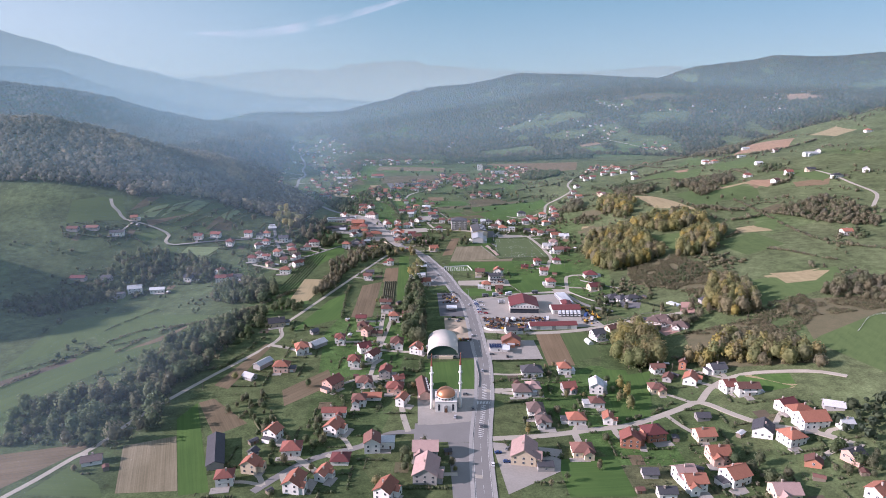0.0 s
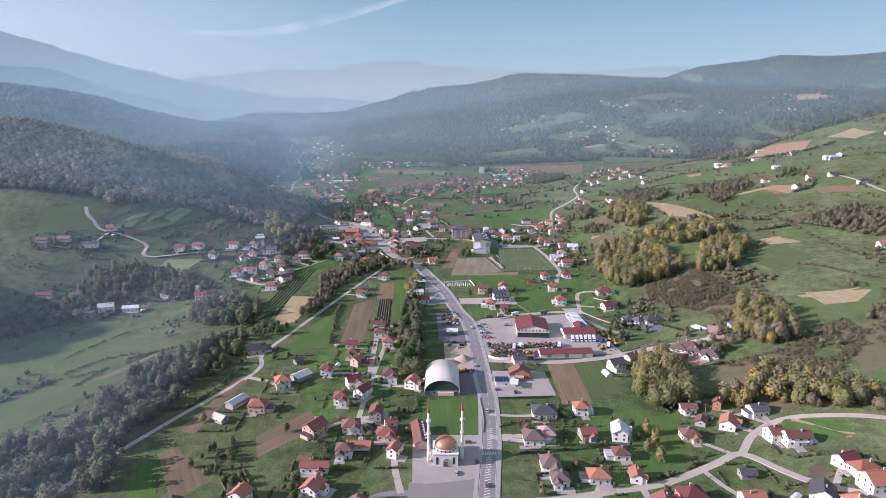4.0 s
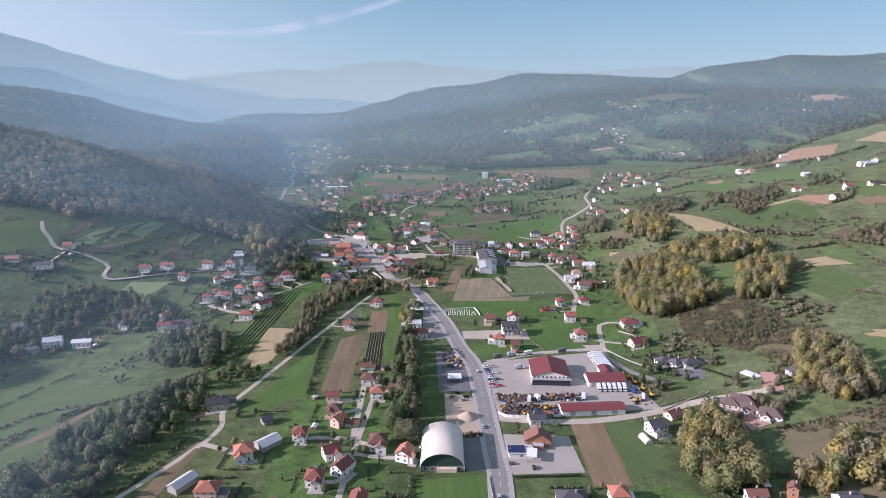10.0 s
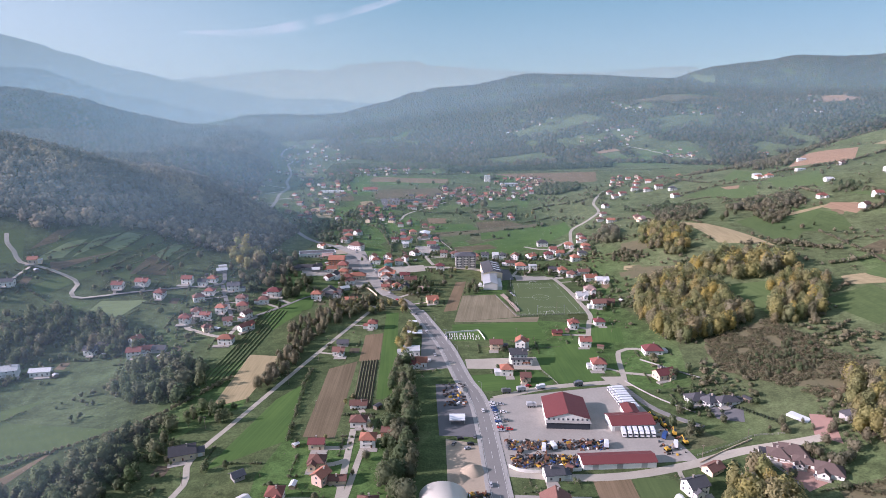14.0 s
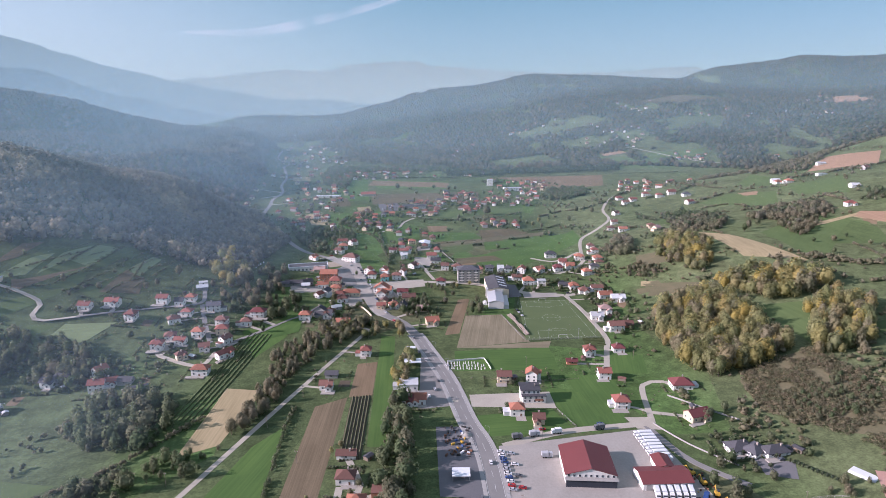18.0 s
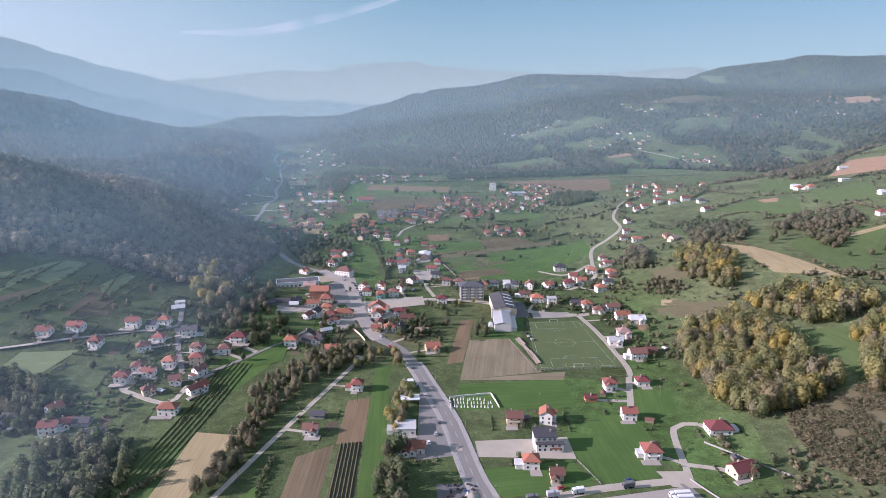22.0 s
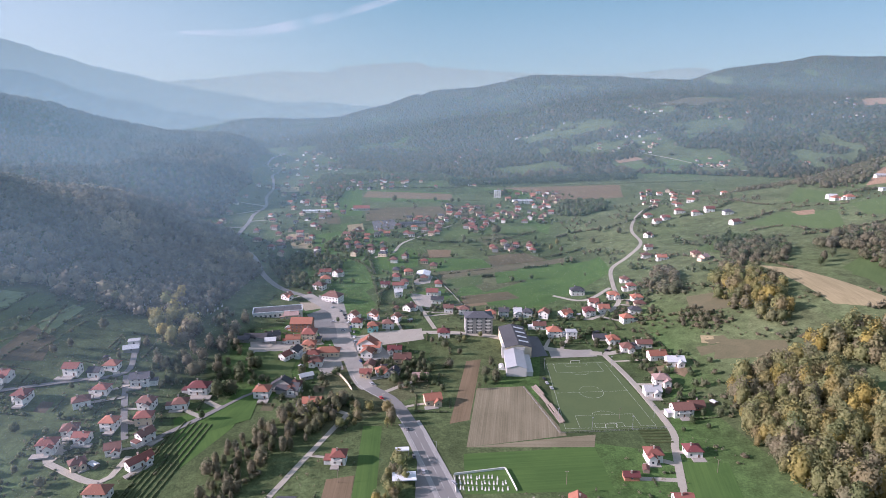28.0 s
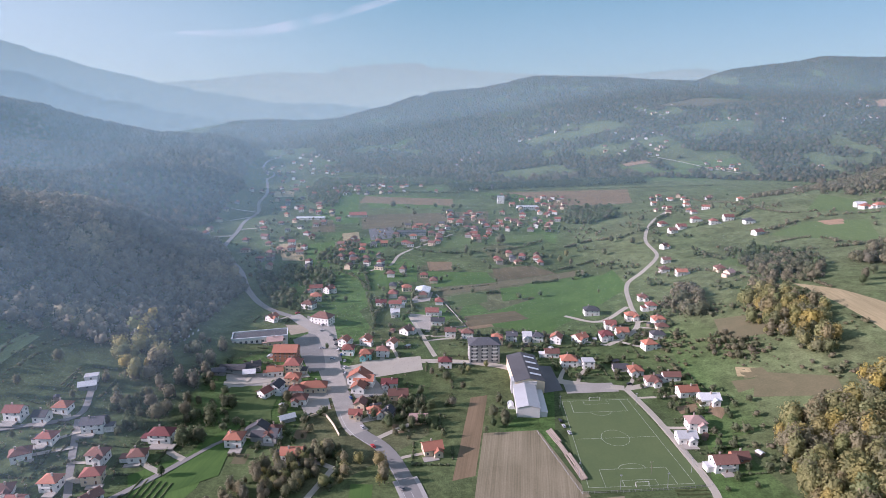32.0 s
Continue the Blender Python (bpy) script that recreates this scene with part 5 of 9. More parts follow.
hamlet([(564, 1759), (422, 1446), (395, 1443), (430, 1733), (405, 1646), (388, 1516), (442, 1721), (494, 1726), (475, 1661), (536, 1704), (363, 1449), (459, 1775), (367, 1513), (390, 1413), (499, 1770), (387, 1533)])
hamlet([(-340, 1278), (-369, 1390), (-361, 1352), (-404, 1560), (-410, 1641), (-388, 1481), (-431, 1803), (-415, 1826), (-389, 1812), (-351, 1718), (-327, 1709), (-313, 1477), (-297, 1431), (-278, 1276), (-243, 1225), (-299, 1343), (-462, 2154), (-433, 2105), (-405, 2081), (-381, 1322)])
hamlet([(-1175, 4023), (-1140, 4072), (-1078, 3940), (-1105, 3990), (-1150, 3960), (-1055, 4010), (-1090, 4080), (-1141, 4504), (-1100, 4460), (-1060, 4520), (-814, 4354), (-780, 4300), (-840, 4290), (-760, 4380), (-491, 3135), (-460, 3090), (-435, 3065), (-510, 3170), (-727, 3172), (-690, 3140), (-855, 3353), (-820, 3300), (-650, 3260)])
hamlet([(-54, 2251), (-2, 2264), (28, 2193), (41, 2276), (-123, 2349), (-179, 1961), (-153, 1942), (-146, 2072), (-123, 1993), (-106, 1992), (-62, 1940), (-23, 1844), (-240, 1963), (-245, 1862), (-261, 1882), (-212, 1910), (59, 1879), (69, 1861), (106, 1907)])
hamlet([(194, 2768), (210, 2762), (252, 2589), (263, 2600), (150, 2750), (356, 2662), (378, 2611), (429, 2654), (463, 2647), (455, 2402), (551, 2774), (565, 2762), (695, 2708), (694, 2763), (739, 2845), (670, 2828), (638, 2451), (655, 2439), (683, 2432), (565, 2435), (630, 2314), (647, 2328), (587, 2328), (591, 2299), (619, 2270), (895, 2526), (936, 2530), (957, 2509), (1041, 2563), (854, 2113), (891, 2110)])
hamlet([(42, 1389), (33, 1437), (58, 1363), (65, 1388), (33, 1374), (43, 1357), (47, 1341), (68, 1411)])
hamlet([(85, 1233), (99, 1243), (119, 1252), (117, 1230), (67, 1218), (83, 1259), (91, 1216), (119, 1215), (65, 1233)])
hamlet([(-177, 1214), (-258, 1320), (-205, 1365), (-172, 1189), (-218, 1391), (-218, 1459), (-275, 1362), (-225, 1322), (-240, 1263), (-201, 1266), (-217, 1288), (-239, 1439), (-254, 1414), (-231, 1232), (-246, 1348), (-231, 1277), (-220, 1186), (-201, 1294)])
hamlet([(608, 2430), (629, 2444), (576, 2351), (590, 2360), (655, 2321), (601, 2284), (587, 2415), (562, 2427), (536, 2398), (626, 2406), (633, 2307), (540, 2327), (553, 2492), (705, 2454), (483, 2338), (492, 2380), (519, 2303), (583, 2441), (565, 2339), (574, 2485), (664, 2451), (536, 2523), (676, 2365), (624, 2353)])
hamlet([(808, 2157), (740, 2134), (722, 2168), (781, 2141), (743, 2110), (766, 2186), (771, 2123), (760, 2112), (710, 2114), (775, 2101)])
hamlet([(312, 2599), (271, 2640), (320, 2617), (286, 2580), (262, 2714), (225, 2652), (293, 2627), (259, 2743)])
hamlet([(67, 2309), (61, 2539), (61, 2328), (31, 2326), (20, 2415), (105, 2494), (107, 2579), (37, 2580), (47, 2397), (80, 2411)])
hamlet([(1316, 2369), (1254, 2357), (1208, 2520), (1266, 2396), (1303, 2385), (1307, 2514), (1310, 2545), (1076, 2469), (1343, 2466), (1100, 2499), (1343, 2519), (1275, 2378), (1286, 2529), (1311, 2901), (1206, 2460), (1369, 2547), (1211, 2746), (1338, 2498)])
hamlet([(-78, 1378), (-51, 1364), (-33, 1344), (-8, 1403), (-31, 1441), (-64, 1446), (-22, 1318), (-51, 1426), (-12, 1353), (-24, 1387), (-12, 1372), (-36, 1418), (-53, 1312), (-16, 1434), (-46, 1446), (-14, 1335), (-61, 1328), (-8, 1461)])
hamlet([(-45, 1099), (-61, 1111), (-16, 1133), (-28, 1154), (-9, 1056), (-58, 1077), (-54, 1177), (-67, 1156), (-47, 1060), (-26, 1080)])
hamlet([(771, 2645), (740, 2783), (735, 2576), (750, 2530), (738, 2659), (818, 2747), (720, 2647), (739, 2617), (700, 2671), (711, 2706)])

tagged(new("far_houses", mesh("far_houses", FAR_HOUSES[0][0], FAR_HOUSES[0][1], WALLS["w"], ROOFS["r"], ROOFS["o"], ROOFS["n"], ROOFS["d"], GLASS, WALLS["c"], WALLS["y"], slots=FAR_HOUSES[0][2])), "small white houses with red roofs in far hamlets", "houses", kind="stuff")


# ---- trees and woods ----
ICO_V = np.array([(a, b * 1.618, 0) for a in (-1, 1) for b in (-1, 1)] + [(0, a, b * 1.618) for a in (-1, 1) for b in (-1, 1)] + [(b * 1.618, 0, a) for a in (-1, 1) for b in (-1, 1)]) / 1.902
ICO_F = [(i, j, k) for i in range(12) for j in range(i + 1, 12) for k in range(j + 1, 12) if max(np.linalg.norm(ICO_V[i] - ICO_V[j]), np.linalg.norm(ICO_V[j] - ICO_V[k]), np.linalg.norm(ICO_V[i] - ICO_V[k])) < 1.06]
ICO_F = np.array([f if np.dot(np.cross(ICO_V[f[1]] - ICO_V[f[0]], ICO_V[f[2]] - ICO_V[f[0]]), ICO_V[f[0]]) > 0 else (f[0], f[2], f[1]) for f in ICO_F])


def finer(verts, tris):
    """Each triangle of a ball cut in four."""
    v, f, mid = list(verts), [], {}

    def half(i, j):
        key = (min(i, j), max(i, j))
        if key not in mid:
            q = v[i] + v[j]
            mid[key] = len(v)
            v.append(q / np.linalg.norm(q))
        return mid[key]

    for i, j, k in tris:
        p, q, r = half(i, j), half(j, k), half(k, i)
        f += [(i, p, r), (p, j, q), (r, q, k), (p, q, r)]
    return np.array(v), np.array(f)


BALL = finer(ICO_V, ICO_F)


def crown_arrays(rng, bumps, leaves, tall, wide, leaf=0.09, fine=False, bare=False, spire=False):
    """A crown one metre high in units of the tree: an uneven body with boughs bulging out, covered with leaf clumps, and the outward direction at each corner."""
    verts, tris, outs = [], [], []
    count = 0
    low = 0.05
    heart = np.array([0, 0, (low + tall) / 2])
    girth = np.array([wide, wide, (tall - low) / 2])
    boughs = rng.normal(size=(bumps, 3))
    boughs /= np.linalg.norm(boughs, axis=1)[:, None]
    swell, spread = rng.uniform(0.10, 0.50, bumps), rng.uniform(8, 22, bumps)

    def reach(n):
        """How far the crown goes out in the directions n."""
        r = 0.8 + np.max(swell * np.exp(spread * (n @ boughs.T - 1)), axis=-1)
        if spire:
            r = r * np.clip(0.62 - 0.42 * n[..., 2], 0.15, 1.0)
        return r[..., None]

    def add(v, f, n):
        nonlocal count
        verts.append(v)
        tris.append(f + count)
        outs.append(n)
        count += len(v)

    if not bare:
        n, f = BALL if fine else (ICO_V, ICO_F)
        add(heart + n * girth * reach(n) * 0.76 * rng.uniform(0.9, 1.08, (len(n), 1)), f, n)
    for _ in range(leaves):
        n = rng.normal(size=3)
        n[2] = n[2] * 0.9 + 0.15
        n /= np.linalg.norm(n)
        if n[2] < -0.75:
            continue
        p = heart + n * girth * reach(n) * rng.uniform(0.82, 1.14) * (1 if not bare else rng.uniform(0.5, 1))
        facing = n + rng.normal(0, 0.5, 3)
        facing /= np.linalg.norm(facing)
        a = np.cross(facing, rng.normal(size=3))
        a /= np.linalg.norm(a) + 1e-9
        b = np.cross(facing, a)
        k = leaf * rng.uniform(0.6, 1.5)
        q = np.array([p - a * k - b * k * 0.6, p + a * k - b * k * 0.5, p + b * k * 1.1 + a * k * rng.uniform(-0.5, 0.5)])
        o = 0.75 * n + 0.45 * facing
        add(q, np.array([(0, 1, 2)]), np.tile(o / np.linalg.norm(o), (3, 1)))
    return np.concatenate(verts), np.concatenate(tris), np.concatenate(outs)


def limbs(rng, tall, wide, thick=0.022):
    """A tapered trunk with limbs, one metre high in units of the tree."""
    solids = [rod((0, 0, -0.06), (0.01, 0.0, 0.4), thick, thick * 0.7), rod((0.01, 0, 0.39), (-0.01, 0.01, tall * 0.85), thick * 0.7, thick * 0.15, 5)]
    for i in range(6):
        a = i * 2.4 + rng.uniform(-0.3, 0.3)
        z = 0.22 + 0.08 * i
        solids.append(rod((0, 0, z), (wide * 0.62 * math.cos(a), wide * 0.62 * math.sin(a), z + 0.2 + 0.1 * rng.random()), thick * 0.45, thick * 0.1, 4))
    return joined(*solids)


def fast_mesh(name, verts, tris, mat, tone=None, outs=None):
    me = bpy.data.meshes.new(name)
    me.vertices.add(len(verts))
    me.vertices.foreach_set("co", np.ascontiguousarray(verts, dtype=np.float32).ravel())
    me.loops.add(len(tris) * 3)
    me.loops.foreach_set("vertex_index", np.ascontiguousarray(tris, dtype=np.int32).ravel())
    me.polygons.add(len(tris))
    me.polygons.foreach_set("loop_start", np.arange(0, len(tris) * 3, 3, dtype=np.int32))
    me.materials.append(mat)
    if tone is not None:
        me.attributes.new("tone", "FLOAT", "POINT").data.foreach_set("value", np.ascontiguousarray(tone, dtype=np.float32))
    me.update(calc_edges=True)
    if outs is not None:
        me.polygons.foreach_set("use_smooth", np.ones(len(tris), dtype=bool))
        me.attributes.new("custom_normal", "FLOAT_VECTOR", "POINT").data.foreach_set("vector", np.ascontiguousarray(outs, dtype=np.float32).ravel())
    return me


PALETTES = {
    "dark": [(0.105, 0.148, 0.078), (0.132, 0.168, 0.086), (0.156, 0.176, 0.105), (0.168, 0.166, 0.108), (0.112, 0.158, 0.074)],
    "autumn": [(0.230, 0.258, 0.122), (0.300, 0.285, 0.132), (0.255, 0.262, 0.128), (0.42, 0.345, 0.112), (0.290, 0.252, 0.145), (0.270, 0.246, 0.162), (0.208, 0.242, 0.110), (0.34, 0.308, 0.125), (0.258, 0.235, 0.152)],
    "brown": [(0.190, 0.188, 0.128), (0.225, 0.200, 0.132), (0.170, 0.185, 0.108), (0.24, 0.218, 0.14), (0.20, 0.192, 0.145)],
    "scrub": [(0.215, 0.185, 0.125), (0.175, 0.18, 0.105), (0.25, 0.21, 0.14), (0.15, 0.17, 0.098), (0.22, 0.21, 0.12), (0.20, 0.175, 0.13)],
    "conifer": [(0.08, 0.11, 0.075), (0.095, 0.125, 0.08), (0.11, 0.135, 0.08)],
    "far": [(0.072, 0.086, 0.056), (0.125, 0.112, 0.076), (0.066, 0.082, 0.052), (0.155, 0.126, 0.080), (0.086, 0.100, 0.072), (0.130, 0.136, 0.078)],
    # the hill tones at about 0.6, shade put into the leaf colour
    "slope": [(0.090, 0.096, 0.076), (0.104, 0.106, 0.080), (0.118, 0.112, 0.082), (0.130, 0.128, 0.094), (0.156, 0.140, 0.098), (0.205, 0.176, 0.118)],
    "hill": [(0.150, 0.158, 0.118), (0.178, 0.176, 0.130), (0.205, 0.200, 0.150), (0.236, 0.216, 0.160), (0.300, 0.268, 0.185), (0.40, 0.345, 0.215)],
}
LEAVES = {k: leaf_material(k + "_foliage", c) for k, c in PALETTES.items()}
STUFF = {k: leaf_material(k + "_wood_foliage", c, True) for k, c in PALETTES.items()}
tree_rng = np.random.default_rng(11)
SHAPES = [crown_arrays(tree_rng, 16, 560, 0.97, w, 0.034, fine=True) for w in (0.27, 0.32, 0.37, 0.30, 0.40)]
THIN = [crown_arrays(tree_rng, 9, 360, 0.95, 0.27, 0.028, bare=True)]
SPIRES = [crown_arrays(tree_rng, 9, 150, 1, w, 0.05, spire=True) for w in (0.28, 0.34)]
NEAR = [crown_arrays(tree_rng, 20, 430, 0.97, w, 0.031) for w in (0.18, 0.21, 0.25, 0.20, 0.28, 0.23)]
WOODED = [crown_arrays(tree_rng, 14, 220, 0.97, w, 0.048) for w in (0.23, 0.27, 0.32, 0.25, 0.36)]
LOW = [crown_arrays(tree_rng, 9, 110, 0.97, w, 0.075) for w in (0.29, 0.35, 0.42)]
RIDGE = [crown_arrays(tree_rng, 6, 20, 0.97, w, 0.13) for w in (0.38, 0.45, 0.52)]


def dome_arrays(rng, wide):
    """A low irregular crown, one metre high in units of the tree, for woods seen from far off."""
    n = 5
    turn = np.arange(n) * 2 * math.pi / n + rng.uniform(-0.35, 0.35, n)
    rings = [np.stack([r * wide * np.cos(turn + k), r * wide * np.sin(turn + k), z], -1) for k, r, z in ((0.0, rng.uniform(0.85, 1.15, n), rng.uniform(0.12, 0.35, n)), (0.6, rng.uniform(0.45, 0.85, n), rng.uniform(0.6, 0.86, n)))]
    v = np.concatenate(rings + [[(rng.uniform(-0.2, 0.2) * wide, rng.uniform(-0.2, 0.2) * wide, 1.0)]])
    f = [t for i in range(n) for t in ((i, (i + 1) % n, n + i), ((i + 1) % n, n + (i + 1) % n, n + i), (n + i, n + (i + 1) % n, 2 * n))]
    o = (v - np.array([0, 0, 0.3]) + rng.normal(0, 0.16, v.shape)) * 0.75 + np.array([0, 0, 0.45])
    return v, np.array(f), o / np.linalg.norm(o, axis=1)[:, None]


FAR = [dome_arrays(tree_rng, w) for w in (0.46, 0.54, 0.62, 0.5)]
HILLSIDE = [crown_arrays(tree_rng, 8, 36, 0.97, w, 0.092) for w in (0.32, 0.38, 0.46, 0.36)]
TUFT = [crown_arrays(tree_rng, 5, 30, 0.95, w, 0.088, bare=True) for w in (0.34, 0.42, 0.5, 0.38)]
CLIPPED = [crown_arrays(tree_rng, 4, 14, 0.9, w, 0.16) for w in (0.7, 0.85)]
LOW_SPIRE = [crown_arrays(tree_rng, 6, 40, 1, 0.34, 0.09, spire=True)]
TRUNKS = [mesh("trunk", *limbs(tree_rng, 0.95, 0.36), BARK) for _ in range(3)]
CROWNS = {}


def crown_mesh(palette, form, i):
    key = (palette, form, i)
    if key not in CROWNS:
        v, f, n = {"broad": SHAPES, "thin": THIN, "spire": SPIRES}[form][i]
        CROWNS[key] = fast_mesh("crown", v, f, LEAVES[palette], outs=n)
    return CROWNS[key]


TREE_WORDS = {"dark": "dull green broadleaf tree with a full crown", "autumn": "autumn tree with yellow and olive leaves", "brown": "brown-leaved autumn tree with thinning crown", "conifer": "dark green slender conifer", "scrub": "low brown bush with sparse leaves"}


def tree(x, y, tall, palette, form=None, name="tree"):
    form = form or ("spire" if palette == "conifer" else ("thin" if tree_rng.random() < 0.24 else "broad"))
    n = {"broad": 5, "thin": 1, "spire": 2}[form]
    ob = thing(name, x, y, float(tree_rng.uniform(0, 360)), TREE_WORDS[palette], name, "trees of the valley")
    ob.scale = (tall * float(tree_rng.uniform(0.85, 1.2)),) * 2 + (tall,)
    part("trunk", TRUNKS[int(tree_rng.integers(3))], ob)
    part("crown", crown_mesh(palette, form, int(tree_rng.integers(n))), ob)
    return ob


def stuff_trees(name, xs, ys, tall, palette, label, full, category="woods", vary=(0.42, 1.28)):
    """Many trees as one object."""
    forms = full if palette != "conifer" else LOW_SPIRE
    vs, fs, tones, outs, n = [], [], [], [], 0
    flat = 1.55 if palette == "scrub" else 1.0
    zs = height(xs, ys)
    pick = tree_rng.integers(len(forms), size=len(xs))
    tall_each = tall * (tree_rng.uniform(*vary, len(xs)) if palette != "scrub" else tree_rng.uniform(0.3, 1.15, len(xs)) ** 2 * 1.4)
    turn = tree_rng.uniform(0, 6.28, len(xs))
    tone = tree_rng.random(len(xs))
    if len(xs) > 3000:
        # kinds of trees keep together in wide woods
        near_kin = np.array([noise.noise((x / 65, y / 65, 1.7)) for x, y in zip(xs, ys)])
        tone = np.clip(0.5 + 0.75 * near_kin + 0.35 * (tone - 0.5), 0, 1)
    for x, y, z, k, h, a, q in zip(xs, ys, zs, pick, tall_each, turn, tone):
        v, f, o = forms[k]
        c, s = math.cos(a) * h * flat, math.sin(a) * h * flat
        w = np.stack([v[:, 0] * c - v[:, 1] * s + x, v[:, 0] * s + v[:, 1] * c + y, v[:, 2] * h * 1.0 + z - 0.12 * h], -1)
        vs.append(w)
        outs.append(np.stack([(o[:, 0] * c - o[:, 1] * s) / (h * flat), (o[:, 0] * s + o[:, 1] * c) / (h * flat), o[:, 2]], -1))
        fs.append(f + n)
        tones.append(np.full(len(v), q))
        n += len(v)
    if not vs:
        return None
    ob = new(name, fast_mesh(name, np.concatenate(vs), np.concatenate(fs), STUFF[palette], np.concatenate(tones), np.concatenate(outs)))
    return tagged(ob, label, category, kind="stuff")


def clear_of(xs, ys, gap=4.0):
    """Which places lie outside the fields, yards and roads."""
    keep = np.ones(len(xs), bool)
    for poly in OPEN_LAND:
        keep &= ~inside(xs, ys, poly)
    for line, width in ROAD_LINES:
        if len(xs):
            keep &= np.min(np.hypot(xs[:, None] - line[None, :, 0], ys[:, None] - line[None, :, 1]), axis=1) > width / 2 + gap
    return keep


def inside(xs, ys, poly):
    hit = np.zeros(len(xs), bool)
    for (ax, ay), (bx, by) in zip(poly, poly[1:] + poly[:1]):
        cross = ((ay > ys) != (by > ys)) & (xs < (bx - ax) * (ys - ay) / ((by - ay) or 1e-9) + ax)
        hit ^= cross
    return hit


def spread_in(poly, gap):
    p = np.array(poly, float)
    (x0, y0), (x1, y1) = p.min(0), p.max(0)
    gx, gy = np.meshgrid(np.arange(x0, x1, gap), np.arange(y0, y1, gap))
    gx = gx.ravel() + tree_rng.uniform(-0.48, 0.48, gx.size) * gap
    gy = gy.ravel() + tree_rng.uniform(-0.48, 0.48, gy.size) * gap
    keep = inside(gx, gy, poly)
    return gx[keep], gy[keep]


WOOD_WORDS = {"dark": "dense belt of dull green trees along the brook", "autumn": "mixed autumn wood with yellow and olive crowns", "brown": "brown autumn thicket on the slope", "scrub": "low brown scrub on the slope", "conifer": "stand of dark conifers"}


def p_far(poly):
    """Whether a wood stands far from the road's first half, where no single crown can be told apart."""
    x, y = np.mean(np.array(poly, float), 0)
    return math.hypot(x, max(0.0, y - 480, 20 - y)) > 430


def off_roads(xs, ys, gap=2.5):
    """Which places lie beside the roads."""
    keep = np.ones(len(xs), bool)
    for line, width in ROAD_LINES:
        if len(xs):
            keep &= np.min(np.hypot(xs[:, None] - line[None, :, 0], ys[:, None] - line[None, :, 1]), axis=1) > width / 2 + gap
    return keep


def wood(poly, gap, tall, palette, single, near=False):
    """A wood inside a polygon: its rim and nearest trees as single trees where asked for, the rest as one stuff object."""
    xs, ys = spread_in(poly, gap)
    keep = off_roads(xs, ys)
    xs, ys = xs[keep], ys[keep]
    if palette == "scrub":
        keep = np.array([noise.noise((x / 14, y / 14, 6.1)) for x, y in zip(xs, ys)]) > -0.22
        xs, ys = xs[keep], ys[keep]
    single = (single + 1) // 2
    if single:
        for x, y in zip(xs[:single], ys[:single]):
            tree(float(x), float(y), tall * float(tree_rng.uniform(0.65, 1.2)), palette, name="bush" if palette == "scrub" else "tree")
        xs, ys = xs[single:], ys[single:]
    if len(xs):
        stuff_trees("scrub" if palette == "scrub" else "wood", xs, ys, tall, palette, WOOD_WORDS[palette], TUFT if palette == "scrub" else NEAR if near else (LOW if p_far(poly) and palette != "autumn" else WOODED))
    if palette == "dark" and tall > 9 and not p_far(poly):
        # bushes and saplings between and around the trunks
        mid = np.mean(np.array(poly, float), 0)
        xs, ys = spread_in([tuple(mid + 1.06 * (np.array(q) - mid)) for q in poly], 4.6)
        keep = np.array([noise.noise((x / 16, y / 16, 2.2)) for x, y in zip(xs, ys)]) > -0.15
        keep &= off_roads(xs, ys, 1.5)
        stuff_trees("undergrowth", xs[keep], ys[keep], 4.2, "brown" if single else "dark", "grey-green bushes and saplings under the brook trees", RIDGE, category="undergrowth")


wood([(131, 427), (146, 471), (172, 486), (178, 453), (167, 413), (144, 408)], 6.2, 19, "autumn", 14, True)
wood([(186, 418), (231, 443), (262, 416), (273, 400), (262, 367), (250, 373), (235, 389), (215, 407), (192, 401)], 5.8, 14, "autumn", 14)
wood([(239, 511), (272, 570), (291, 541), (276, 484), (251, 476), (243, 496)], 6.2, 16, "autumn", 8, True)
wood([(334, 505), (377, 526), (408, 520), (371, 466), (350, 483)], 6.5, 13, "brown", 0)
wood([(215, 662), (275, 677), (285, 606), (297, 594), (305, 587), (276, 544), (242, 550), (229, 579), (215, 589), (209, 613)], 1.6, 2.2, "scrub", 0)
wood([(226, 614), (271, 637), (282, 605), (257, 582), (228, 585)], 5, 5, "dark", 0)
wood([(-256, 893), (-260, 938), (-236, 944), (-203, 878), (-207, 833), (-225, 843)], 11, 15, "autumn", 8)
wood([(205, 468), (272, 471), (311, 499), (342, 486), (383, 484), (364, 455), (306, 457), (269, 423), (231, 443)], 1.6, 2.0, "scrub", 0)
wood([(231, 305), (253, 330), (276, 329), (254, 297), (234, 285)], 7, 13, "conifer", 0)
wood([(420, 1008), (530, 1106), (508, 1037), (405, 928)], 7, 9, "brown", 0)
wood([(451, 798), (531, 832), (533, 729), (504, 666), (462, 725)], 7, 9, "brown", 0)
wood([(191, 1479), (239, 1624), (323, 1654), (291, 1481), (228, 1431)], 8, 11, "dark", 0)
wood([(0, 1946), (511, 2041), (492, 1957), (13, 1853)], 8, 15, "conifer", 0)
wood([(-247, 606), (-254, 646), (-214, 653), (-187, 643), (-176, 601), (-182, 575), (-217, 580)], 8.5, 14.0, "dark", 0)
wood([(-236, 462), (-219, 484), (-210, 521), (-187, 558), (-165, 541), (-165, 472), (-187, 456)], 8.5, 11.0, "dark", 0)
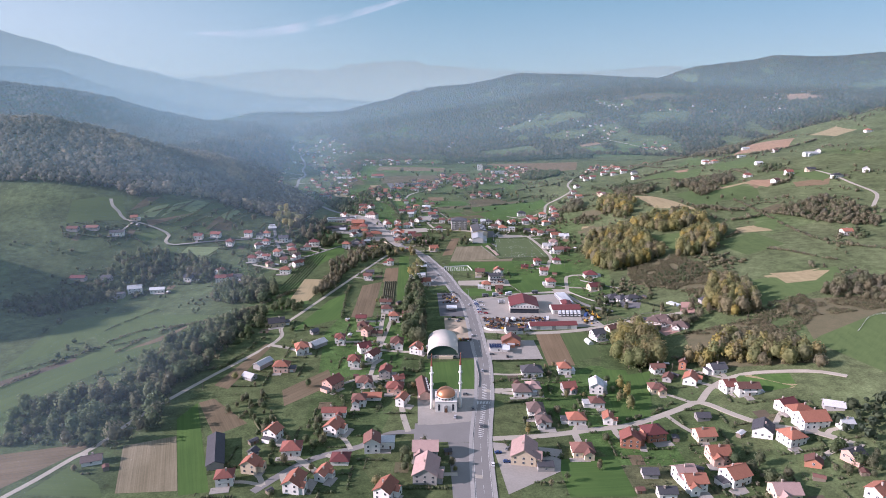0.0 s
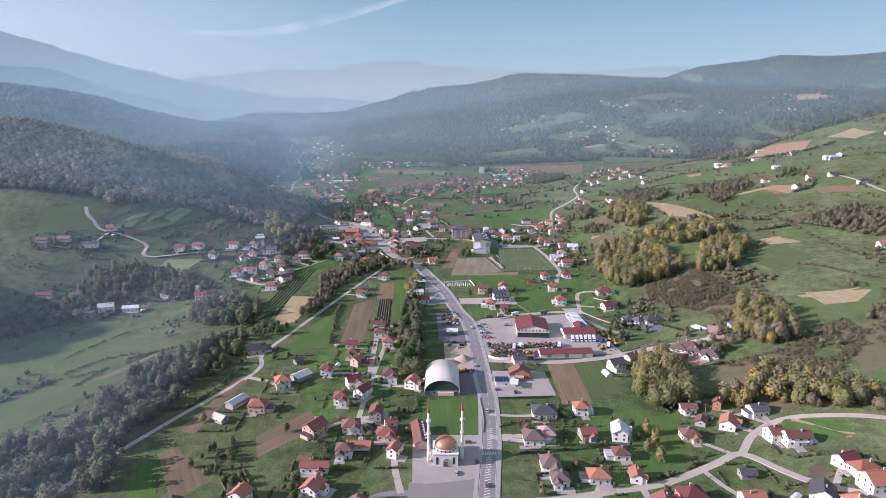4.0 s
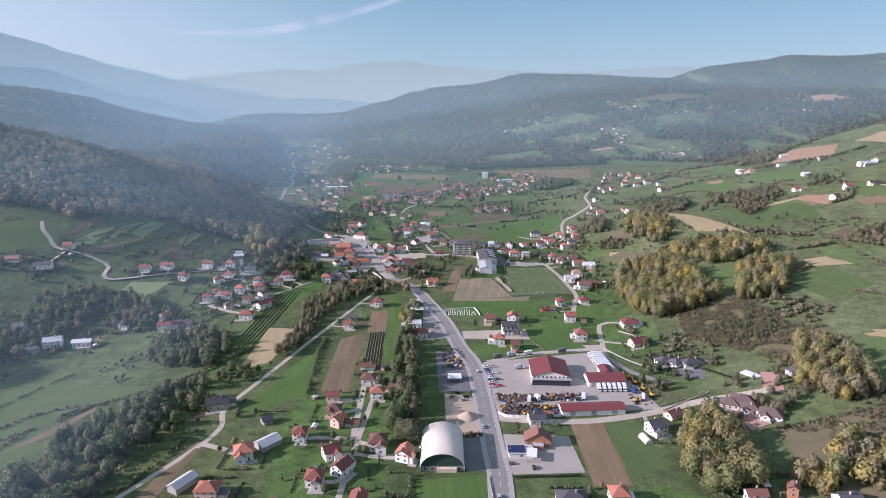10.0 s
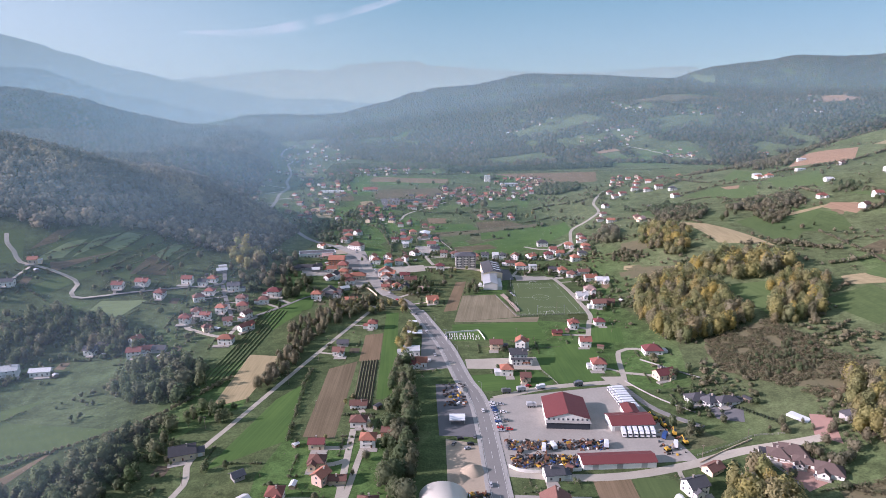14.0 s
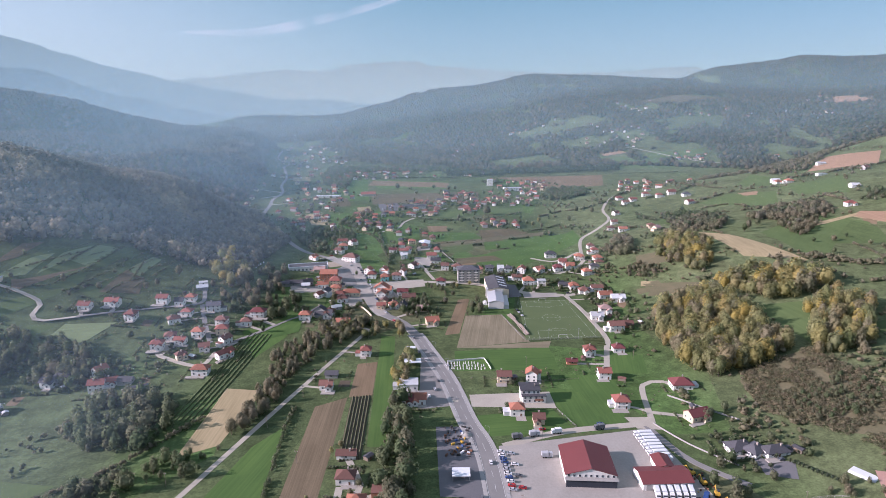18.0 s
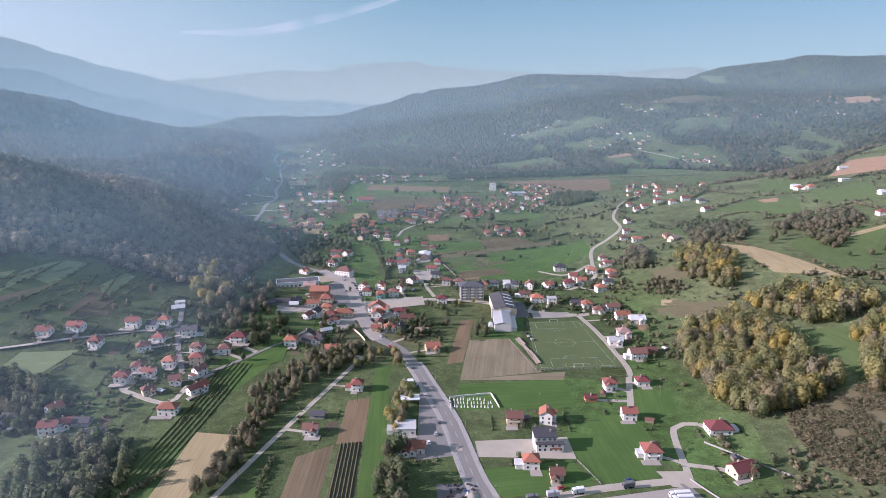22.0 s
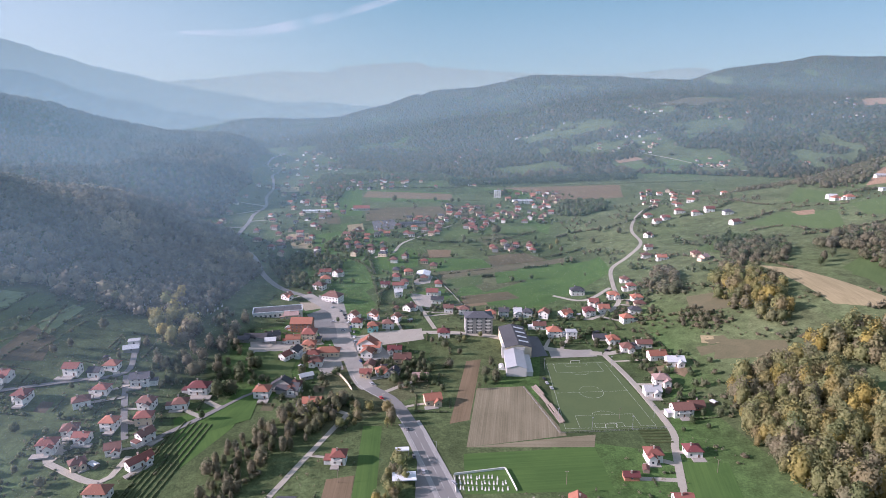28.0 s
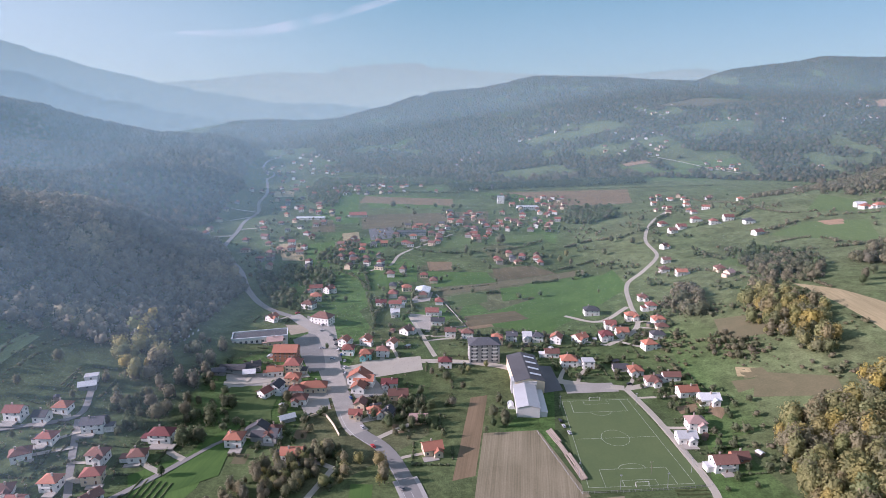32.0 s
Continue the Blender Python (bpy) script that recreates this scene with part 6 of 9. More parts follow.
wood([(-133, 590), (-112, 611), (-113, 665), (-99, 712), (-70, 749), (-62, 789), (-89, 781), (-115, 745), (-134, 710), (-127, 652), (-129, 618)], 5.8, 10.5, "brown", 24, True)
wood([(-182, 575), (-160, 566), (-136, 576), (-123, 578), (-137, 547), (-165, 541)], 7.0, 9.0, "dark", 6)
wood([(-386, 685), (-393, 706), (-349, 728), (-327, 705), (-339, 680)], 8.5, 12.0, "dark", 0)
wood([(-306, 673), (-317, 704), (-291, 716), (-266, 683), (-275, 660)], 8.5, 13.0, "dark", 0)
wood([(-266, 311), (-286, 341), (-249, 371), (-220, 421), (-191, 374), (-179, 329), (-195, 305), (-232, 311)], 9.5, 14.0, "dark", 0)
wood([(-229, 411), (-231, 467), (-194, 530), (-172, 478), (-180, 431), (-191, 374)], 9.5, 14.0, "dark", 8)
wood([(-441, 564), (-394, 629), (-384, 672), (-330, 700), (-328, 679), (-365, 586), (-388, 532)], 9.0, 11.0, "dark", 0)
wood([(-413, 666), (-319, 725), (-245, 691), (-250, 664), (-353, 674)], 9.0, 11.0, "dark", 0)
wood([(-239, 849), (-225, 926), (-176, 915), (-154, 817), (-182, 799), (-211, 803)], 12.5, 12.0, "brown", 12)
wood([(-165, 795), (-155, 846), (-140, 825), (-139, 799), (-149, 780)], 8.0, 10.0, "dark", 0)
wood([(-108, 746), (-86, 780), (-66, 783), (-51, 769), (-60, 748), (-82, 738)], 6, 8, "autumn", 14)
wood([(-45, 764), (-39, 781), (-32, 753), (-38, 738)], 6, 9, "autumn", 14)
wood([(-34, 478), (-37, 566), (-34, 638), (-24, 631), (-15, 508), (-17, 464), (-29, 464)], 7, 14, "dark", 14)
wood([(-38, 671), (-28, 725), (-23, 691), (-29, 646)], 6, 8, "autumn", 14)
wood([(-26, 286), (-16, 314), (-10, 308), (-16, 286), (-20, 271)], 6.5, 8, "dark", 14)
wood([(-146, 346), (-127, 383), (-105, 343), (-106, 319), (-132, 337)], 7, 7, "dark", 14)
wood([(-88, 335), (-75, 339), (-67, 316), (-77, 304)], 6, 6, "dark", 14)
wood([(29, 838), (42, 855), (43, 830), (37, 801), (22, 801)], 7, 8, "dark", 14)
wood([(157, 300), (181, 302), (185, 268), (175, 260), (162, 283)], 8, 9, "dark", 14)
wood([(-209, 1206), (-154, 1180), (-125, 1131), (-141, 1083), (-188, 1126)], 9, 10, "dark", 0)
wood([(-325, 1857), (-311, 2059), (-234, 1856), (-219, 1629), (-278, 1697)], 9, 11, "dark", 0)
wood([(-244, 1205), (-188, 1126), (-144, 1042), (-156, 1002), (-199, 1075)], 8, 9, "dark", 0)
wood([(205, 508), (251, 546), (264, 505), (207, 473)], 9, 9, "brown", 0)
wood([(273, 493), (326, 508), (323, 487), (261, 458)], 1.6, 2.0, "scrub", 0)
wood([(209, 295), (233, 298), (244, 283), (227, 257), (208, 267)], 8, 9, "dark", 0)
wood([(123, 380), (137, 388), (131, 355), (118, 348)], 8, 10, "autumn", 0)
wood([(167, 612), (185, 619), (185, 603), (167, 601)], 8, 8, "dark", 0)
wood([(143, 551), (169, 563), (173, 532), (145, 523)], 8, 9, "dark", 0)
wood([(197, 530), (226, 531), (226, 513), (194, 510)], 8, 9, "brown", 0)
wood([(193, 786), (228, 808), (256, 797), (267, 771), (264, 737), (254, 702), (267, 681), (249, 669), (221, 662), (196, 659), (183, 683), (180, 714)], 5.7, 19, "autumn", 8, True)
wood([(261, 823), (288, 835), (328, 831), (355, 795), (349, 781), (319, 770), (292, 769), (284, 783), (272, 801)], 7, 17, "autumn", 0)
wood([(313, 753), (344, 768), (360, 737), (298, 647), (292, 660), (273, 666), (284, 692)], 6.5, 17, "autumn", 0, True)
wood([(208, 1020), (234, 1048), (244, 1023), (227, 966), (206, 983)], 7.5, 13, "brown", 0)
wood([(256, 978), (292, 1006), (302, 928), (278, 863), (259, 857), (251, 894), (245, 929)], 7.5, 14, "autumn", 0)
wood([(208, 930), (223, 932), (231, 900), (218, 876), (202, 892)], 6, 7, "brown", 0)
wood([(320, 1147), (366, 1168), (391, 1108), (368, 1033), (316, 1040)], 8, 11, "dark", 0)
wood([(403, 1069), (464, 1109), (512, 1099), (516, 1057), (480, 1025), (420, 1025)], 8, 11, "brown", 0)
wood([(210, 650), (248, 666), (281, 661), (292, 637), (243, 565), (230, 571), (221, 592), (205, 607)], 1.6, 2.0, "scrub", 0)
wood([(-56, 843), (-39, 851), (-14, 846), (-12, 808), (-35, 805), (-48, 812)], 7, 8, "dark", 0)
wood([(-220, 817), (-200, 829), (-180, 786), (-198, 781)], 7, 8, "dark", 0)

wood([(304, 1011), (316, 1096), (365, 1124), (392, 1085), (352, 1000)], 7.5, 10, "brown", 0)
wood([(590, 1360), (640, 1450), (700, 1480), (735, 1440), (660, 1357), (620, 1330)], 8.5, 11, "brown", 0)
wood([(556, 1066), (595, 1111), (640, 1100), (600, 1050)], 9, 9, "dark", 0)
wood([(575, 1390), (640, 1530), (900, 1700), (960, 1640), (760, 1480), (650, 1385)], 10, 11, "brown", 0)
wood([(540, 1560), (760, 1800), (960, 1900), (1000, 1840), (800, 1640), (600, 1480)], 11, 10, "brown", 0)
wood([(-180, 1240), (-150, 1330), (-120, 1330), (-140, 1200)], 9, 9, "dark", 0)
wood([(-330, 1960), (-330, 2080), (0, 2080), (20, 1960), (-120, 1960)], 10, 12, "dark", 0)
wood([(90, 1760), (130, 1790), (150, 1740), (110, 1715)], 9, 11, "dark", 0)
# trees that stand between the houses of the far hamlets
spots = np.array([v[:2] for v in FAR_HOUSES[0][0][::48]])
xs = np.repeat(spots[:, 0], 3) + tree_rng.normal(0, 17, 3 * len(spots))
ys = np.repeat(spots[:, 1], 3) + tree_rng.normal(0, 21, 3 * len(spots))
stuff_trees("village_trees", xs, ys, 6.5, "dark", "dull green trees between far houses", RIDGE, category="trees")
# single trees on the terraces and round the houses under the ridge
for x, y, tall, palette in ((-351, 792, 8, "brown"), (-319, 792, 7, "brown"), (-279, 887, 14, "autumn"), (-268, 847, 10, "dark"), (-282, 805, 8, "brown"), (-276, 816, 8, "dark"), (-234, 867, 13, "autumn"), (-228, 880, 15, "autumn"), (-211, 863, 14, "brown"), (-156, 777, 14, "dark"), (-148, 782, 12, "dark"), (-207, 790, 9, "dark"), (-262, 730, 8, "dark"), (-242, 699, 6, "brown"), (-221, 688, 7, "dark"), (-291, 680, 13, "brown"), (-285, 679, 12, "brown"), (-299, 683, 12, "brown"), (-278, 677, 11, "dark"), (-157, 751, 7, "dark"), (-240, 813, 6, "dark"), (-200, 746, 5, "dark"), (-251, 772, 6, "dark"), (-291, 756, 5, "brown")):
    tree(x, y, tall, palette, "broad")
# single trees round the village square and the meadows behind it
for x, y, tall, palette in ((-80, 1357, 9, "dark"), (-35, 1080, 8, "dark"), (-53, 1080, 8, "autumn"), (-105, 1057, 7, "dark"), (-51, 957, 9, "conifer"), (-42, 1001, 7, "dark"), (-100, 927, 6, "dark"), (-13, 885, 7, "brown"), (-2, 876, 8, "dark"), (-20, 854, 7, "dark"), (-29, 835, 7, "dark"), (-13, 829, 8, "dark"), (2, 838, 7, "brown"), (-38, 807, 8, "dark"), (-24, 810, 8, "dark"), (-59, 835, 6, "dark"), (-36, 824, 7, "brown"), (-109, 834, 10, "brown"), (-108, 816, 8, "dark"), (-126, 839, 5, "conifer"), (-130, 836, 5, "conifer"), (15, 891, 6, "autumn"), (29, 901, 6, "autumn"), (10, 863, 6, "dark"), (145, 1222, 10, "autumn"), (156, 1206, 9, "brown"), (105, 1254, 8, "dark"), (132, 1285, 8, "dark"), (26, 1269, 12, "dark"), (31, 1252, 11, "dark"), (-32, 1252, 7, "dark"), (-69, 1252, 6, "dark"), (162, 1087, 6, "dark"), (-123, 1208, 7, "dark"), (-140, 1222, 7, "dark"), (-111, 1223, 8, "dark"), (-143, 1180, 8, "dark")):
    tree(x, y, tall, palette)
# single trees out in the far fields
for x, y, tall, palette in ((-105, 1641, 15, "dark"), (-22, 1641, 11, "dark"), (-59, 1563, 9, "brown"), (12, 1629, 12, "dark"), (26, 1628, 12, "dark"), (78, 1326, 17, "dark"), (35, 1325, 8, "dark"), (-193, 1562, 8, "dark"), (159, 1409, 9, "dark"), (158, 1247, 11, "autumn"), (119, 1220, 9, "brown"), (187, 1311, 9, "dark"), (87, 1562, 10, "dark"), (310, 1416, 10, "dark"), (247, 1256, 12, "dark"), (228, 1290, 12, "dark"), (205, 1235, 10, "brown"), (364, 975, 11, "dark"), (376, 990, 13, "brown"), (396, 1008, 10, "dark"), (406, 905, 6, "dark"), (428, 905, 7, "brown"), (448, 915, 6, "dark"), (401, 860, 7, "dark")):
    tree(x, y, tall, palette, "broad")

# the wooded ridges on the shaded side
for poly, gap, tall, full in (
    ([(-1010, 790), (-417, 823), (-371, 860), (-334, 875), (-284, 876), (-235, 882), (-209, 924), (-215, 1080), (-330, 1330), (-600, 1250), (-1010, 1170)], 7.5, 13.2, HILLSIDE),
    ([(-400, 1395), (-392, 1445), (-405, 1545), (-424, 1650), (-444, 1800), (-500, 1935), (-620, 1800), (-760, 1660), (-760, 1420), (-560, 1370)], 8.3, 12.6, HILLSIDE),
    ([(-500, 1935), (-515, 2060), (-560, 2110), (-700, 2230), (-1900, 2050), (-1500, 1500), (-760, 1420), (-760, 1660), (-620, 1800)], 10.0, 11.5, FAR),
    ([(-560, 2110), (-600, 2400), (-605, 2560), (-900, 2600), (-1500, 2500), (-2150, 2300), (-1900, 2050), (-700, 2230)], 11.0, 12.5, FAR),
):
    xs, ys = spread_in(poly, gap)
    # the ridges farther up take the tones darkened for shade
    stuff_trees("hill_wood", xs, ys, tall, "hill" if poly[0][1] < 1000 else "slope", "brown autumn beech wood covering the ridge", full, vary=(0.5, 1.3))
# woods on the rolling hills, broken by meadows and hamlets
GLADES = [
    [(797, 2496), (899, 2508), (1004, 2513), (980, 2456), (862, 2434), (771, 2391)],
    [(471, 2187), (590, 2245), (712, 2295), (815, 2259), (847, 2187), (827, 2064), (698, 2019), (630, 2050), (501, 2106)],
    [(584, 2413), (676, 2417), (721, 2336), (681, 2243), (595, 2250), (594, 2336)],
    [(403, 2378), (502, 2403), (565, 2355), (530, 2286), (409, 2310)],
    [(245, 2575), (363, 2615), (450, 2637), (549, 2619), (606, 2554), (505, 2506), (383, 2485), (268, 2511)],
    [(624, 2714), (695, 2778), (735, 2691), (878, 2676), (852, 2600), (690, 2604)],
    [(749, 2737), (956, 2895), (1203, 2986), (1164, 2786), (921, 2677)],
    [(1364, 2509), (1533, 2508), (1477, 2423), (1364, 2443)],
    [(-754, 2929), (-533, 2903), (-487, 2669), (-650, 2633)],
    [(-337, 2847), (-218, 2807), (-249, 2656), (-344, 2729)],
    [(109, 2177), (308, 2245), (376, 2142), (183, 2053)],
    [(952, 2122), (1056, 2196), (1127, 2171), (1054, 2069)],
]
xs, ys = spread_in([(-420, 2080), (-330, 2450), (-620, 2800), (-1150, 3000), (-1150, 3720), (2700, 3720), (1480, 2010), (1100, 1900), (560, 2040), (0, 1960)], 12.4)
ragged = np.array([noise.noise((x / 70, y / 90, 3.1)) for x, y in zip(xs, ys)])
keep = (ragged + 0.5 * np.array([noise.noise((x / 300, y / 260, 7.7)) for x, y in zip(xs, ys)]) > -0.42) & (height(xs, ys) > 2)
for poly in GLADES:
    cut = inside(xs + 22 * ragged, ys + 30 * ragged, poly)
    keep &= ~cut | (ragged > 0.3)
stuff_trees("far_wood", xs[keep], ys[keep], 12.5, "far", "brown autumn woods on the far hills", FAR, vary=(0.45, 1.3))
xs, ys = spread_in([(-1150, 3000), (-1400, 4500), (-300, 4700), (-150, 3720), (-1150, 3720)], 14)
keep = np.array([noise.noise((x / 110, y / 170, 5.3)) for x, y in zip(xs, ys)]) > -0.16
stuff_trees("far_wood", xs[keep], ys[keep], 12, "far", "dull woods in the far valley", FAR, vary=(0.45, 1.3))
xs, ys = spread_in([(900, 3720), (1400, 4480), (3350, 4480), (2700, 3720)], 15)
keep = np.array([noise.noise((x / 120, y / 150, 3.1)) for x, y in zip(xs, ys)]) > -0.4
stuff_trees("far_wood", xs[keep], ys[keep], 14, "far", "brown autumn woods on the farthest mountain", FAR, vary=(0.5, 1.25))
# bushes and single trees between the meadows
for poly, gap, least, tall, palette, label in (
    ([(180, 560), (180, 1500), (1500, 1700), (1500, 500), (420, 330)], 12, 0.30, 6, "brown", "olive and brown bushes between the meadows"),
    ([(-900, 300), (-900, 950), (-330, 900), (-200, 720), (-190, 430), (-330, 230)], 12, 0.34, 5, "dark", "dull green bushes between the terraces"),
    ([(-380, 1180), (-130, 1000), (330, 1020), (330, 1800), (-420, 1900)], 13, 0.36, 8, "dark", "dull green trees between the far fields"),
    ([(150, 640), (160, 1010), (300, 1050), (420, 800), (300, 560), (200, 560)], 6.5, 0.08, 3.4, "scrub", "low brown and green bushes on the rough slope"),
    ([(150, 250), (160, 620), (330, 640), (460, 480), (300, 250)], 7, 0.3, 3.6, "brown", "low brown bushes on the hillside meadows"),
):
    xs, ys = spread_in(poly, gap)
    mask = np.array([noise.noise((x / 38 + gap, y / 52, tall + 0.7)) for x, y in zip(xs, ys)])
    keep = (mask > least) & clear_of(xs, ys)
    stuff_trees("hedge", xs[keep], ys[keep], tall, palette, label, RIDGE, category="hedge")


# ---- far ridges, distance haze painted in as glow ----
def painted_haze_material(name, low, high, z0, z1, mottle=0.05):
    """A far mountain with its haze painted as a plain glow, paler towards the valley."""
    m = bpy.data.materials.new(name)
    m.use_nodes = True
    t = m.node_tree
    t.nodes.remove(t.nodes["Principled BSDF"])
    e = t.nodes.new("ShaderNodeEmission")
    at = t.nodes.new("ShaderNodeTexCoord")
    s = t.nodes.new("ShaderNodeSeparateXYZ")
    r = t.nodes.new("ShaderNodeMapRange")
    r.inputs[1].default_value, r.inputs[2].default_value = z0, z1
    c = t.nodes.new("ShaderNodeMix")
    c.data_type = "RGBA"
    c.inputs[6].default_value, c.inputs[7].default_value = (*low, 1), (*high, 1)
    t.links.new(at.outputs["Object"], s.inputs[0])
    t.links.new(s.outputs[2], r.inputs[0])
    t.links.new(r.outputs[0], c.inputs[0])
    # mottling for woods and clearings that still show in the painted haze
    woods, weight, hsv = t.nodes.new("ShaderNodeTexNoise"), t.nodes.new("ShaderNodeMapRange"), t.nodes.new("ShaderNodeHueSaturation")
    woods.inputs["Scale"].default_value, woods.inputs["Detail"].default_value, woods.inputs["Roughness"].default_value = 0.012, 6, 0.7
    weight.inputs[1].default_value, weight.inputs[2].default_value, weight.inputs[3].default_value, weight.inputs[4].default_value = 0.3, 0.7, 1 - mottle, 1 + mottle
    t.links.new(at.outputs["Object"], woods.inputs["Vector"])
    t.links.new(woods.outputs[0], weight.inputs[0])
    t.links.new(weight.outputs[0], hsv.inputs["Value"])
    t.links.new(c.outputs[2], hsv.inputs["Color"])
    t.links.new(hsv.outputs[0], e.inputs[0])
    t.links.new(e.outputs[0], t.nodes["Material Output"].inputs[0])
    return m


def far_ridge(crest, depth, mat, label):
    """A long ridge with a rounded back, far behind everything."""
    line = smooth_line([(x, z) for x, z in crest], 14)
    v = []
    for i, (x, z) in enumerate(line):
        z = z + 6 * noise.noise((x / 140, depth / 500, 0)) + 4 * noise.noise((x / 40, depth / 300, 5)) + 3 * noise.noise((x / 13, depth / 300, 9))
        v += [(x, depth - 160, -60), (x, depth - 60, z * 0.7), (x, depth, z), (x, depth + 160, -60)]
    f = [(4 * i + k, 4 * i + k + 1, 4 * i + k + 5, 4 * i + k + 4) for i in range(len(line) - 1) for k in range(3)]
    ob = new("backdrop", mesh("backdrop", v, [q[::-1] for q in f], mat, smooth=True))
    return tagged(ob, label, "mountain", kind="structure")


far_ridge([(-2521, 296), (-1522, 375), (-1305, 400), (-833, 404), (-758, 437), (-531, 458), (-209, 470), (-102, 437), (68, 429), (498, 400), (928, 388), (1357, 396), (1570, 417), (1869, 429), (1979, 408), (2176, 371), (2659, 296)], 5070, painted_haze_material("far_haze", (0.255, 0.313, 0.270), (0.197, 0.256, 0.234), 240, 520), "mountain chain in the distance, pale blue haze painted in")
far_ridge([(-2900, 60), (-2400, 80), (-1924, 100), (-1655, 162), (-1479, 217), (-1305, 238), (-1004, 246), (-790, 242), (-361, 225), (-17, 204), (499, 171)], 5030, painted_haze_material("valley_haze", (0.176, 0.236, 0.222), (0.160, 0.218, 0.208), 80, 250), "low hills at the valley's end, haze painted in")
far_ridge([(-4297, 884), (-3862, 798), (-3503, 728), (-3267, 653), (-3067, 602), (-2966, 578), (-2908, 546), (-2746, 506), (-2504, 433), (-2216, 373), (-2010, 320), (-1801, 283), (-1550, 241), (-1339, 208), (-957, 163), (-617, 121)], 4990, painted_haze_material("left_haze", (0.176, 0.236, 0.222), (0.134, 0.191, 0.190), 150, 560), "blue mountain slope in the distance, haze painted in")
far_ridge([(-4229, 448), (-3503, 433), (-3183, 413), (-2981, 405), (-2787, 347), (-2594, 276), (-2397, 221), (-2155, 185), (-1997, 133), (-1753, 97), (-1511, 36), (-1311, -60)], 4880, painted_haze_material("near_left_haze", (0.136, 0.188, 0.184), (0.068, 0.104, 0.114), 60, 440, 0.12), "wooded mountain flank in the distance, haze painted in")


# ---- hedges along old field edges and terraces ----
def hedge_row(points, tall, gap, palette="dark"):
    line = smooth_line(points, gap * 0.5)
    n = len(line)
    xs, ys = line[:, 0] + tree_rng.uniform(-0.8, 0.8, n), line[:, 1] + tree_rng.uniform(-0.8, 0.8, n)
    keep = np.array([noise.noise((x / 9, y / 9, 4.2)) for x, y in line]) > -0.28
    if tall >= 3:
        keep &= clear_of(xs, ys, 1.0)
    stuff_trees("hedge", xs[keep], ys[keep], tall, palette, "straggling hedge along a field edge", RIDGE, category="hedge")


hedge_row([(-399, 787), (-380, 811), (-362, 839)], 2.5, 3, "dark")
hedge_row([(-372, 783), (-319, 862), (-301, 952)], 3, 3, "dark")
hedge_row([(-338, 783), (-302, 833), (-266, 909)], 3, 3, "dark")
hedge_row([(-413, 723), (-392, 739), (-321, 713), (-278, 760)], 3, 3, "dark")
hedge_row([(-402, 756), (-365, 779), (-311, 800)], 3, 4, "dark")
hedge_row([(-266, 447), (-251, 498), (-204, 541)], 2.5, 2.5, "brown")
hedge_row([(-276, 461), (-255, 485), (-234, 516)], 2, 2.5, "dark")
hedge_row([(-304, 500), (-300, 531), (-292, 580)], 2, 2.5, "dark")
hedge_row([(-317, 384), (-295, 438), (-263, 505), (-179, 518)], 2.5, 3, "brown")
hedge_row([(-329, 403), (-294, 444), (-278, 466)], 2, 3, "dark")
hedge_row([(-194, 411), (-168, 420), (-153, 477)], 3, 3, "dark")
hedge_row([(-194, 548), (-141, 643), (-98, 706)], 4, 3.5, "brown")
hedge_row([(354, 1138), (456, 1117), (588, 1134)], 5, 4, "brown")
hedge_row([(518, 1745), (467, 1324), (577, 1308)], 4, 4, "brown")
hedge_row([(242, 1140), (330, 1017), (330, 886)], 4, 4, "brown")
hedge_row([(439, 905), (428, 666), (458, 592)], 4, 4, "brown")
hedge_row([(278, 629), (359, 656), (400, 581)], 4, 4, "brown")
hedge_row([(-94, 524), (-100, 597), (-100, 626)], 3, 2.5, "dark")
hedge_row([(-124, 620), (-125, 673), (-116, 723)], 3, 3, "dark")
hedge_row([(33, 317), (45, 302), (67, 295)], 3, 3, "dark")
hedge_row([(110, 334), (135, 343), (155, 357)], 3, 3, "dark")
hedge_row([(35, 390), (48, 396), (70, 400)], 3, 3, "dark")
hedge_row([(153, 425), (184, 424), (204, 411)], 3, 3, "brown")
hedge_row([(-65, 742), (-63, 764), (-70, 786)], 4, 4, "dark")
hedge_row([(-64, 1182), (-44, 1089), (-32, 1017)], 4, 4, "dark")
hedge_row([(-11, 911), (2, 872), (-2, 837)], 3, 3, "dark")
hedge_row([(-133, 1180), (-99, 1131), (-72, 1014)], 4, 3.5, "dark")
hedge_row([(-120, 374), (-129, 351), (-132, 337)], 3, 3, "dark")
hedge_row([(-78, 381), (-67, 358), (-82, 339)], 2.5, 3, "dark")
hedge_row([(-36, 418), (-19, 409), (-17, 429)], 3, 3, "dark")
hedge_row([(36, 1087), (55, 1095), (72, 1102)], 4, 3, "dark")
hedge_row([(107, 1126), (128, 1132), (146, 1140)], 4, 3, "dark")
hedge_row([(-371, 810), (-351, 840), (-331, 883)], 1.6, 2.2, "dark")
hedge_row([(-363, 790), (-335, 821), (-313, 864)], 1.6, 2.2, "dark")
hedge_row([(-336, 781), (-315, 818), (-297, 885)], 1.6, 2.2, "brown")
hedge_row([(-307, 770), (-293, 804), (-283, 865)], 1.6, 2.2, "dark")
hedge_row([(-354, 767), (-340, 780), (-326, 796)], 1.6, 2.2, "brown")
hedge_row([(-371, 842), (-354, 873), (-333, 904)], 1.6, 2.2, "dark")


hedge_row([(423, 1051), (465, 1071), (516, 1086)], 10, 5, "dark")
hedge_row([(430, 1046), (470, 1064), (510, 1078)], 9, 6, "brown")
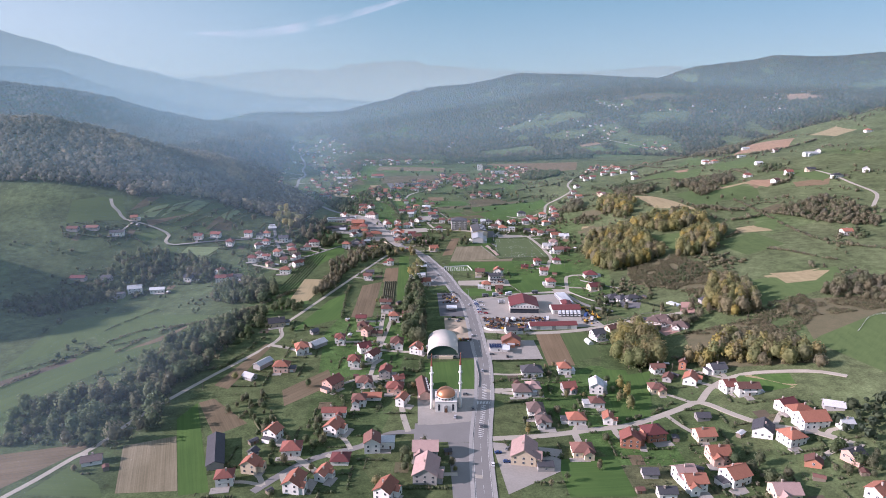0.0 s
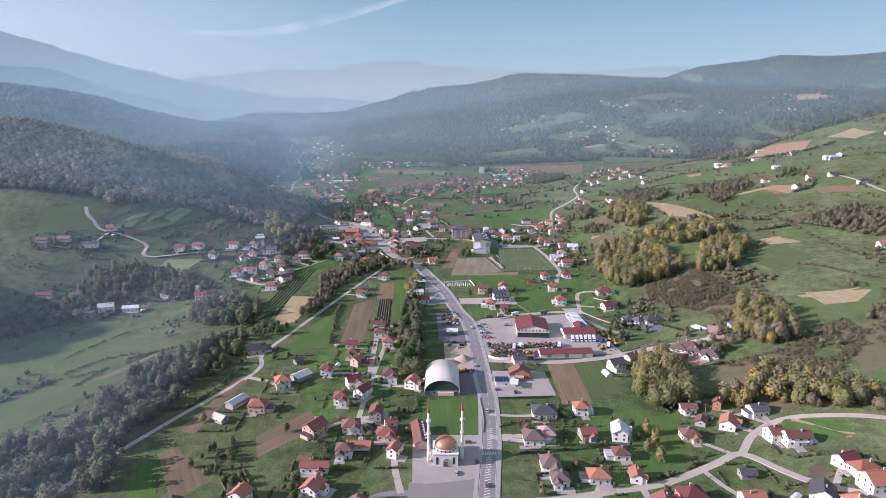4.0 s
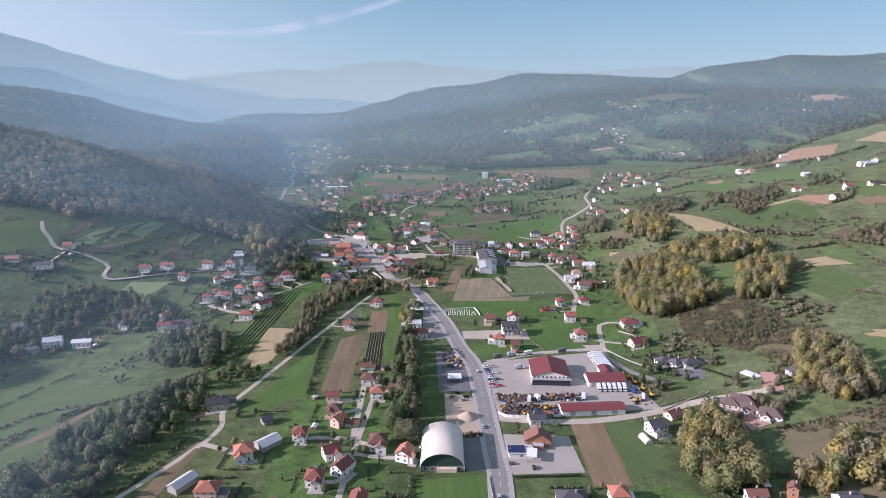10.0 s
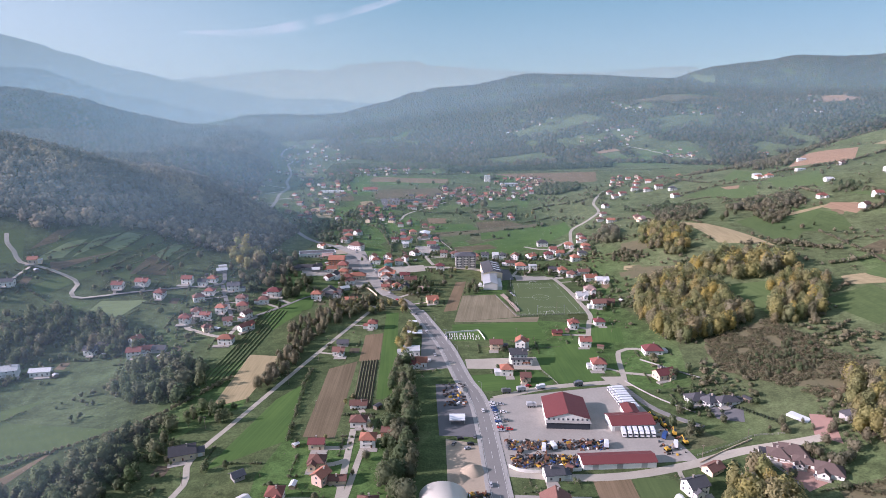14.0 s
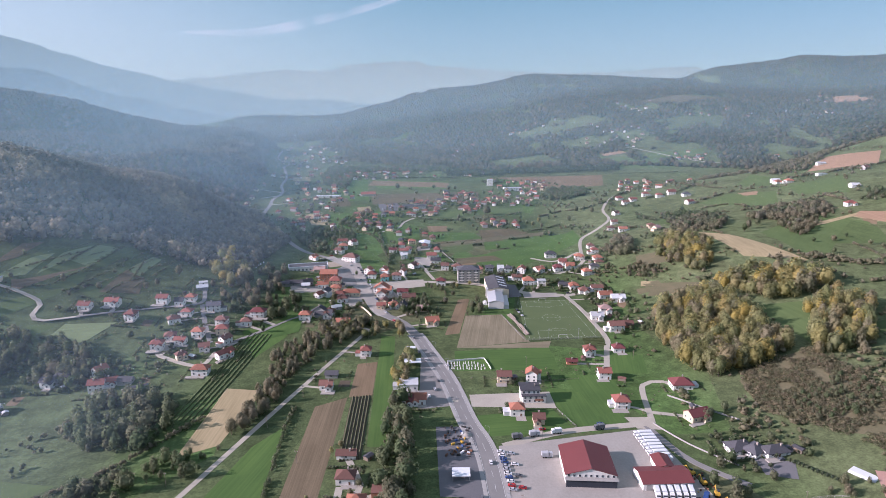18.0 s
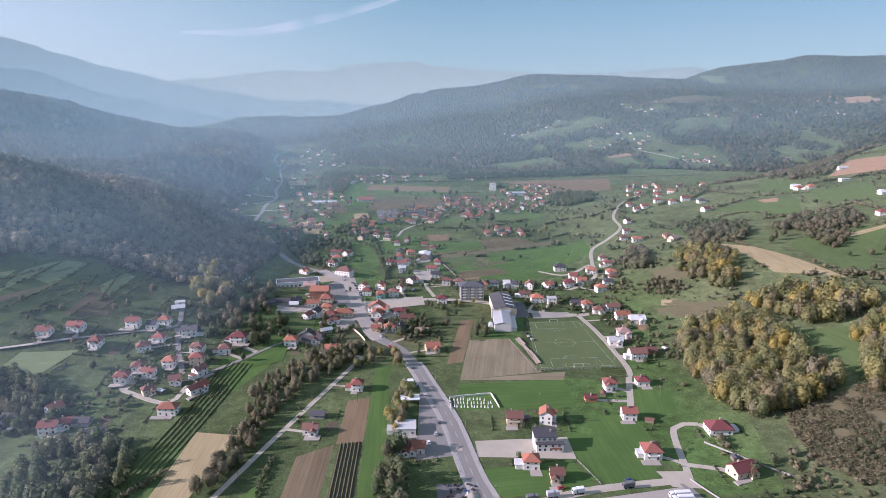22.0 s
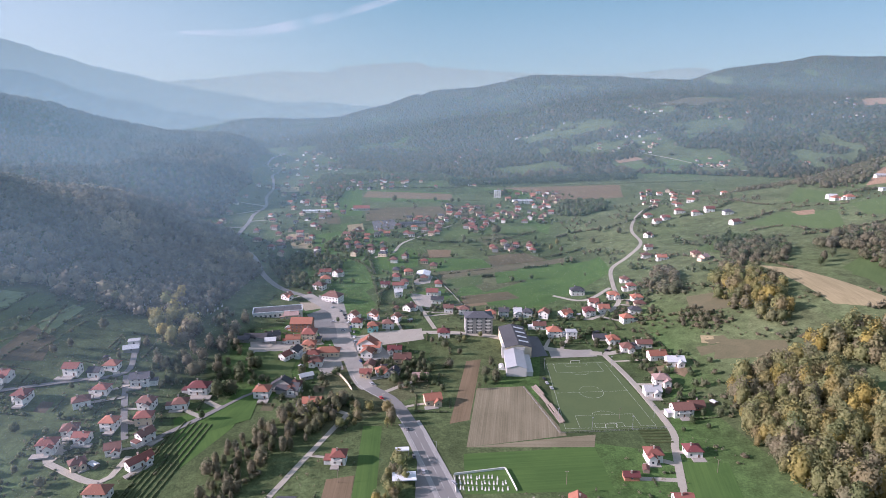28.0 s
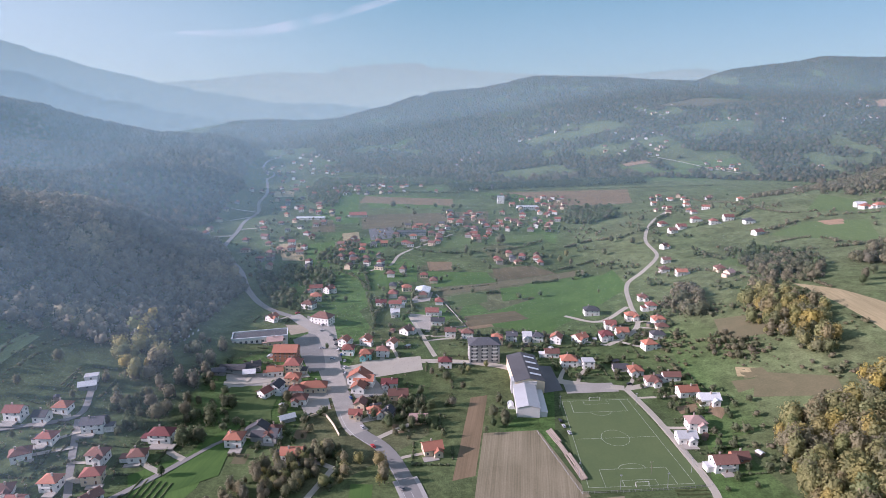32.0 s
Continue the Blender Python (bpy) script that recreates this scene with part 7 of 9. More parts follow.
hedge_row([(547, 1197), (552, 1141), (550, 1077)], 6, 5, "brown")
hedge_row([(395, 852), (408, 820), (455, 847), (477, 839)], 3.5, 4, "brown")
hedge_row([(380, 782), (401, 779), (426, 783)], 7, 5, "brown")
hedge_row([(391, 1171), (433, 1172), (456, 1123)], 4, 4, "brown")
hedge_row([(400, 1212), (440, 1240), (500, 1250), (560, 1220)], 5, 5, "brown")
hedge_row([(350, 1300), (420, 1330), (480, 1420), (500, 1500)], 6, 6, "dark")
hedge_row([(240, 1300), (300, 1340), (330, 1400), (360, 1440)], 6, 6, "dark")
hedge_row([(570, 1300), (640, 1290), (720, 1280), (800, 1300)], 7, 6, "brown")
hedge_row([(468, 1030), (445, 985), (425, 955)], 2.0, 2.5, "dark")
hedge_row([(520, 940), (560, 960), (600, 1040)], 6, 6, "brown")
hedge_row([(330, 860), (380, 850), (440, 790), (480, 700)], 6, 5, "brown")
hedge_row([(300, 1190), (310, 1130), (330, 1060)], 6, 5, "dark")
hedge_row([(10, 1100), (60, 1140), (130, 1180), (190, 1215)], 4, 4, "dark")
hedge_row([(-140, 1430), (-30, 1455), (70, 1476)], 2.5, 4, "dark")
hedge_row([(-60, 1300), (0, 1270), (80, 1290), (140, 1340)], 5, 6, "dark")
hedge_row([(-180, 1640), (-60, 1650), (80, 1655)], 3, 5, "dark")
hedge_row([(-300, 1850), (-150, 1840), (40, 1830)], 7, 6, "dark")
hedge_row([(0, 1850), (140, 1860), (420, 1900), (640, 1930)], 4, 6, "dark")


hedge_row([(-375, 801), (-362, 826), (-354, 863)], 2.6, 2.6, "dark")
hedge_row([(-356, 786), (-342, 823), (-335, 869)], 2.6, 2.6, "dark")
hedge_row([(-338, 787), (-322, 832), (-322, 868)], 2.6, 2.6, "dark")
hedge_row([(-295, 712), (-280, 744), (-275, 756)], 2.6, 2.6, "dark")
hedge_row([(-301, 818), (-304, 839), (-308, 867)], 2.6, 2.6, "dark")
hedge_row([(-312, 779), (-305, 808), (-294, 824)], 2.6, 2.6, "dark")
hedge_row([(-354, 767), (-338, 785), (-323, 797)], 2.6, 2.6, "dark")
hedge_row([(-337, 753), (-300, 765), (-270, 775)], 2.6, 2.6, "dark")
hedge_row([(-286, 838), (-281, 860), (-267, 878)], 2.6, 2.6, "dark")
hedge_row([(-234, 736), (-206, 763), (-204, 782)], 2.6, 2.6, "dark")
hedge_row([(35, 1088), (54, 1092), (72, 1093)], 4, 2.6, "dark")
hedge_row([(95, 1128), (116, 1135), (137, 1141)], 4, 2.6, "dark")
hedge_row([(-66, 956), (-70, 1015), (-64, 1042)], 4, 2.6, "dark")
hedge_row([(-19, 1209), (-17, 1157), (-14, 1107)], 3, 2.6, "dark")
hedge_row([(-109, 1208), (-92, 1131), (-84, 1088)], 4, 2.6, "dark")
hedge_row([(166, 1296), (202, 1315), (232, 1308)], 5, 2.6, "brown")
hedge_row([(-8, 1099), (24, 1113), (56, 1126)], 2, 2.6, "brown")

# ---- rows of late crops ----
CROP = material("dark_green_crop", (0.055, 0.085, 0.03), (0.09, 0.10, 0.045), 0.95, 0.5, 3.0, 0.15)
VINE = material("brown_green_vines", (0.10, 0.095, 0.05), (0.06, 0.07, 0.035), 0.95, 0.5, 3.0, 0.15)


def crop_rows(corners, count, tall, wide, mat, label):
    """A plot of straight planted rows, each a low uneven bank of leaves; the rows run from the first side to the third."""
    a, b, c, d = (np.array(q, float) for q in corners)
    plot = tagged(new("crop_plot"), label, "crops")
    mid = (a + b + c + d) / 4
    plot.matrix_basis = Matrix.Translation((*mid, ground_at(*mid)))
    for k in range(count):
        u = (k + 0.5) / count
        p, q = a + u * (b - a), d + u * (c - d)
        n = max(6, int(np.linalg.norm(q - p) / 1.8))
        side = np.array([-(q - p)[1], (q - p)[0]]) / np.linalg.norm(q - p)
        v = []
        for i in range(n + 1):
            m = p + (q - p) * i / n
            h, w = tall * tree_rng.uniform(0.65, 1.2), wide * tree_rng.uniform(0.75, 1.2)
            z = ground_at(*m) + 0.05 - plot.location.z
            for e, up in ((-0.5, 0.0), (-0.32, 0.75), (0.0, 1.0), (0.32, 0.75), (0.5, 0.0)):
                v.append((*(m + side * e * w - mid), z + up * h))
        f = [(5 * i + e, 5 * i + e + 1, 5 * i + e + 6, 5 * i + e + 5) for i in range(n) for e in range(4)]
        part("leafy_bank", mesh("leafy_bank", v, f, mat), plot)
    return plot


crop_rows([(-64, 639), (-51, 642), (-48, 564), (-61, 561)], 6, 0.8, 1.2, VINE, "plot of dark vines in straight rows")
crop_rows([(-147, 745), (-168, 748), (-182, 613), (-160, 611)], 6, 0.7, 1.3, CROP, "vegetable field with long dark rows")
crop_rows([(120, 747), (120, 730), (137, 730), (137, 747)], 5, 1.1, 1.1, CROP, "kitchen garden with short dark rows")
crop_rows([(-122, 336), (-110, 346), (-96, 322), (-107, 312)], 6, 1.0, 1.2, VINE, "small vineyard in straight rows")


# ---- translucent sheets that stand in for distance haze ----
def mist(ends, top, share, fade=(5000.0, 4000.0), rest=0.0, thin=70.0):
    """A translucent sheet across the valley standing in for distance haze, clearing upwards."""
    m = bpy.data.materials.new("valley_haze_sheet")
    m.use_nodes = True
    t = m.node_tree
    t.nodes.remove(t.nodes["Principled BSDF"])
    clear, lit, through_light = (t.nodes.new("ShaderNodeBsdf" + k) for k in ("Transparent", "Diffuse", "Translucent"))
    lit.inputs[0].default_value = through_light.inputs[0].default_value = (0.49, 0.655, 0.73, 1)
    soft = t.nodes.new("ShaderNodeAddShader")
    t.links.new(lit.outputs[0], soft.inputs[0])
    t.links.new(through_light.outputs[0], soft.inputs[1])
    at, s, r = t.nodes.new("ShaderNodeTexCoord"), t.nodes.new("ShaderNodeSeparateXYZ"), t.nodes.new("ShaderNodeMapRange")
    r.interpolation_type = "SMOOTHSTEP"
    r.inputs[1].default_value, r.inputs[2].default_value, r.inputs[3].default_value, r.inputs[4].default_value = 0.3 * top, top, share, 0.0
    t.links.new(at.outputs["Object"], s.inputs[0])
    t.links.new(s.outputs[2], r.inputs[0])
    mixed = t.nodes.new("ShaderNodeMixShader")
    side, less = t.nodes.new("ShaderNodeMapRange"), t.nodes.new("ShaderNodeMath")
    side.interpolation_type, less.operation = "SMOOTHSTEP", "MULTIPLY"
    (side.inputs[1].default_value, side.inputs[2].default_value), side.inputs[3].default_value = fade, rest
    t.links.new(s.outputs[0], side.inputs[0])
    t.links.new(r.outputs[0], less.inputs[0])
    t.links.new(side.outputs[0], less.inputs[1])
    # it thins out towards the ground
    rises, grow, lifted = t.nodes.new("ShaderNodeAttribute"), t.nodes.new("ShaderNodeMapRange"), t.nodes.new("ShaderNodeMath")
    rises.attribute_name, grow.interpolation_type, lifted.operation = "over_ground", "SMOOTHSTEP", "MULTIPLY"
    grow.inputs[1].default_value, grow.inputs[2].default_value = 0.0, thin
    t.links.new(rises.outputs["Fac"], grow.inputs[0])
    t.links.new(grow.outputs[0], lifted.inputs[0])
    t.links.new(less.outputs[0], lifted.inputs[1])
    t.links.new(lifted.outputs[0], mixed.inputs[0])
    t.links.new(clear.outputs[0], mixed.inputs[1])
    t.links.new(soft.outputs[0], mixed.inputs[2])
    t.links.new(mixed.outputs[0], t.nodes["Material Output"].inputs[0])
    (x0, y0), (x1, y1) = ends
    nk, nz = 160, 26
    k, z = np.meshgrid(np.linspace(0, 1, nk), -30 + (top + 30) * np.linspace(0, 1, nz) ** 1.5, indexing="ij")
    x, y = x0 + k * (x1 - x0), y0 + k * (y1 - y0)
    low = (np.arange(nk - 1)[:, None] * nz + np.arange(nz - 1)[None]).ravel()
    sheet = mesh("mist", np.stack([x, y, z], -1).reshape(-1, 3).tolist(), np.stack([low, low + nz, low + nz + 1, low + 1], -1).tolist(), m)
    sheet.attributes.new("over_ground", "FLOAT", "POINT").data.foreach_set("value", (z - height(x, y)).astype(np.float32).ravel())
    tagged(new("mist", sheet), "translucent bluish sheet standing in for haze in the far valley", "mist", kind="stuff")


def slope_haze_sheet(x, y0, y1, share):
    """An added translucent sheet in place of blue haze over the shaded side of the valley, thin near the ground and
    ending over the ridge.
    """
    m = bpy.data.materials.new("hillside_haze_sheet")
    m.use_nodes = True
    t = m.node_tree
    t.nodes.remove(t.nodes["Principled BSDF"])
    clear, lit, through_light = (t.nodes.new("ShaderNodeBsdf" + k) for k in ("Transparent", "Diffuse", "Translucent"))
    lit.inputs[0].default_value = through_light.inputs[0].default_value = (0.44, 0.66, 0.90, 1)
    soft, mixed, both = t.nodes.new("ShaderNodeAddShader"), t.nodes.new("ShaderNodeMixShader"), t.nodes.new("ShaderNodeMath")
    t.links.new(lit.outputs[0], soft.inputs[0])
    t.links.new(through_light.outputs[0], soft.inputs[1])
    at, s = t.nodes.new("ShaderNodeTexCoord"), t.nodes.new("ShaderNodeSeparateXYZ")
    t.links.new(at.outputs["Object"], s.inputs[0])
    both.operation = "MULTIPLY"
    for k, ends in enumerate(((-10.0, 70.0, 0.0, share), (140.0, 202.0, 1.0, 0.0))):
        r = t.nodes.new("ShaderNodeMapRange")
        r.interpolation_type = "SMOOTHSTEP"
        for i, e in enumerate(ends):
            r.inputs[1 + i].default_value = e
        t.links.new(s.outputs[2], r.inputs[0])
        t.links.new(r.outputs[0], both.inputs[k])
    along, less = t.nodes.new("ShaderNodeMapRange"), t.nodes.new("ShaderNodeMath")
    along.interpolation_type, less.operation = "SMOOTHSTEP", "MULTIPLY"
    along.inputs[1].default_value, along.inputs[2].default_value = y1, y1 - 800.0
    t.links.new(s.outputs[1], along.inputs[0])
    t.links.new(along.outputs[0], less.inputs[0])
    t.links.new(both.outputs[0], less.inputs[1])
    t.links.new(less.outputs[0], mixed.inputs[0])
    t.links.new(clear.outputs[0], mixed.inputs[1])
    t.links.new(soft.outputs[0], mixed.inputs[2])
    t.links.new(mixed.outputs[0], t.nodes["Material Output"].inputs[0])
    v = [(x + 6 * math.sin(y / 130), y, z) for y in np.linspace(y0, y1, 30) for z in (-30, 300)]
    tagged(new("mist", mesh("mist", v, [(2 * i, 2 * i + 2, 2 * i + 3, 2 * i + 1) for i in range(29)], m)), "translucent bluish sheet in place of haze over the shaded hillside", "mist", kind="stuff")


slope_haze_sheet(-170, -80, 1500, 0.026)
# haze stand-ins: one added sheet after another up the valley
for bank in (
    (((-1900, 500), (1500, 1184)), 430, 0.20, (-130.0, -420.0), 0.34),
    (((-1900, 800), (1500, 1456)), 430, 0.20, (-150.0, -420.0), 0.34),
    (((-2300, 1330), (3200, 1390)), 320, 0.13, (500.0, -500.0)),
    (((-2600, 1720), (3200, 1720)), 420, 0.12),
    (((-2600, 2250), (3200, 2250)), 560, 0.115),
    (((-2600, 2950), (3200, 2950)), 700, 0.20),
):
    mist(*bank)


# ---- yards and forecourts ----
def yard(corners, surface, label, lift):
    ob = patch("yard", corners, surface, label, lift)
    ob["category"] = "yard"
    return ob


PAVING = material("pinkish_block_paving", (0.36, 0.22, 0.18), (0.27, 0.165, 0.135), 0.9, 0.2, 2.5, 0.02)
DARK_YARD = material("dark_asphalt_forecourt", (0.15, 0.15, 0.155), (0.10, 0.10, 0.105), 0.85, 0.06, 1.2, 0.02)
SANDY = material("trodden_sandy_ground", (0.40, 0.33, 0.245), (0.29, 0.24, 0.18), 0.95, 0.08, 0.8, 0.05)
yard([(33, 578), (128, 598), (147, 503), (37, 494)], YARD, "large pale concrete yard of a machinery depot", 0.265)
yard([(-18, 381), (24, 381), (22, 337), (-16, 330)], YARD, "pale paved court of the mosque", 0.27)
# real forecourt, but the hall's cast shadow is put into its dark colour
yard([(13, 468), (26, 468), (25, 434), (13.5, 434)], DARK_YARD, "grey asphalt forecourt of the arched hall, darkened for its shadow", 0.275)
yard([(2, 526), (26, 520), (26, 472), (3, 474)], SANDY, "sandy storage ground by the road", 0.28)
yard([(-5, 600), (20, 600), (25, 528), (-2, 530)], DARK_YARD, "dark dusty yard of a builders' merchant", 0.285)
yard([(-18, 715), (-6, 716), (10, 628), (-17, 622)], ASPHALT, "asphalt forecourt along the road", 0.29)
yard([(18, 643), (75, 648), (76, 624), (19, 626)], LANE, "pale gravel plaza before the modern house", 0.295)
yard([(29, 312), (70, 304), (65, 282), (34, 262)], YARD, "pale concrete forecourt of a roadside shop", 0.30)
yard([(-18, 334), (18, 336), (18, 312), (-18, 313)], ASPHALT, "wide grey asphalt road junction", 0.247)
yard([(3, 312.5), (18, 311.5), (18, 252), (5, 252)], ASPHALT, "grey asphalt forecourt beside the road", 0.25)
yard([(38, 472), (78, 470), (80, 432), (37, 430)], YARD, "pale yard round the house with solar panels", 0.31)
yard([(-134, 1008), (-104, 985), (-84, 905), (-108, 900)], YARD, "paved edge of the village square", 0.24)
yard([(-106, 905), (-62, 892), (-64, 878), (-84, 846)], YARD, "wide paved village junction", 0.243)
yard([(186, 506), (196, 498), (206, 474), (190, 468)], PAVING, "reddish paved court of a villa", 0.32)
yard([(219, 514), (228, 502), (238, 530), (228, 536)], PAVING, "reddish paved drive of a hillside house", 0.33)
yard([(68, 905), (80, 903), (82, 862), (68, 858)], DARK_YARD, "dark asphalt court beside the school", 0.312)
yard([(84, 872), (120, 874), (122, 860), (84, 857)], YARD, "pale gravel playground behind the pitch", 0.318)
yard([(176, 562), (196, 553), (190, 538), (176, 545)], DARK_YARD, "grey paved court of a villa", 0.325)
yard([(118, 612), (134, 612), (138, 596), (122, 598)], LANE, "pale gravel drive of a house", 0.33)

yard([(-132, 943), (-117, 969), (-85, 896), (-104, 880)], ASPHALT, "grey car park before the red-roofed block", 0.335)
yard([(-147, 978), (-134, 981), (-117, 969), (-136, 953)], SANDY, "sandy forecourt beside the shop", 0.339)
yard([(-162, 868), (-112, 882), (-108, 865), (-155, 847)], YARD, "pale paved side street of the village", 0.343)
yard([(-82, 886), (-63, 891), (-42, 852), (-65, 845)], YARD, "pale forecourt of roadside houses", 0.347)
yard([(-69, 907), (-23, 920), (-20, 894), (-63, 875)], LANE, "wide pale gravel street corner", 0.351)
yard([(-33, 1113), (-16, 1093), (-19, 1065), (-49, 1049)], YARD, "pale yard of the white-roofed hall", 0.355)
yard([(-38, 1024), (-16, 1019), (-15, 979), (-31, 984)], YARD, "pale yard between two houses", 0.359)
yard([(-128, 1436), (-86, 1459), (-75, 1371), (-114, 1351)], DARK_YARD, "storage yard beside the long hall", 0.363)
yard([(-110, 853), (-90, 864), (-79, 829), (-94, 819)], YARD, "dusty yard behind the houses", 0.367)
yard([(-126, 1009), (-103, 972), (-101, 938), (-124, 964)], YARD, "pale forecourt of a corner house", 0.371)

# ---- road marks and kerbs ----
village = highway_line[(highway_line[:, 1] > 800) & (highway_line[:, 1] < 1010)]
tagged(new("pavement", mesh("pavement", *ribbon(village, -6.4, 6.4, 0.10, 0.4), YARD)), "wide pale paved verge of the village street", "pavement", kind="structure")
for k, side in enumerate((-4.3, 4.3)):
    tagged(new("road_marking", mesh("road_marking", *ribbon(highway_line, side - 0.09, side + 0.09, 0.17 + 0.003 * k), PAINT)), "worn white edge line of the main road", "road marking", kind="structure")
near = highway_line[highway_line[:, 1] < 760]
for k, side in enumerate((-5.9, 5.9)):
    kerb = tagged(new("pavement", mesh("pavement", *ribbon(near, side - 1.15, side + 1.15, 0.28, 0.5), KERB)), "pale concrete pavement beside the road", "pavement", kind="structure")
dash = new("lane_line")
tagged(dash, "dashed white centre line on the asphalt", "road marking", kind="structure")
for i in range(0, len(near) - 1, 2):
    part("dash", mesh("dash", *ribbon(near[i:i + 2], -0.08, 0.08, 0.178), PAINT), dash)
hatch = tagged(new("hatching"), "white hatched traffic island paint near the crossing", "road marking", kind="structure")
for i in range(30):
    y = 318 + i * 2.4
    if abs(y - 361) < 4:
        continue
    x = float(np.interp(y, highway_line[:, 1], highway_line[:, 0]))
    part("stripe", mesh("stripe", [(x - 1.7, y, 0.185), (x - 1.7, y - 0.6, 0.185), (x + 1.7, y + 0.7, 0.185), (x + 1.7, y + 1.3, 0.185)], [(0, 1, 2, 3)], PAINT), hatch)
zebra = tagged(new("zebra_crossing"), "white zebra crossing on the main road", "road marking", kind="structure")
for i in range(9):
    part("stripe", mesh("stripe", [(23.2 + i, 359.4, 0.19), (23.7 + i, 359.4, 0.19), (23.7 + i, 362.6, 0.19), (23.2 + i, 362.6, 0.19)], [(0, 1, 2, 3)], PAINT), zebra)

# ---- the mosque ----
COPPER = material("bright_copper_dome", (0.62, 0.30, 0.17), (0.5, 0.22, 0.12), 0.38, 0.8, 5, 0.02, metal=0.6)
STONE = material("white_stone_cladding", (0.74, 0.72, 0.68), (0.62, 0.6, 0.56), 0.8, 0.6, 5, 0.01)
RED_CONE = material("red_brown_spire", (0.30, 0.09, 0.06), None, 0.6)


def lathe(profile, n=24, mat=None, name="turned", cap=True):
    v, f = [], []
    for r, z in profile:
        v += [(r * math.cos(2 * math.pi * i / n), r * math.sin(2 * math.pi * i / n), z) for i in range(n)]
    for k in range(len(profile) - 1):
        f += [(k * n + i, k * n + (i + 1) % n, (k + 1) * n + (i + 1) % n, (k + 1) * n + i) for i in range(n)]
    if cap:
        f += [tuple(range(n))[::-1], tuple(range((len(profile) - 1) * n, len(profile) * n))]
    return mesh(name, v, f, mat, smooth=n > 8)


def arch_window(w, h, deep, mat, name="window"):
    pts = [(-w / 2, 0), (w / 2, 0)] + [(w / 2 * math.cos(a), h - w / 2 + w / 2 * math.sin(a)) for a in np.linspace(0, math.pi, 9)]
    n = len(pts)
    v = [(x, -deep, z) for x, z in pts] + [(x, 0.05, z) for x, z in pts]
    return mesh(name, v, [tuple(range(n))] + [(i, n + i, n + (i + 1) % n, (i + 1) % n) for i in range(n)], mat)


mosque = thing("mosque", 2, 355, 0, "white mosque with copper dome and arched windows", "mosque")
part("body", mesh("body", *joined(box(-7, 7, -7, 7, -0.5, 7.5), box(-7.3, 7.3, -7.3, 7.3, 7.5, 8.0)), STONE), mosque)
part("porch", mesh("porch", *joined(box(-7, 7, 7, 11, -0.5, 5.0), box(-7.3, 7.3, 7, 11.4, 5.0, 5.4)), STONE), mosque)
part("drum", lathe([(6.2, 7.9), (6.2, 9.4), (6.5, 9.4), (6.5, 9.8)], 24, STONE, "drum"), mosque)
for i in range(16):
    a = i / 16 * 2 * math.pi
    part("window", arch_window(0.9, 1.1, 0.1, GLASS), mosque, at=pose(6.18 * math.sin(a), -6.18 * math.cos(a), 8.2, 0, 0, math.degrees(a)))
part("dome", lathe([(6.3 * math.cos(a), 9.8 + 4.9 * math.sin(a)) for a in np.linspace(0, 1.5, 10)], 28, COPPER, "dome"), mosque, "copper dome")
part("finial", lathe([(0.12, 14.5), (0.3, 15.0), (0.1, 15.4), (0.22, 15.8), (0.03, 17.0)], 8, COPPER, "finial"), mosque)
for side, off in ((0, 7), (90, 7), (-90, 7)):
    for u in (-4.6, 4.6):
        part("window", arch_window(1.3, 4.6, 0.08, GLASS), mosque, at=pose(0, 0, 0, 0, 0, side) @ pose(u, -off, 1.4))
part("portal", arch_window(2.6, 5.2, 0.35, WALLS["y"], "portal"), mosque, at=pose(0, -7, 0))
part("door", arch_window(1.6, 3.2, 0.45, DOORWOOD, "door"), mosque, at=pose(0, -7, 0.1))
for x, y in ((-7.5, 353), (11.5, 355)):
    m = thing("minaret", x, y, 0, "slender white minaret with two balconies and red spire", "minaret", "pair of minarets")
    part("shaft", lathe([(1.15, -0.5), (1.15, 6), (0.85, 7), (0.74, 26), (0.64, 26.2), (0.6, 31)], 16, STONE, "shaft"), m)
    for z in (17.5, 25.5):
        part("balcony", lathe([(0.78, z - 1.1), (1.35, z), (1.35, z + 0.9), (1.24, z + 0.9), (1.24, z + 0.1), (0.7, z + 0.1)], 16, STONE, "balcony", cap=False), m)
    part("spire", lathe([(0.8, 31), (0.72, 31.3), (0.05, 38.5)], 12, RED_CONE, "spire"), m, "red-brown conical spire")
    part("finial", lathe([(0.05, 38.4), (0.25, 38.9), (0.03, 39.8)], 8, COPPER, "finial"), m)

annex = thing("annex", -13.5, 377, 98, "long low annex with brown tiled roof and dormers", "annex")
part("wall", mesh("wall", *wall_solid(24, 8, 4.5, "g"), WALLS["p"]), annex)
part("roof", mesh("roof", *roof_solid(24, 8, 4.5, "g")[0], ROOFS["n"]), annex)
for i in range(7):
    dormer = part("dormer", mesh("dormer", *joined(box(-0.5, 0.5, -0.6, 0.5, 0, 1.0)), WALLS["w"]), annex, at=pose(-9 + 3 * i, -2.6, 5.2))
    part("window", WINDOW, dormer, at=pose(0, -0.6, 0.5) @ Matrix.Scale(0.6, 4))
    part("window", WINDOW, annex, at=pose(-9 + 3 * i, -4, 2.2))

# ---- the arched hall ----
SHEET = material("beige_arched_sheeting", (0.62, 0.58, 0.51), (0.52, 0.48, 0.42), 0.6, 0.1, 3, 0.03, wave=0.25, wave_scale=0.6)
GREEN_END = material("dark_green_sheeting", (0.035, 0.075, 0.06), None, 0.6, 0.4, 3)
hall = thing("arched_hall", 0.4, 450.5, 0, "beige arched sports hall with dark green gable end", "hall")
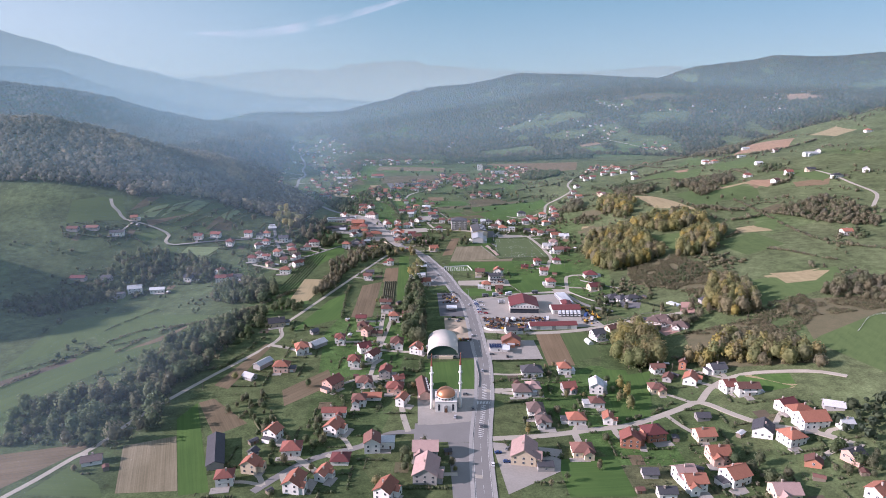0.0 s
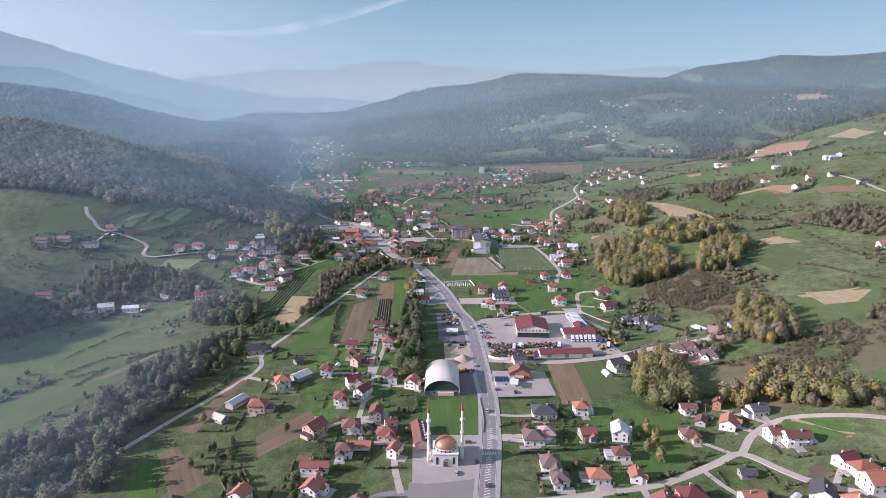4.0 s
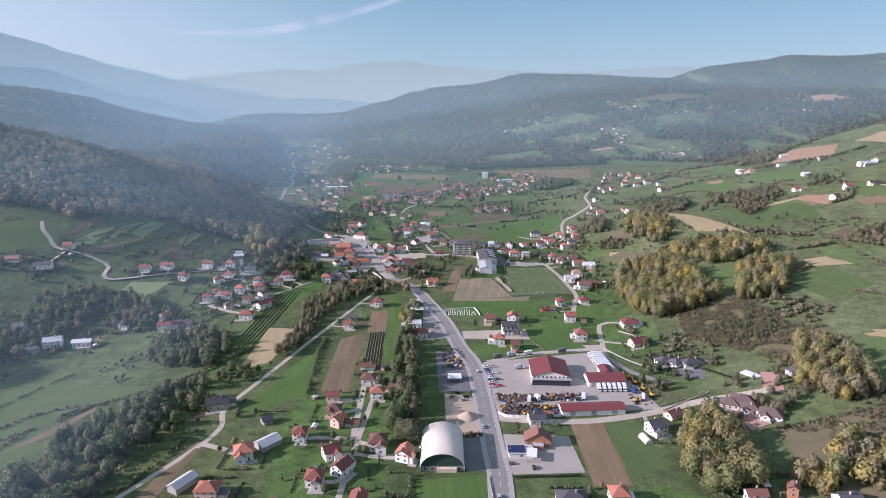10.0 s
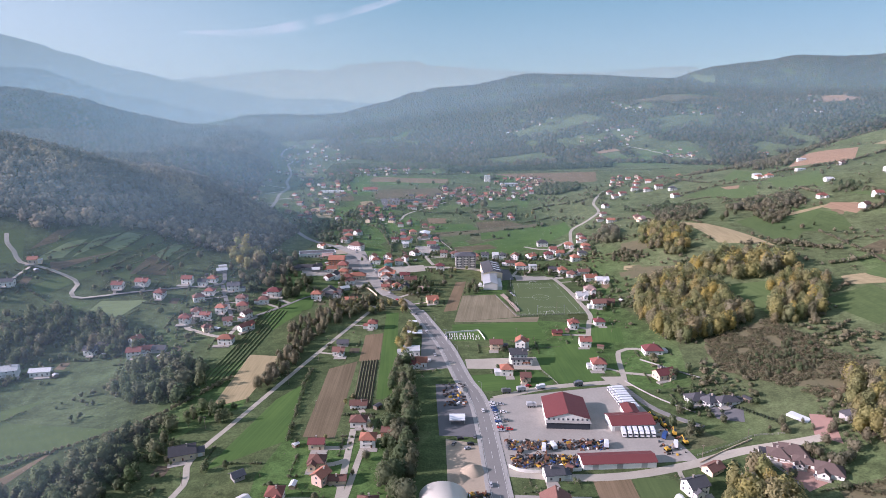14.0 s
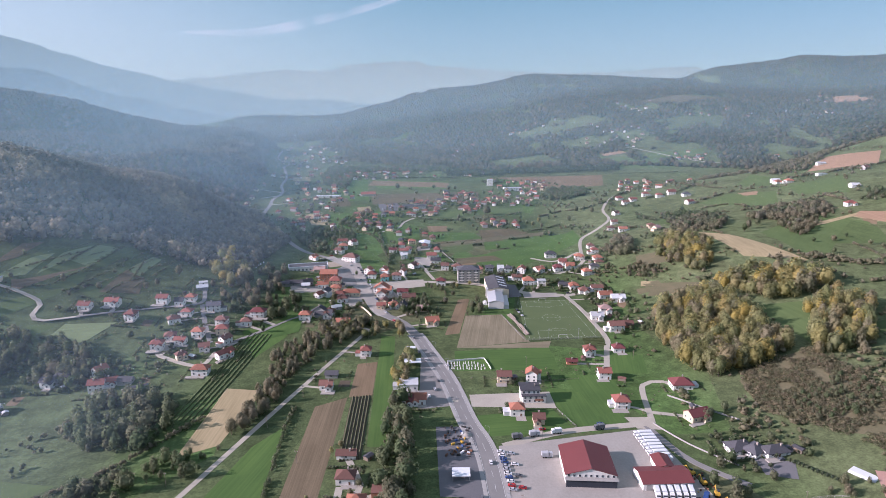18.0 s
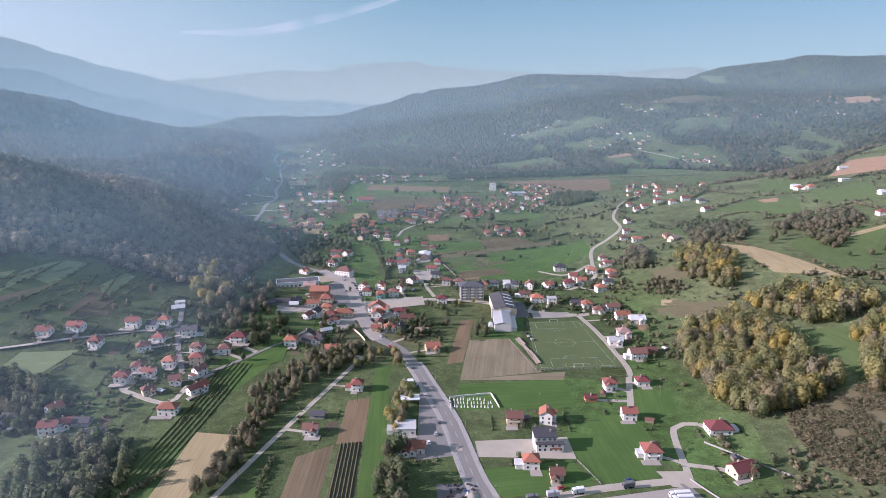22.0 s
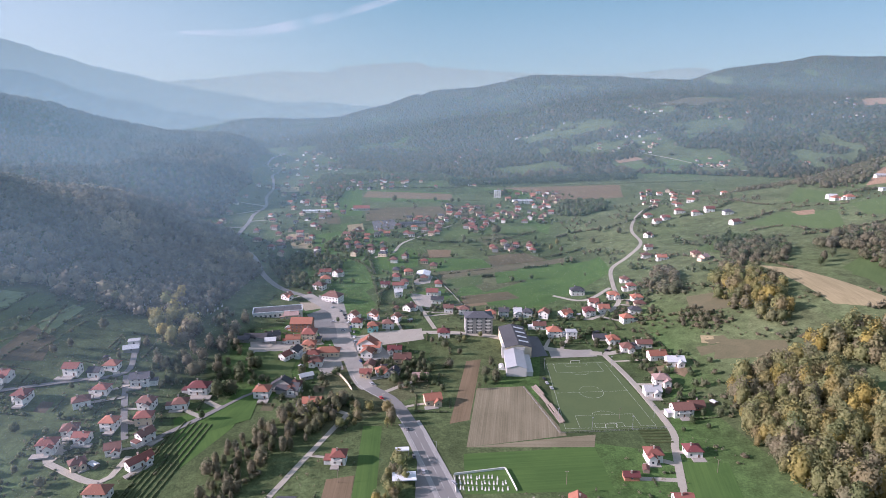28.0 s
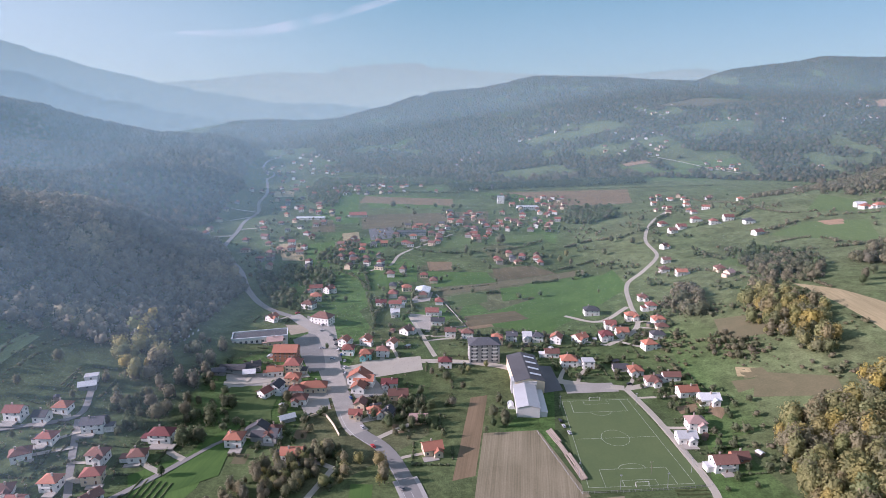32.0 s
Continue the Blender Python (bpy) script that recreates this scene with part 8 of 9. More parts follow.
arc = [(12.4 * math.cos(a), 2.6 + 8.6 * math.sin(a)) for a in np.linspace(0, math.pi, 25)]
v = [(x * k, y, z * k if k == 1 else z - 0.25) for k in (1, 0.98) for y in (-17.5, 17.5) for x, z in arc]
n = len(arc)
f = [(i, i + 1, n + i + 1, n + i) for i in range(n - 1)] + [(2 * n + i, 3 * n + i, 3 * n + i + 1, 2 * n + i + 1) for i in range(n - 1)] + [(i, 2 * n + i, 2 * n + i + 1, i + 1) for i in range(n - 1)] + [(n + i, n + i + 1, 3 * n + i + 1, 3 * n + i) for i in range(n - 1)]
part("roof", mesh("roof", v, f, SHEET, smooth=True), hall, "beige arched roof")
for y in (-16.6, 16.6):
    part("gable", mesh("gable", [(x * 0.97, y, z - 0.2) for x, z in arc], [tuple(range(n))], GREEN_END), hall, "dark green end wall")
part("base", mesh("base", *joined(box(-12.2, 12.2, -16.8, -16.4, -0.5, 3.0), box(-12.2, 12.2, 16.4, 16.8, -0.5, 3.0), box(-12.6, -12.1, -17.4, 17.4, -0.5, 2.8), box(12.1, 12.6, -17.4, 17.4, -0.5, 2.8)), WALLS["y"]), hall)
for i in range(6):
    part("window", WINDOW, hall, at=pose(-9.5 + 3.8 * i, -16.8, 1.7) @ Matrix.Scale(1.3, 4))
part("porch", mesh("porch", *box(-3, 8, -18.3, -16.8, -0.4, 2.4), WALLS["c"]), hall)

# ---- depot halls ----
RED_SHEET = material("red_profiled_sheeting", (0.185, 0.052, 0.05), (0.135, 0.04, 0.04), 0.55, 0.15, 2, 0.04, wave=0.3, wave_scale=0.8)


def shed_hall(name, x, y, rot, w, d, h, pitch, roof, wall, label, bays=0):
    ob = thing(name, x, y, rot, label, "hall", "halls of the depot")
    part("wall", mesh("wall", *wall_solid(w, d, h, "g", pitch), wall), ob)
    part("roof", mesh("roof", *roof_solid(w, d, h, "g", 0.6, pitch)[0], roof), ob)
    for i in range(bays):
        part("gate", mesh("gate", *box(-1.7, 1.7, -0.1, 0.05, 0, 3.4), WALLS["y"]), ob, at=pose((i + 0.5) / bays * w - w / 2, -d / 2, 0))
    return ob


big = shed_hall("depot_hall", 80, 554, 87, 28, 27, 6.5, 0.28, RED_SHEET, WALLS["w"], "large white depot hall with red metal roof")
part("front", mesh("front", *joined(box(-16.5, -14, -13.5, 13.5, -0.5, 4.2), box(-16.8, -13.8, -13.8, 13.8, 4.2, 4.5)), GLASS), big, "dark glazed front")
part("porch_roof", mesh("porch_roof", *box(-17.2, -13.9, -14.2, 14.2, 4.52, 4.7), KERB), big, "pale flat porch roof")
for i in range(9):
    part("window", WINDOW, big, at=pose(-14.05, -12 + 3 * i, 5.6, 0, 0, -90))
shed_hall("depot_hall", 119, 543, 3, 27, 15, 4.6, 0.3, RED_SHEET, WALLS["w"], "lower workshop with red metal roof", 4)
shed_hall("depot_hall", 123, 556, 90, 12, 9, 4.6, 0.3, RED_SHEET, WALLS["w"], "side wing with red metal roof")
shed_hall("depot_hall", 99.5, 500.5, 3.5, 42, 10.5, 4.0, 0.32, RED_SHEET, WALLS["w"], "long low store with red roof and white wall", 3)


def boundary(points, tall, thick, mat, label, name="boundary_wall"):
    """A free wall along a line, in one piece of masonry."""
    line = smooth_line(points, 4)
    ob = new(name, mesh(name, *ribbon(line, -thick / 2, thick / 2, tall, tall + 0.6), mat))
    return tagged(ob, label, "wall")


boundary([(37.5, 497), (42, 493), (50, 491.5), (62, 492), (78, 493.5)], 2.0, 0.3, WALLS["w"], "white plastered wall round the depot yard")
boundary([(134, 604), (141, 590), (150, 575), (166, 555)], 0.9, 0.25, KERB, "pale grey concrete garden wall along the lane")
boundary([(147, 500), (165, 510), (185, 519)], 1.0, 0.3, WALLS["c"], "low pale wall along the lane")
boundary([(187, 505), (184, 496), (187, 484), (189, 470)], 1.0, 0.35, KERB, "curved pale grey concrete wall of the villa")
boundary([(-96, 812), (-84, 821), (-76, 812), (-68, 796)], 1.6, 0.5, WALLS["c"], "pale stone wall of the brook canal")
boundary([(156, 640), (166, 628), (180, 610), (192, 596)], 1.0, 0.3, KERB, "pale grey concrete retaining wall on the slope")
boundary([(26, 428), (27, 400), (25.5, 384)], 0.8, 0.25, KERB, "low concrete wall of the hall lawn")

boundary([(-13, 1087), (4, 1032), (16, 989)], 1.0, 0.22, WALLS["y"], "long pale garden wall beside a meadow")
boundary([(-21, 974), (-2, 983), (16, 989)], 1.2, 0.25, WALLS["y"], "low grey garden wall")

# ---- roadside shop, kiosks, canopies ----
house(46, 450, 0, 14, 9, 1, "g", "w", "f", "shop")
solar = thing("solar_array", 43.5, 449.5, 0, "blue solar panels on a flat roof", "solar panels", sink=-3.72)
PANEL = material("blue_solar_cell", (0.02, 0.035, 0.09), (0.015, 0.025, 0.07), 0.2, 1, 4)
for i in range(5):
    for j in range(4):
        part("panel", mesh("panel", *box(-0.95, 0.95, -0.8, 0.8, 0.0, 0.06), PANEL), solar, at=pose(-4 + 2.0 * i, -2.6 + 1.75 * j, 0.25 + 0.15 * j, 6, 0, 0))
part("rack", mesh("rack", *joined(*[box(-5 + 3.3 * i, -4.9 + 3.3 * i, -3.4, 3.4, -0.1, 0.2) for i in range(4)]), KERB), solar)
boxy = material("white_sheet_canopy", (0.68, 0.70, 0.72), (0.58, 0.6, 0.62), 0.5, 0.2, 2)


def canopy(x, y, rot, w, d, h, label):
    ob = thing("canopy", x, y, rot, label, "canopy")
    part("top", mesh("top", *joined(box(-w / 2, w / 2, -d / 2, d / 2, h, h + 0.5)), boxy), ob)
    for a in (-1, 1):
        for b in (-1, 1):
            part("post", mesh("post", *box(-0.12, 0.12, -0.12, 0.12, -0.3, h), KERB), ob, at=pose(a * (w / 2 - 0.5), b * (d / 2 - 0.5), 0))
    return ob


canopy(-24, 690, 5, 13, 8, 4.2, "pale blue forecourt canopy on posts")
canopy(9.5, 547, 0, 10, 8, 3.0, "white kiosk canopy on the merchant's yard")
canopy(-27, 718, 5, 8, 4, 3.2, "small white canopy beside the road")
canopy(52, 446, -10, 6, 9, 3.6, "white carport by the solar house")
house(-25, 654, 3, 13, 11, 1.5, "g", "w", "f", "store")

# ---- modern house ----
modern = thing("modern_house", 61, 637, 2, "white modern house with grey mono-pitch roofs", "house")
part("wall", mesh("wall", *joined(box(-8, 5, -3, 6, -1, 8.4), box(-7.4, 8.5, -6, -3, -1, 5.2)), WALLS["w"]), modern)
part("roof", mesh("roof", [(-8.6, -3.6, 8.1), (5.6, -3.6, 8.1), (5.6, 6.6, 9.4), (-8.6, 6.6, 9.4), (-8.6, -3.6, 8.35), (5.6, -3.6, 8.35), (5.6, 6.6, 9.65), (-8.6, 6.6, 9.65)], [(3, 2, 1, 0), (4, 5, 6, 7), (0, 1, 5, 4), (1, 2, 6, 5), (2, 3, 7, 6), (3, 0, 4, 7)], ROOFS["d"]), modern)
part("lower_roof", mesh("lower_roof", *box(-7.8, 9, -6.5, -3, 5.2, 5.5), ROOFS["d"]), modern)
for z, y, xs in ((1.9, -6, (-5.5, -2.5, 1, 4, 6.8)), (4.2, -6, (-5.5, -2, 2, 6)), (6.7, -3, (-6, -2.5, 1, 3.6))):
    for x in xs:
        part("window", WINDOW, modern, at=pose(x, y, z) @ Matrix.Scale(1.15, 4))
part("balcony", mesh("balcony", *joined(box(1, 6.5, -7.6, -6, 2.7, 2.9), box(1, 6.5, -7.6, -7.5, 2.9, 3.9)), WALLS["b"]), modern)
part("chimney", STACK, modern, at=pose(2, 2, 9.3))

# ---- villas ----
for x, y, rot, w, d, roof in ((190, 499, -25, 11, 9, "v"), (199, 500, -25, 14, 11, "v"), (199, 490, -25, 10, 7, "v"), (207, 480, -30, 13, 10, "v"), (173, 570, 10, 14, 10, "d"), (180, 566, 30, 12, 9, "d"), (190, 563, 10, 14, 8, "d")):
    house(x, y, rot, w, d, 1.05, roof, "w", "h", "villa")
pool = tagged(new("pool_cover", mesh("pool_cover", *joined(box(-3, 3, -6, 6, -0.8, 0.5), box(-3.4, 3.4, -6.4, 6.4, -0.8, 0.25)), boxy)), "white covered swimming pool in a garden", "pool")
pool.matrix_basis = pose(221, 534, ground_at(221, 534) + 0.5, 0, 0, 35)
TUNNEL = material("white_greenhouse_film", (0.62, 0.64, 0.62), (0.52, 0.55, 0.52), 0.5, 0.4, 3)


def greenhouse(x, y, rot, w, length):
    ob = thing("greenhouse", x, y, rot, "small white film tunnel greenhouse", "greenhouse")
    pts = [(w / 2 * math.cos(a), w / 2 * 1.1 * math.sin(a)) for a in np.linspace(0, math.pi, 11)]
    n = len(pts)
    v = [(px, s * length / 2, pz) for s in (-1, 1) for px, pz in pts]
    part("film", mesh("film", v, [(i, i + 1, n + i + 1, n + i) for i in range(n - 1)] + [tuple(range(n))[::-1], tuple(range(n, 2 * n))], TUNNEL, smooth=False), ob)
    for i in range(4):
        part("hoop", mesh("hoop", *joined(*[rod((px * 1.02, 0, pz * 1.02), (qx * 1.02, 0, qz * 1.02), 0.05, 0.05, 4) for (px, pz), (qx, qz) in zip(pts, pts[1:])]), FRAME), ob, at=pose(0, -length / 2 + length * (i + 0.5) / 4, 0))


greenhouse(124, 465, 12, 5, 9)
greenhouse(-118, 846, 10, 5, 8)
greenhouse(42, 838, 0, 4.5, 8)

# ---- barns ----
shed_hall("barn", -132.5, 300, 108, 32, 9, 3.6, 0.45, ROOFS["d"], WALLS["y"], "long grey barn with weathered dark roof")
shed_hall("barn", -138.5, 420, 62, 14, 7, 4.0, 0.5, ROOFS["g"], WALLS["y"], "grey barn with pale blue sheet roof")
shed_hall("barn", -104, 460, 50, 13, 9, 3.6, 0.45, ROOFS["g"], WALLS["y"], "barn with pale sheet roof beside the house")
shed_hall("warehouse", -27, 1088, 85, 18, 15, 5.5, 0.22, boxy, WALLS["w"], "pale warehouse with white metal roof", 2)

# ---- school, apartment block and shop in the village ----
SCHOOL_ROOF = material("dark_bitumen_roof", (0.10, 0.10, 0.105), (0.065, 0.065, 0.07), 0.8, 0.1, 1.5, 0.02)
school = thing("school_hall", 56.5, 880, 92, "long cream sports hall with dark pitched roof", "school")
part("wall", mesh("wall", *wall_solid(46, 21, 9.5, "g", 0.24), WALLS["c"]), school)
part("roof", mesh("roof", *roof_solid(46, 21, 9.5, "g", 0.5, 0.24)[0], SCHOOL_ROOF), school)
for i in range(4):
    part("rooflight", mesh("rooflight", *box(-1.2, 1.2, -4, 4, 0, 0.3), boxy), school, at=pose(-15 + 10 * i, -5.2, 11.1, 13.5, 0, 0))
for i in range(9):
    part("window", WINDOW, school, at=pose(-20 + 5 * i, -10.5, 7.2) @ Matrix.Scale(1.5, 4))
WING_WALL = material("pale_grey_render", (0.56, 0.55, 0.53), (0.47, 0.465, 0.45), 0.9, 0.15, 2.5, 0.01)
WING_ROOF = material("weathered_sheet_roof", (0.42, 0.43, 0.44), (0.33, 0.34, 0.35), 0.6, 0.12, 2.0, 0.01)
front = thing("school_wing", 52.5, 840, 88, "pale grey school wing with sheet metal roof", "school")
part("wall", mesh("wall", *wall_solid(34, 15, 7.0, "g", 0.25), WING_WALL), front)
part("roof", mesh("roof", *roof_solid(34, 15, 7.0, "g", 0.4, 0.25)[0], WING_ROOF), front)
for i in range(6):
    for z in (2, 5):
        part("window", WINDOW, front, at=pose(-14 + 5.4 * i, -7.5, z) @ Matrix.Scale(1.3, 4))
part("side_wing", mesh("side_wing", *joined(box(-16, 16, -12.5, -7.5, -0.5, 3.4), box(-16.3, 16.3, -12.8, -7.4, 3.4, 3.7)), WING_WALL), front)
part("cap_wing", mesh("cap_wing", *joined(box(17, 25, -9, 9, -0.5, 9.0), box(16.8, 25.2, -9.2, 9.2, 9.0, 9.4)), WING_WALL), front)

flats = thing("apartment_block", 28, 917, 3, "grey five-storey apartment block with dark roof", "building")
part("wall", mesh("wall", *box(-12, 12, -8, 8, -1, 15.5), WALLS["y"]), flats)
part("roof", mesh("roof", *roof_solid(24, 16, 15.5, "h", 0.8, 0.4)[0], ROOFS["d"]), flats)
for storey in range(5):
    for i in range(6):
        part("window", WINDOW, flats, at=pose(-10 + 4 * i, -8, 1.9 + 3 * storey) @ Matrix.Scale(1.25, 4))
    for s in (-90, 90):
        for i in range(3):
            part("window", WINDOW, flats, at=pose(0, 0, 0, 0, 0, s) @ pose(-5 + 5 * i, -12, 1.9 + 3 * storey))
    if storey:
        for x in (-8, 0, 8):
            part("balcony", mesh("balcony", *joined(box(-1.9, 1.9, -9.4, -8, 0, 0.15), box(-1.9, 1.9, -9.4, -9.3, 0.15, 1.05)), WALLS["w"]), flats, at=pose(x, 0, 3 * storey + 0.2))

market = thing("supermarket", -157, 936, 14, "long low shop with flat dark roof and pale fascia", "shop")
part("wall", mesh("wall", *box(-22, 22, -8, 8, -2, 5.2), WALLS["w"]), market)
part("roof", mesh("roof", *box(-21.6, 21.6, -7.6, 7.6, 5.2, 5.5), SCHOOL_ROOF), market)
part("fascia", mesh("fascia", *joined(box(-22.4, 22.4, -8.4, -7.7, 4.6, 6.1), box(-22.4, 22.4, 7.7, 8.4, 4.6, 6.1), box(-22.4, -21.7, -8.4, 8.4, 4.6, 6.1), box(21.7, 22.4, -8.4, 8.4, 4.6, 6.1)), boxy), market)
for i in range(10):
    part("window", WINDOW, market, at=pose(-19.5 + 4.3 * i, -8, 2.2) @ Matrix.Scale(1.6, 4))

# ---- football pitch ----
TURF_PAINT = material("worn_turf_paint", (0.55, 0.57, 0.50), (0.28, 0.31, 0.22), 0.9, 0.3, 2)
STAND = material("weathered_pinkish_concrete", (0.36, 0.30, 0.25), (0.19, 0.16, 0.135), 0.95, 0.25, 1.6, 0.03)
patch("pitch", [(76, 848), (128, 851), (140, 750), (71, 744)], GRASS["turf"], "worn green football pitch with white lines", 0.2)["category"] = "football pitch"
pitch_marks = tagged(new("pitch_lines"), "white painted football pitch lines on turf", "pitch lines", kind="structure")


def on_pitch(u, w):
    """u across 0 to 1, w along 0 to 1, from the near corner beside the stand."""
    a, b, c, d = (Vector(q) for q in ((74.5, 747.5), (133, 751.5), (124, 848), (78, 845)))
    p = (a * (1 - u) + b * u) * (1 - w) + (d * (1 - u) + c * u) * w
    return p.x, p.y


def pitch_line(points, name="line"):
    line = np.array([on_pitch(u, w) for u, w in points])
    part(name, mesh(name, *ribbon(line, -0.09, 0.09, 0.262), TURF_PAINT), pitch_marks)


pitch_line([(0, 0), (0, 0.5), (0, 1)])
pitch_line([(1, 0), (1, 0.5), (1, 1)])
for w in (0, 0.5, 1):
    pitch_line([(0, w), (0.5, w), (1, w)])
for w0, w1, a, b in ((0, 0.165, 0.16, 0.84), (0, 0.055, 0.34, 0.66), (1, 0.835, 0.12, 0.88), (1, 0.945, 0.32, 0.68)):
    pitch_line([(a, w0), (a, w1)])
    pitch_line([(b, w0), (b, w1)])
    pitch_line([(a, w1), (b, w1)])
pitch_line([(0.5 + 0.165 * math.cos(t), 0.5 + 0.094 * math.sin(t)) for t in np.linspace(0, 2 * math.pi, 33)], "circle")
for w, s in ((0.165, 1), (0.835, -1)):
    pitch_line([(0.5 + 0.14 * math.cos(t), w + s * 0.05 * math.sin(t)) for t in np.linspace(0.1, math.pi - 0.1, 12)], "arc")
for w in (0.0, 1.0):
    x, y = on_pitch(0.5, w)
    g = thing("goal", x, y, 4 if not w else 184, "white football goal with net frame", "goal", "pair of goals", sink=-0.25)
    for a in (-3.66, 3.66):
        part("post", mesh("post", *rod((a, 0, 0), (a, 0, 2.5), 0.09, 0.09), FRAME), g)
        part("stay", mesh("stay", *rod((a, 0, 2.44), (a, -2.0, 0), 0.05, 0.05), FRAME), g)
    part("crossbar", mesh("crossbar", *rod((-3.66, 0, 2.44), (3.66, 0, 2.44), 0.09, 0.09), FRAME), g)
stand = tagged(new("stand"), "weathered concrete terraces beside the pitch", "stand", kind="structure")
stand_rng = random.Random(12)
row_line = smooth_line([(61, 806), (66, 787), (70, 767), (73, 750)], 4)
for k in range(4):
    for i in range(0, len(row_line) - 3, 3):
        if stand_rng.random() < 0.12:
            continue
        piece = offset_line(row_line, -0.9 * k - 0.2 + stand_rng.uniform(-0.25, 0.25))[i:i + 4]
        high = 0.4 + 0.36 * k + stand_rng.uniform(-0.12, 0.12)
        part("terrace", mesh("terrace", *ribbon(piece, -0.42, 0.42, high, 0.7 + high), STAND), stand)


car_rng_early = random.Random(2)
# ---- fences, poles ----
WOODEN = material("grey_weathered_wood", (0.22, 0.18, 0.14), None, 0.9, 1, 8)


def fence(points, tall, label, gap=3.0, mat=KERB):
    line = smooth_line(points, gap)
    ob = tagged(new("fence"), label, "fence")
    post = mesh("post", *box(-0.07, 0.07, -0.07, 0.07, -0.4, tall), mat)
    ob.location = (line[0][0], line[0][1], ground_at(*line[0]))
    for q in line:
        part("post", post, ob, at=Matrix.Translation(Vector((q[0], q[1], ground_at(*q))) - ob.location))
    for z in (0.35, 0.9):
        v, f = ribbon(line, -0.03, 0.03, tall * z, 0.12)
        part("rail", mesh("rail", [tuple(Vector(p) - ob.location) for p in v], f, mat), ob)


fence([(70, 742.5), (105, 745), (141, 748.5)], 1.6, "grey mesh fence behind the goal")
fence([(142, 750), (136, 800), (129, 853)], 1.5, "pale concrete post fence along the pitch")
boundary([(3, 698), (17, 701), (32, 704)], 1.3, 0.35, WALLS["w"], "white wall at the back of a memorial garden")
boundary([(32.3, 703.6), (34.5, 694), (36.5, 684)], 1.3, 0.35, WALLS["w"], "white side wall of a memorial garden")
boundary([(3, 697), (3.4, 690), (4, 682)], 1.0, 0.3, WALLS["w"], "low white wall of a memorial garden")
for i in range(34):
    stone = thing("gravestone", 6 + (i % 12) * 2.3 + car_rng_early.uniform(-0.5, 0.5), 686 + (i // 12) * 5 + car_rng_early.uniform(-0.8, 0.8), car_rng_early.uniform(-8, 8), "small white gravestone on grass", "gravestone", "gravestones of the garden")
    part("slab", mesh("slab", *box(-0.3, 0.3, -0.1, 0.1, -0.2, 1.3), STONE), stone)
    part("kerbing", mesh("kerbing", *box(-0.45, 0.45, -1.8, -0.1, -0.1, 0.25), STONE), stone)
fence([(76, 622), (84, 600)], 1.2, "dark mesh fence between lawns")
fence([(30, 668), (66, 664), (100, 668)], 1.2, "dark fence along the meadow", mat=WOODEN)
fence([(148, 507), (170, 515), (188, 522), (205, 520)], 1.3, "pale post fence along the lane")
fence([(55, 805), (70, 742)], 1.2, "pale fence along the maize field")
fence([(318, 420), (350, 445), (392, 425), (430, 400)], 1.4, "pale post fence across the hillside meadow", 4.0, FRAME)
LAMP = material("galvanised_steel", (0.4, 0.41, 0.42), None, 0.5, 1, 6, metal=0.5)


def pole(x, y, tall, name="utility_pole", label="weathered wooden utility pole with cross-arm", mat=None):
    ob = thing(name, x, y, float(tree_rng.uniform(-20, 20)), label, "pole", "poles along the lanes")
    part("shaft", mesh("shaft", *rod((0, 0, -0.5), (0, 0, tall), 0.16, 0.1), mat or WOODEN), ob)
    part("cross_arm", mesh("cross_arm", *box(-0.9, 0.9, -0.06, 0.06, tall - 0.7, tall - 0.55), mat or WOODEN), ob)
    for a in (-0.75, 0, 0.75):
        part("insulator", mesh("insulator", *rod((a, 0, tall - 0.56), (a, 0, tall - 0.3), 0.07, 0.05), FRAME), ob)


for x, y in ((-112, 600), (-84, 560), (-60, 520), (-140, 480), (-170, 380), (-150, 540), (-98, 640), (52, 320), (90, 335), (124, 352), (150, 372), (170, 400), (205, 405), (40, 520), (64, 690), (150, 505), (182, 518), (112, 760), (-60, 690), (-75, 760), (-230, 760), (310, 470), (60, 585), (150, 700), (262, 540)):
    pole(x, y, 8.5)
for i in range(14):
    y = 290 + i * 33
    x = float(np.interp(y, highway_line[:, 1], highway_line[:, 0])) + 6.1
    ob = thing("street_lamp", x, y, 0, "grey steel street lamp beside the road", "street lamp", "street lamps of the main road")
    part("mast", mesh("mast", *rod((0, 0, -0.3), (0, 0, 8), 0.11, 0.07), LAMP), ob)
    part("arm", mesh("arm", *rod((0, 0, 7.9), (-1.8, 0, 8.3), 0.05, 0.05), LAMP), ob)
    part("head", mesh("head", *box(-2.4, -1.7, -0.15, 0.15, 8.22, 8.38), LAMP), ob)
for u, w in ((-0.06, 0.1), (-0.06, 0.9), (1.05, 0.1), (1.05, 0.9), (0.28, -0.03), (0.72, -0.03)):
    x, y = on_pitch(u, w)
    ob = thing("floodlight_mast", x, y, 0, "thin floodlight mast beside the pitch", "mast", "floodlights of the pitch")
    part("mast", mesh("mast", *rod((0, 0, -0.3), (0, 0, 9), 0.12, 0.08), LAMP), ob)
    part("head", mesh("head", *box(-0.5, 0.5, -0.2, 0.2, 8.8, 9.4), LAMP), ob)

# ---- vehicles ----
TYRE = material("black_tyre_rubber", (0.02, 0.02, 0.02), None, 0.9)
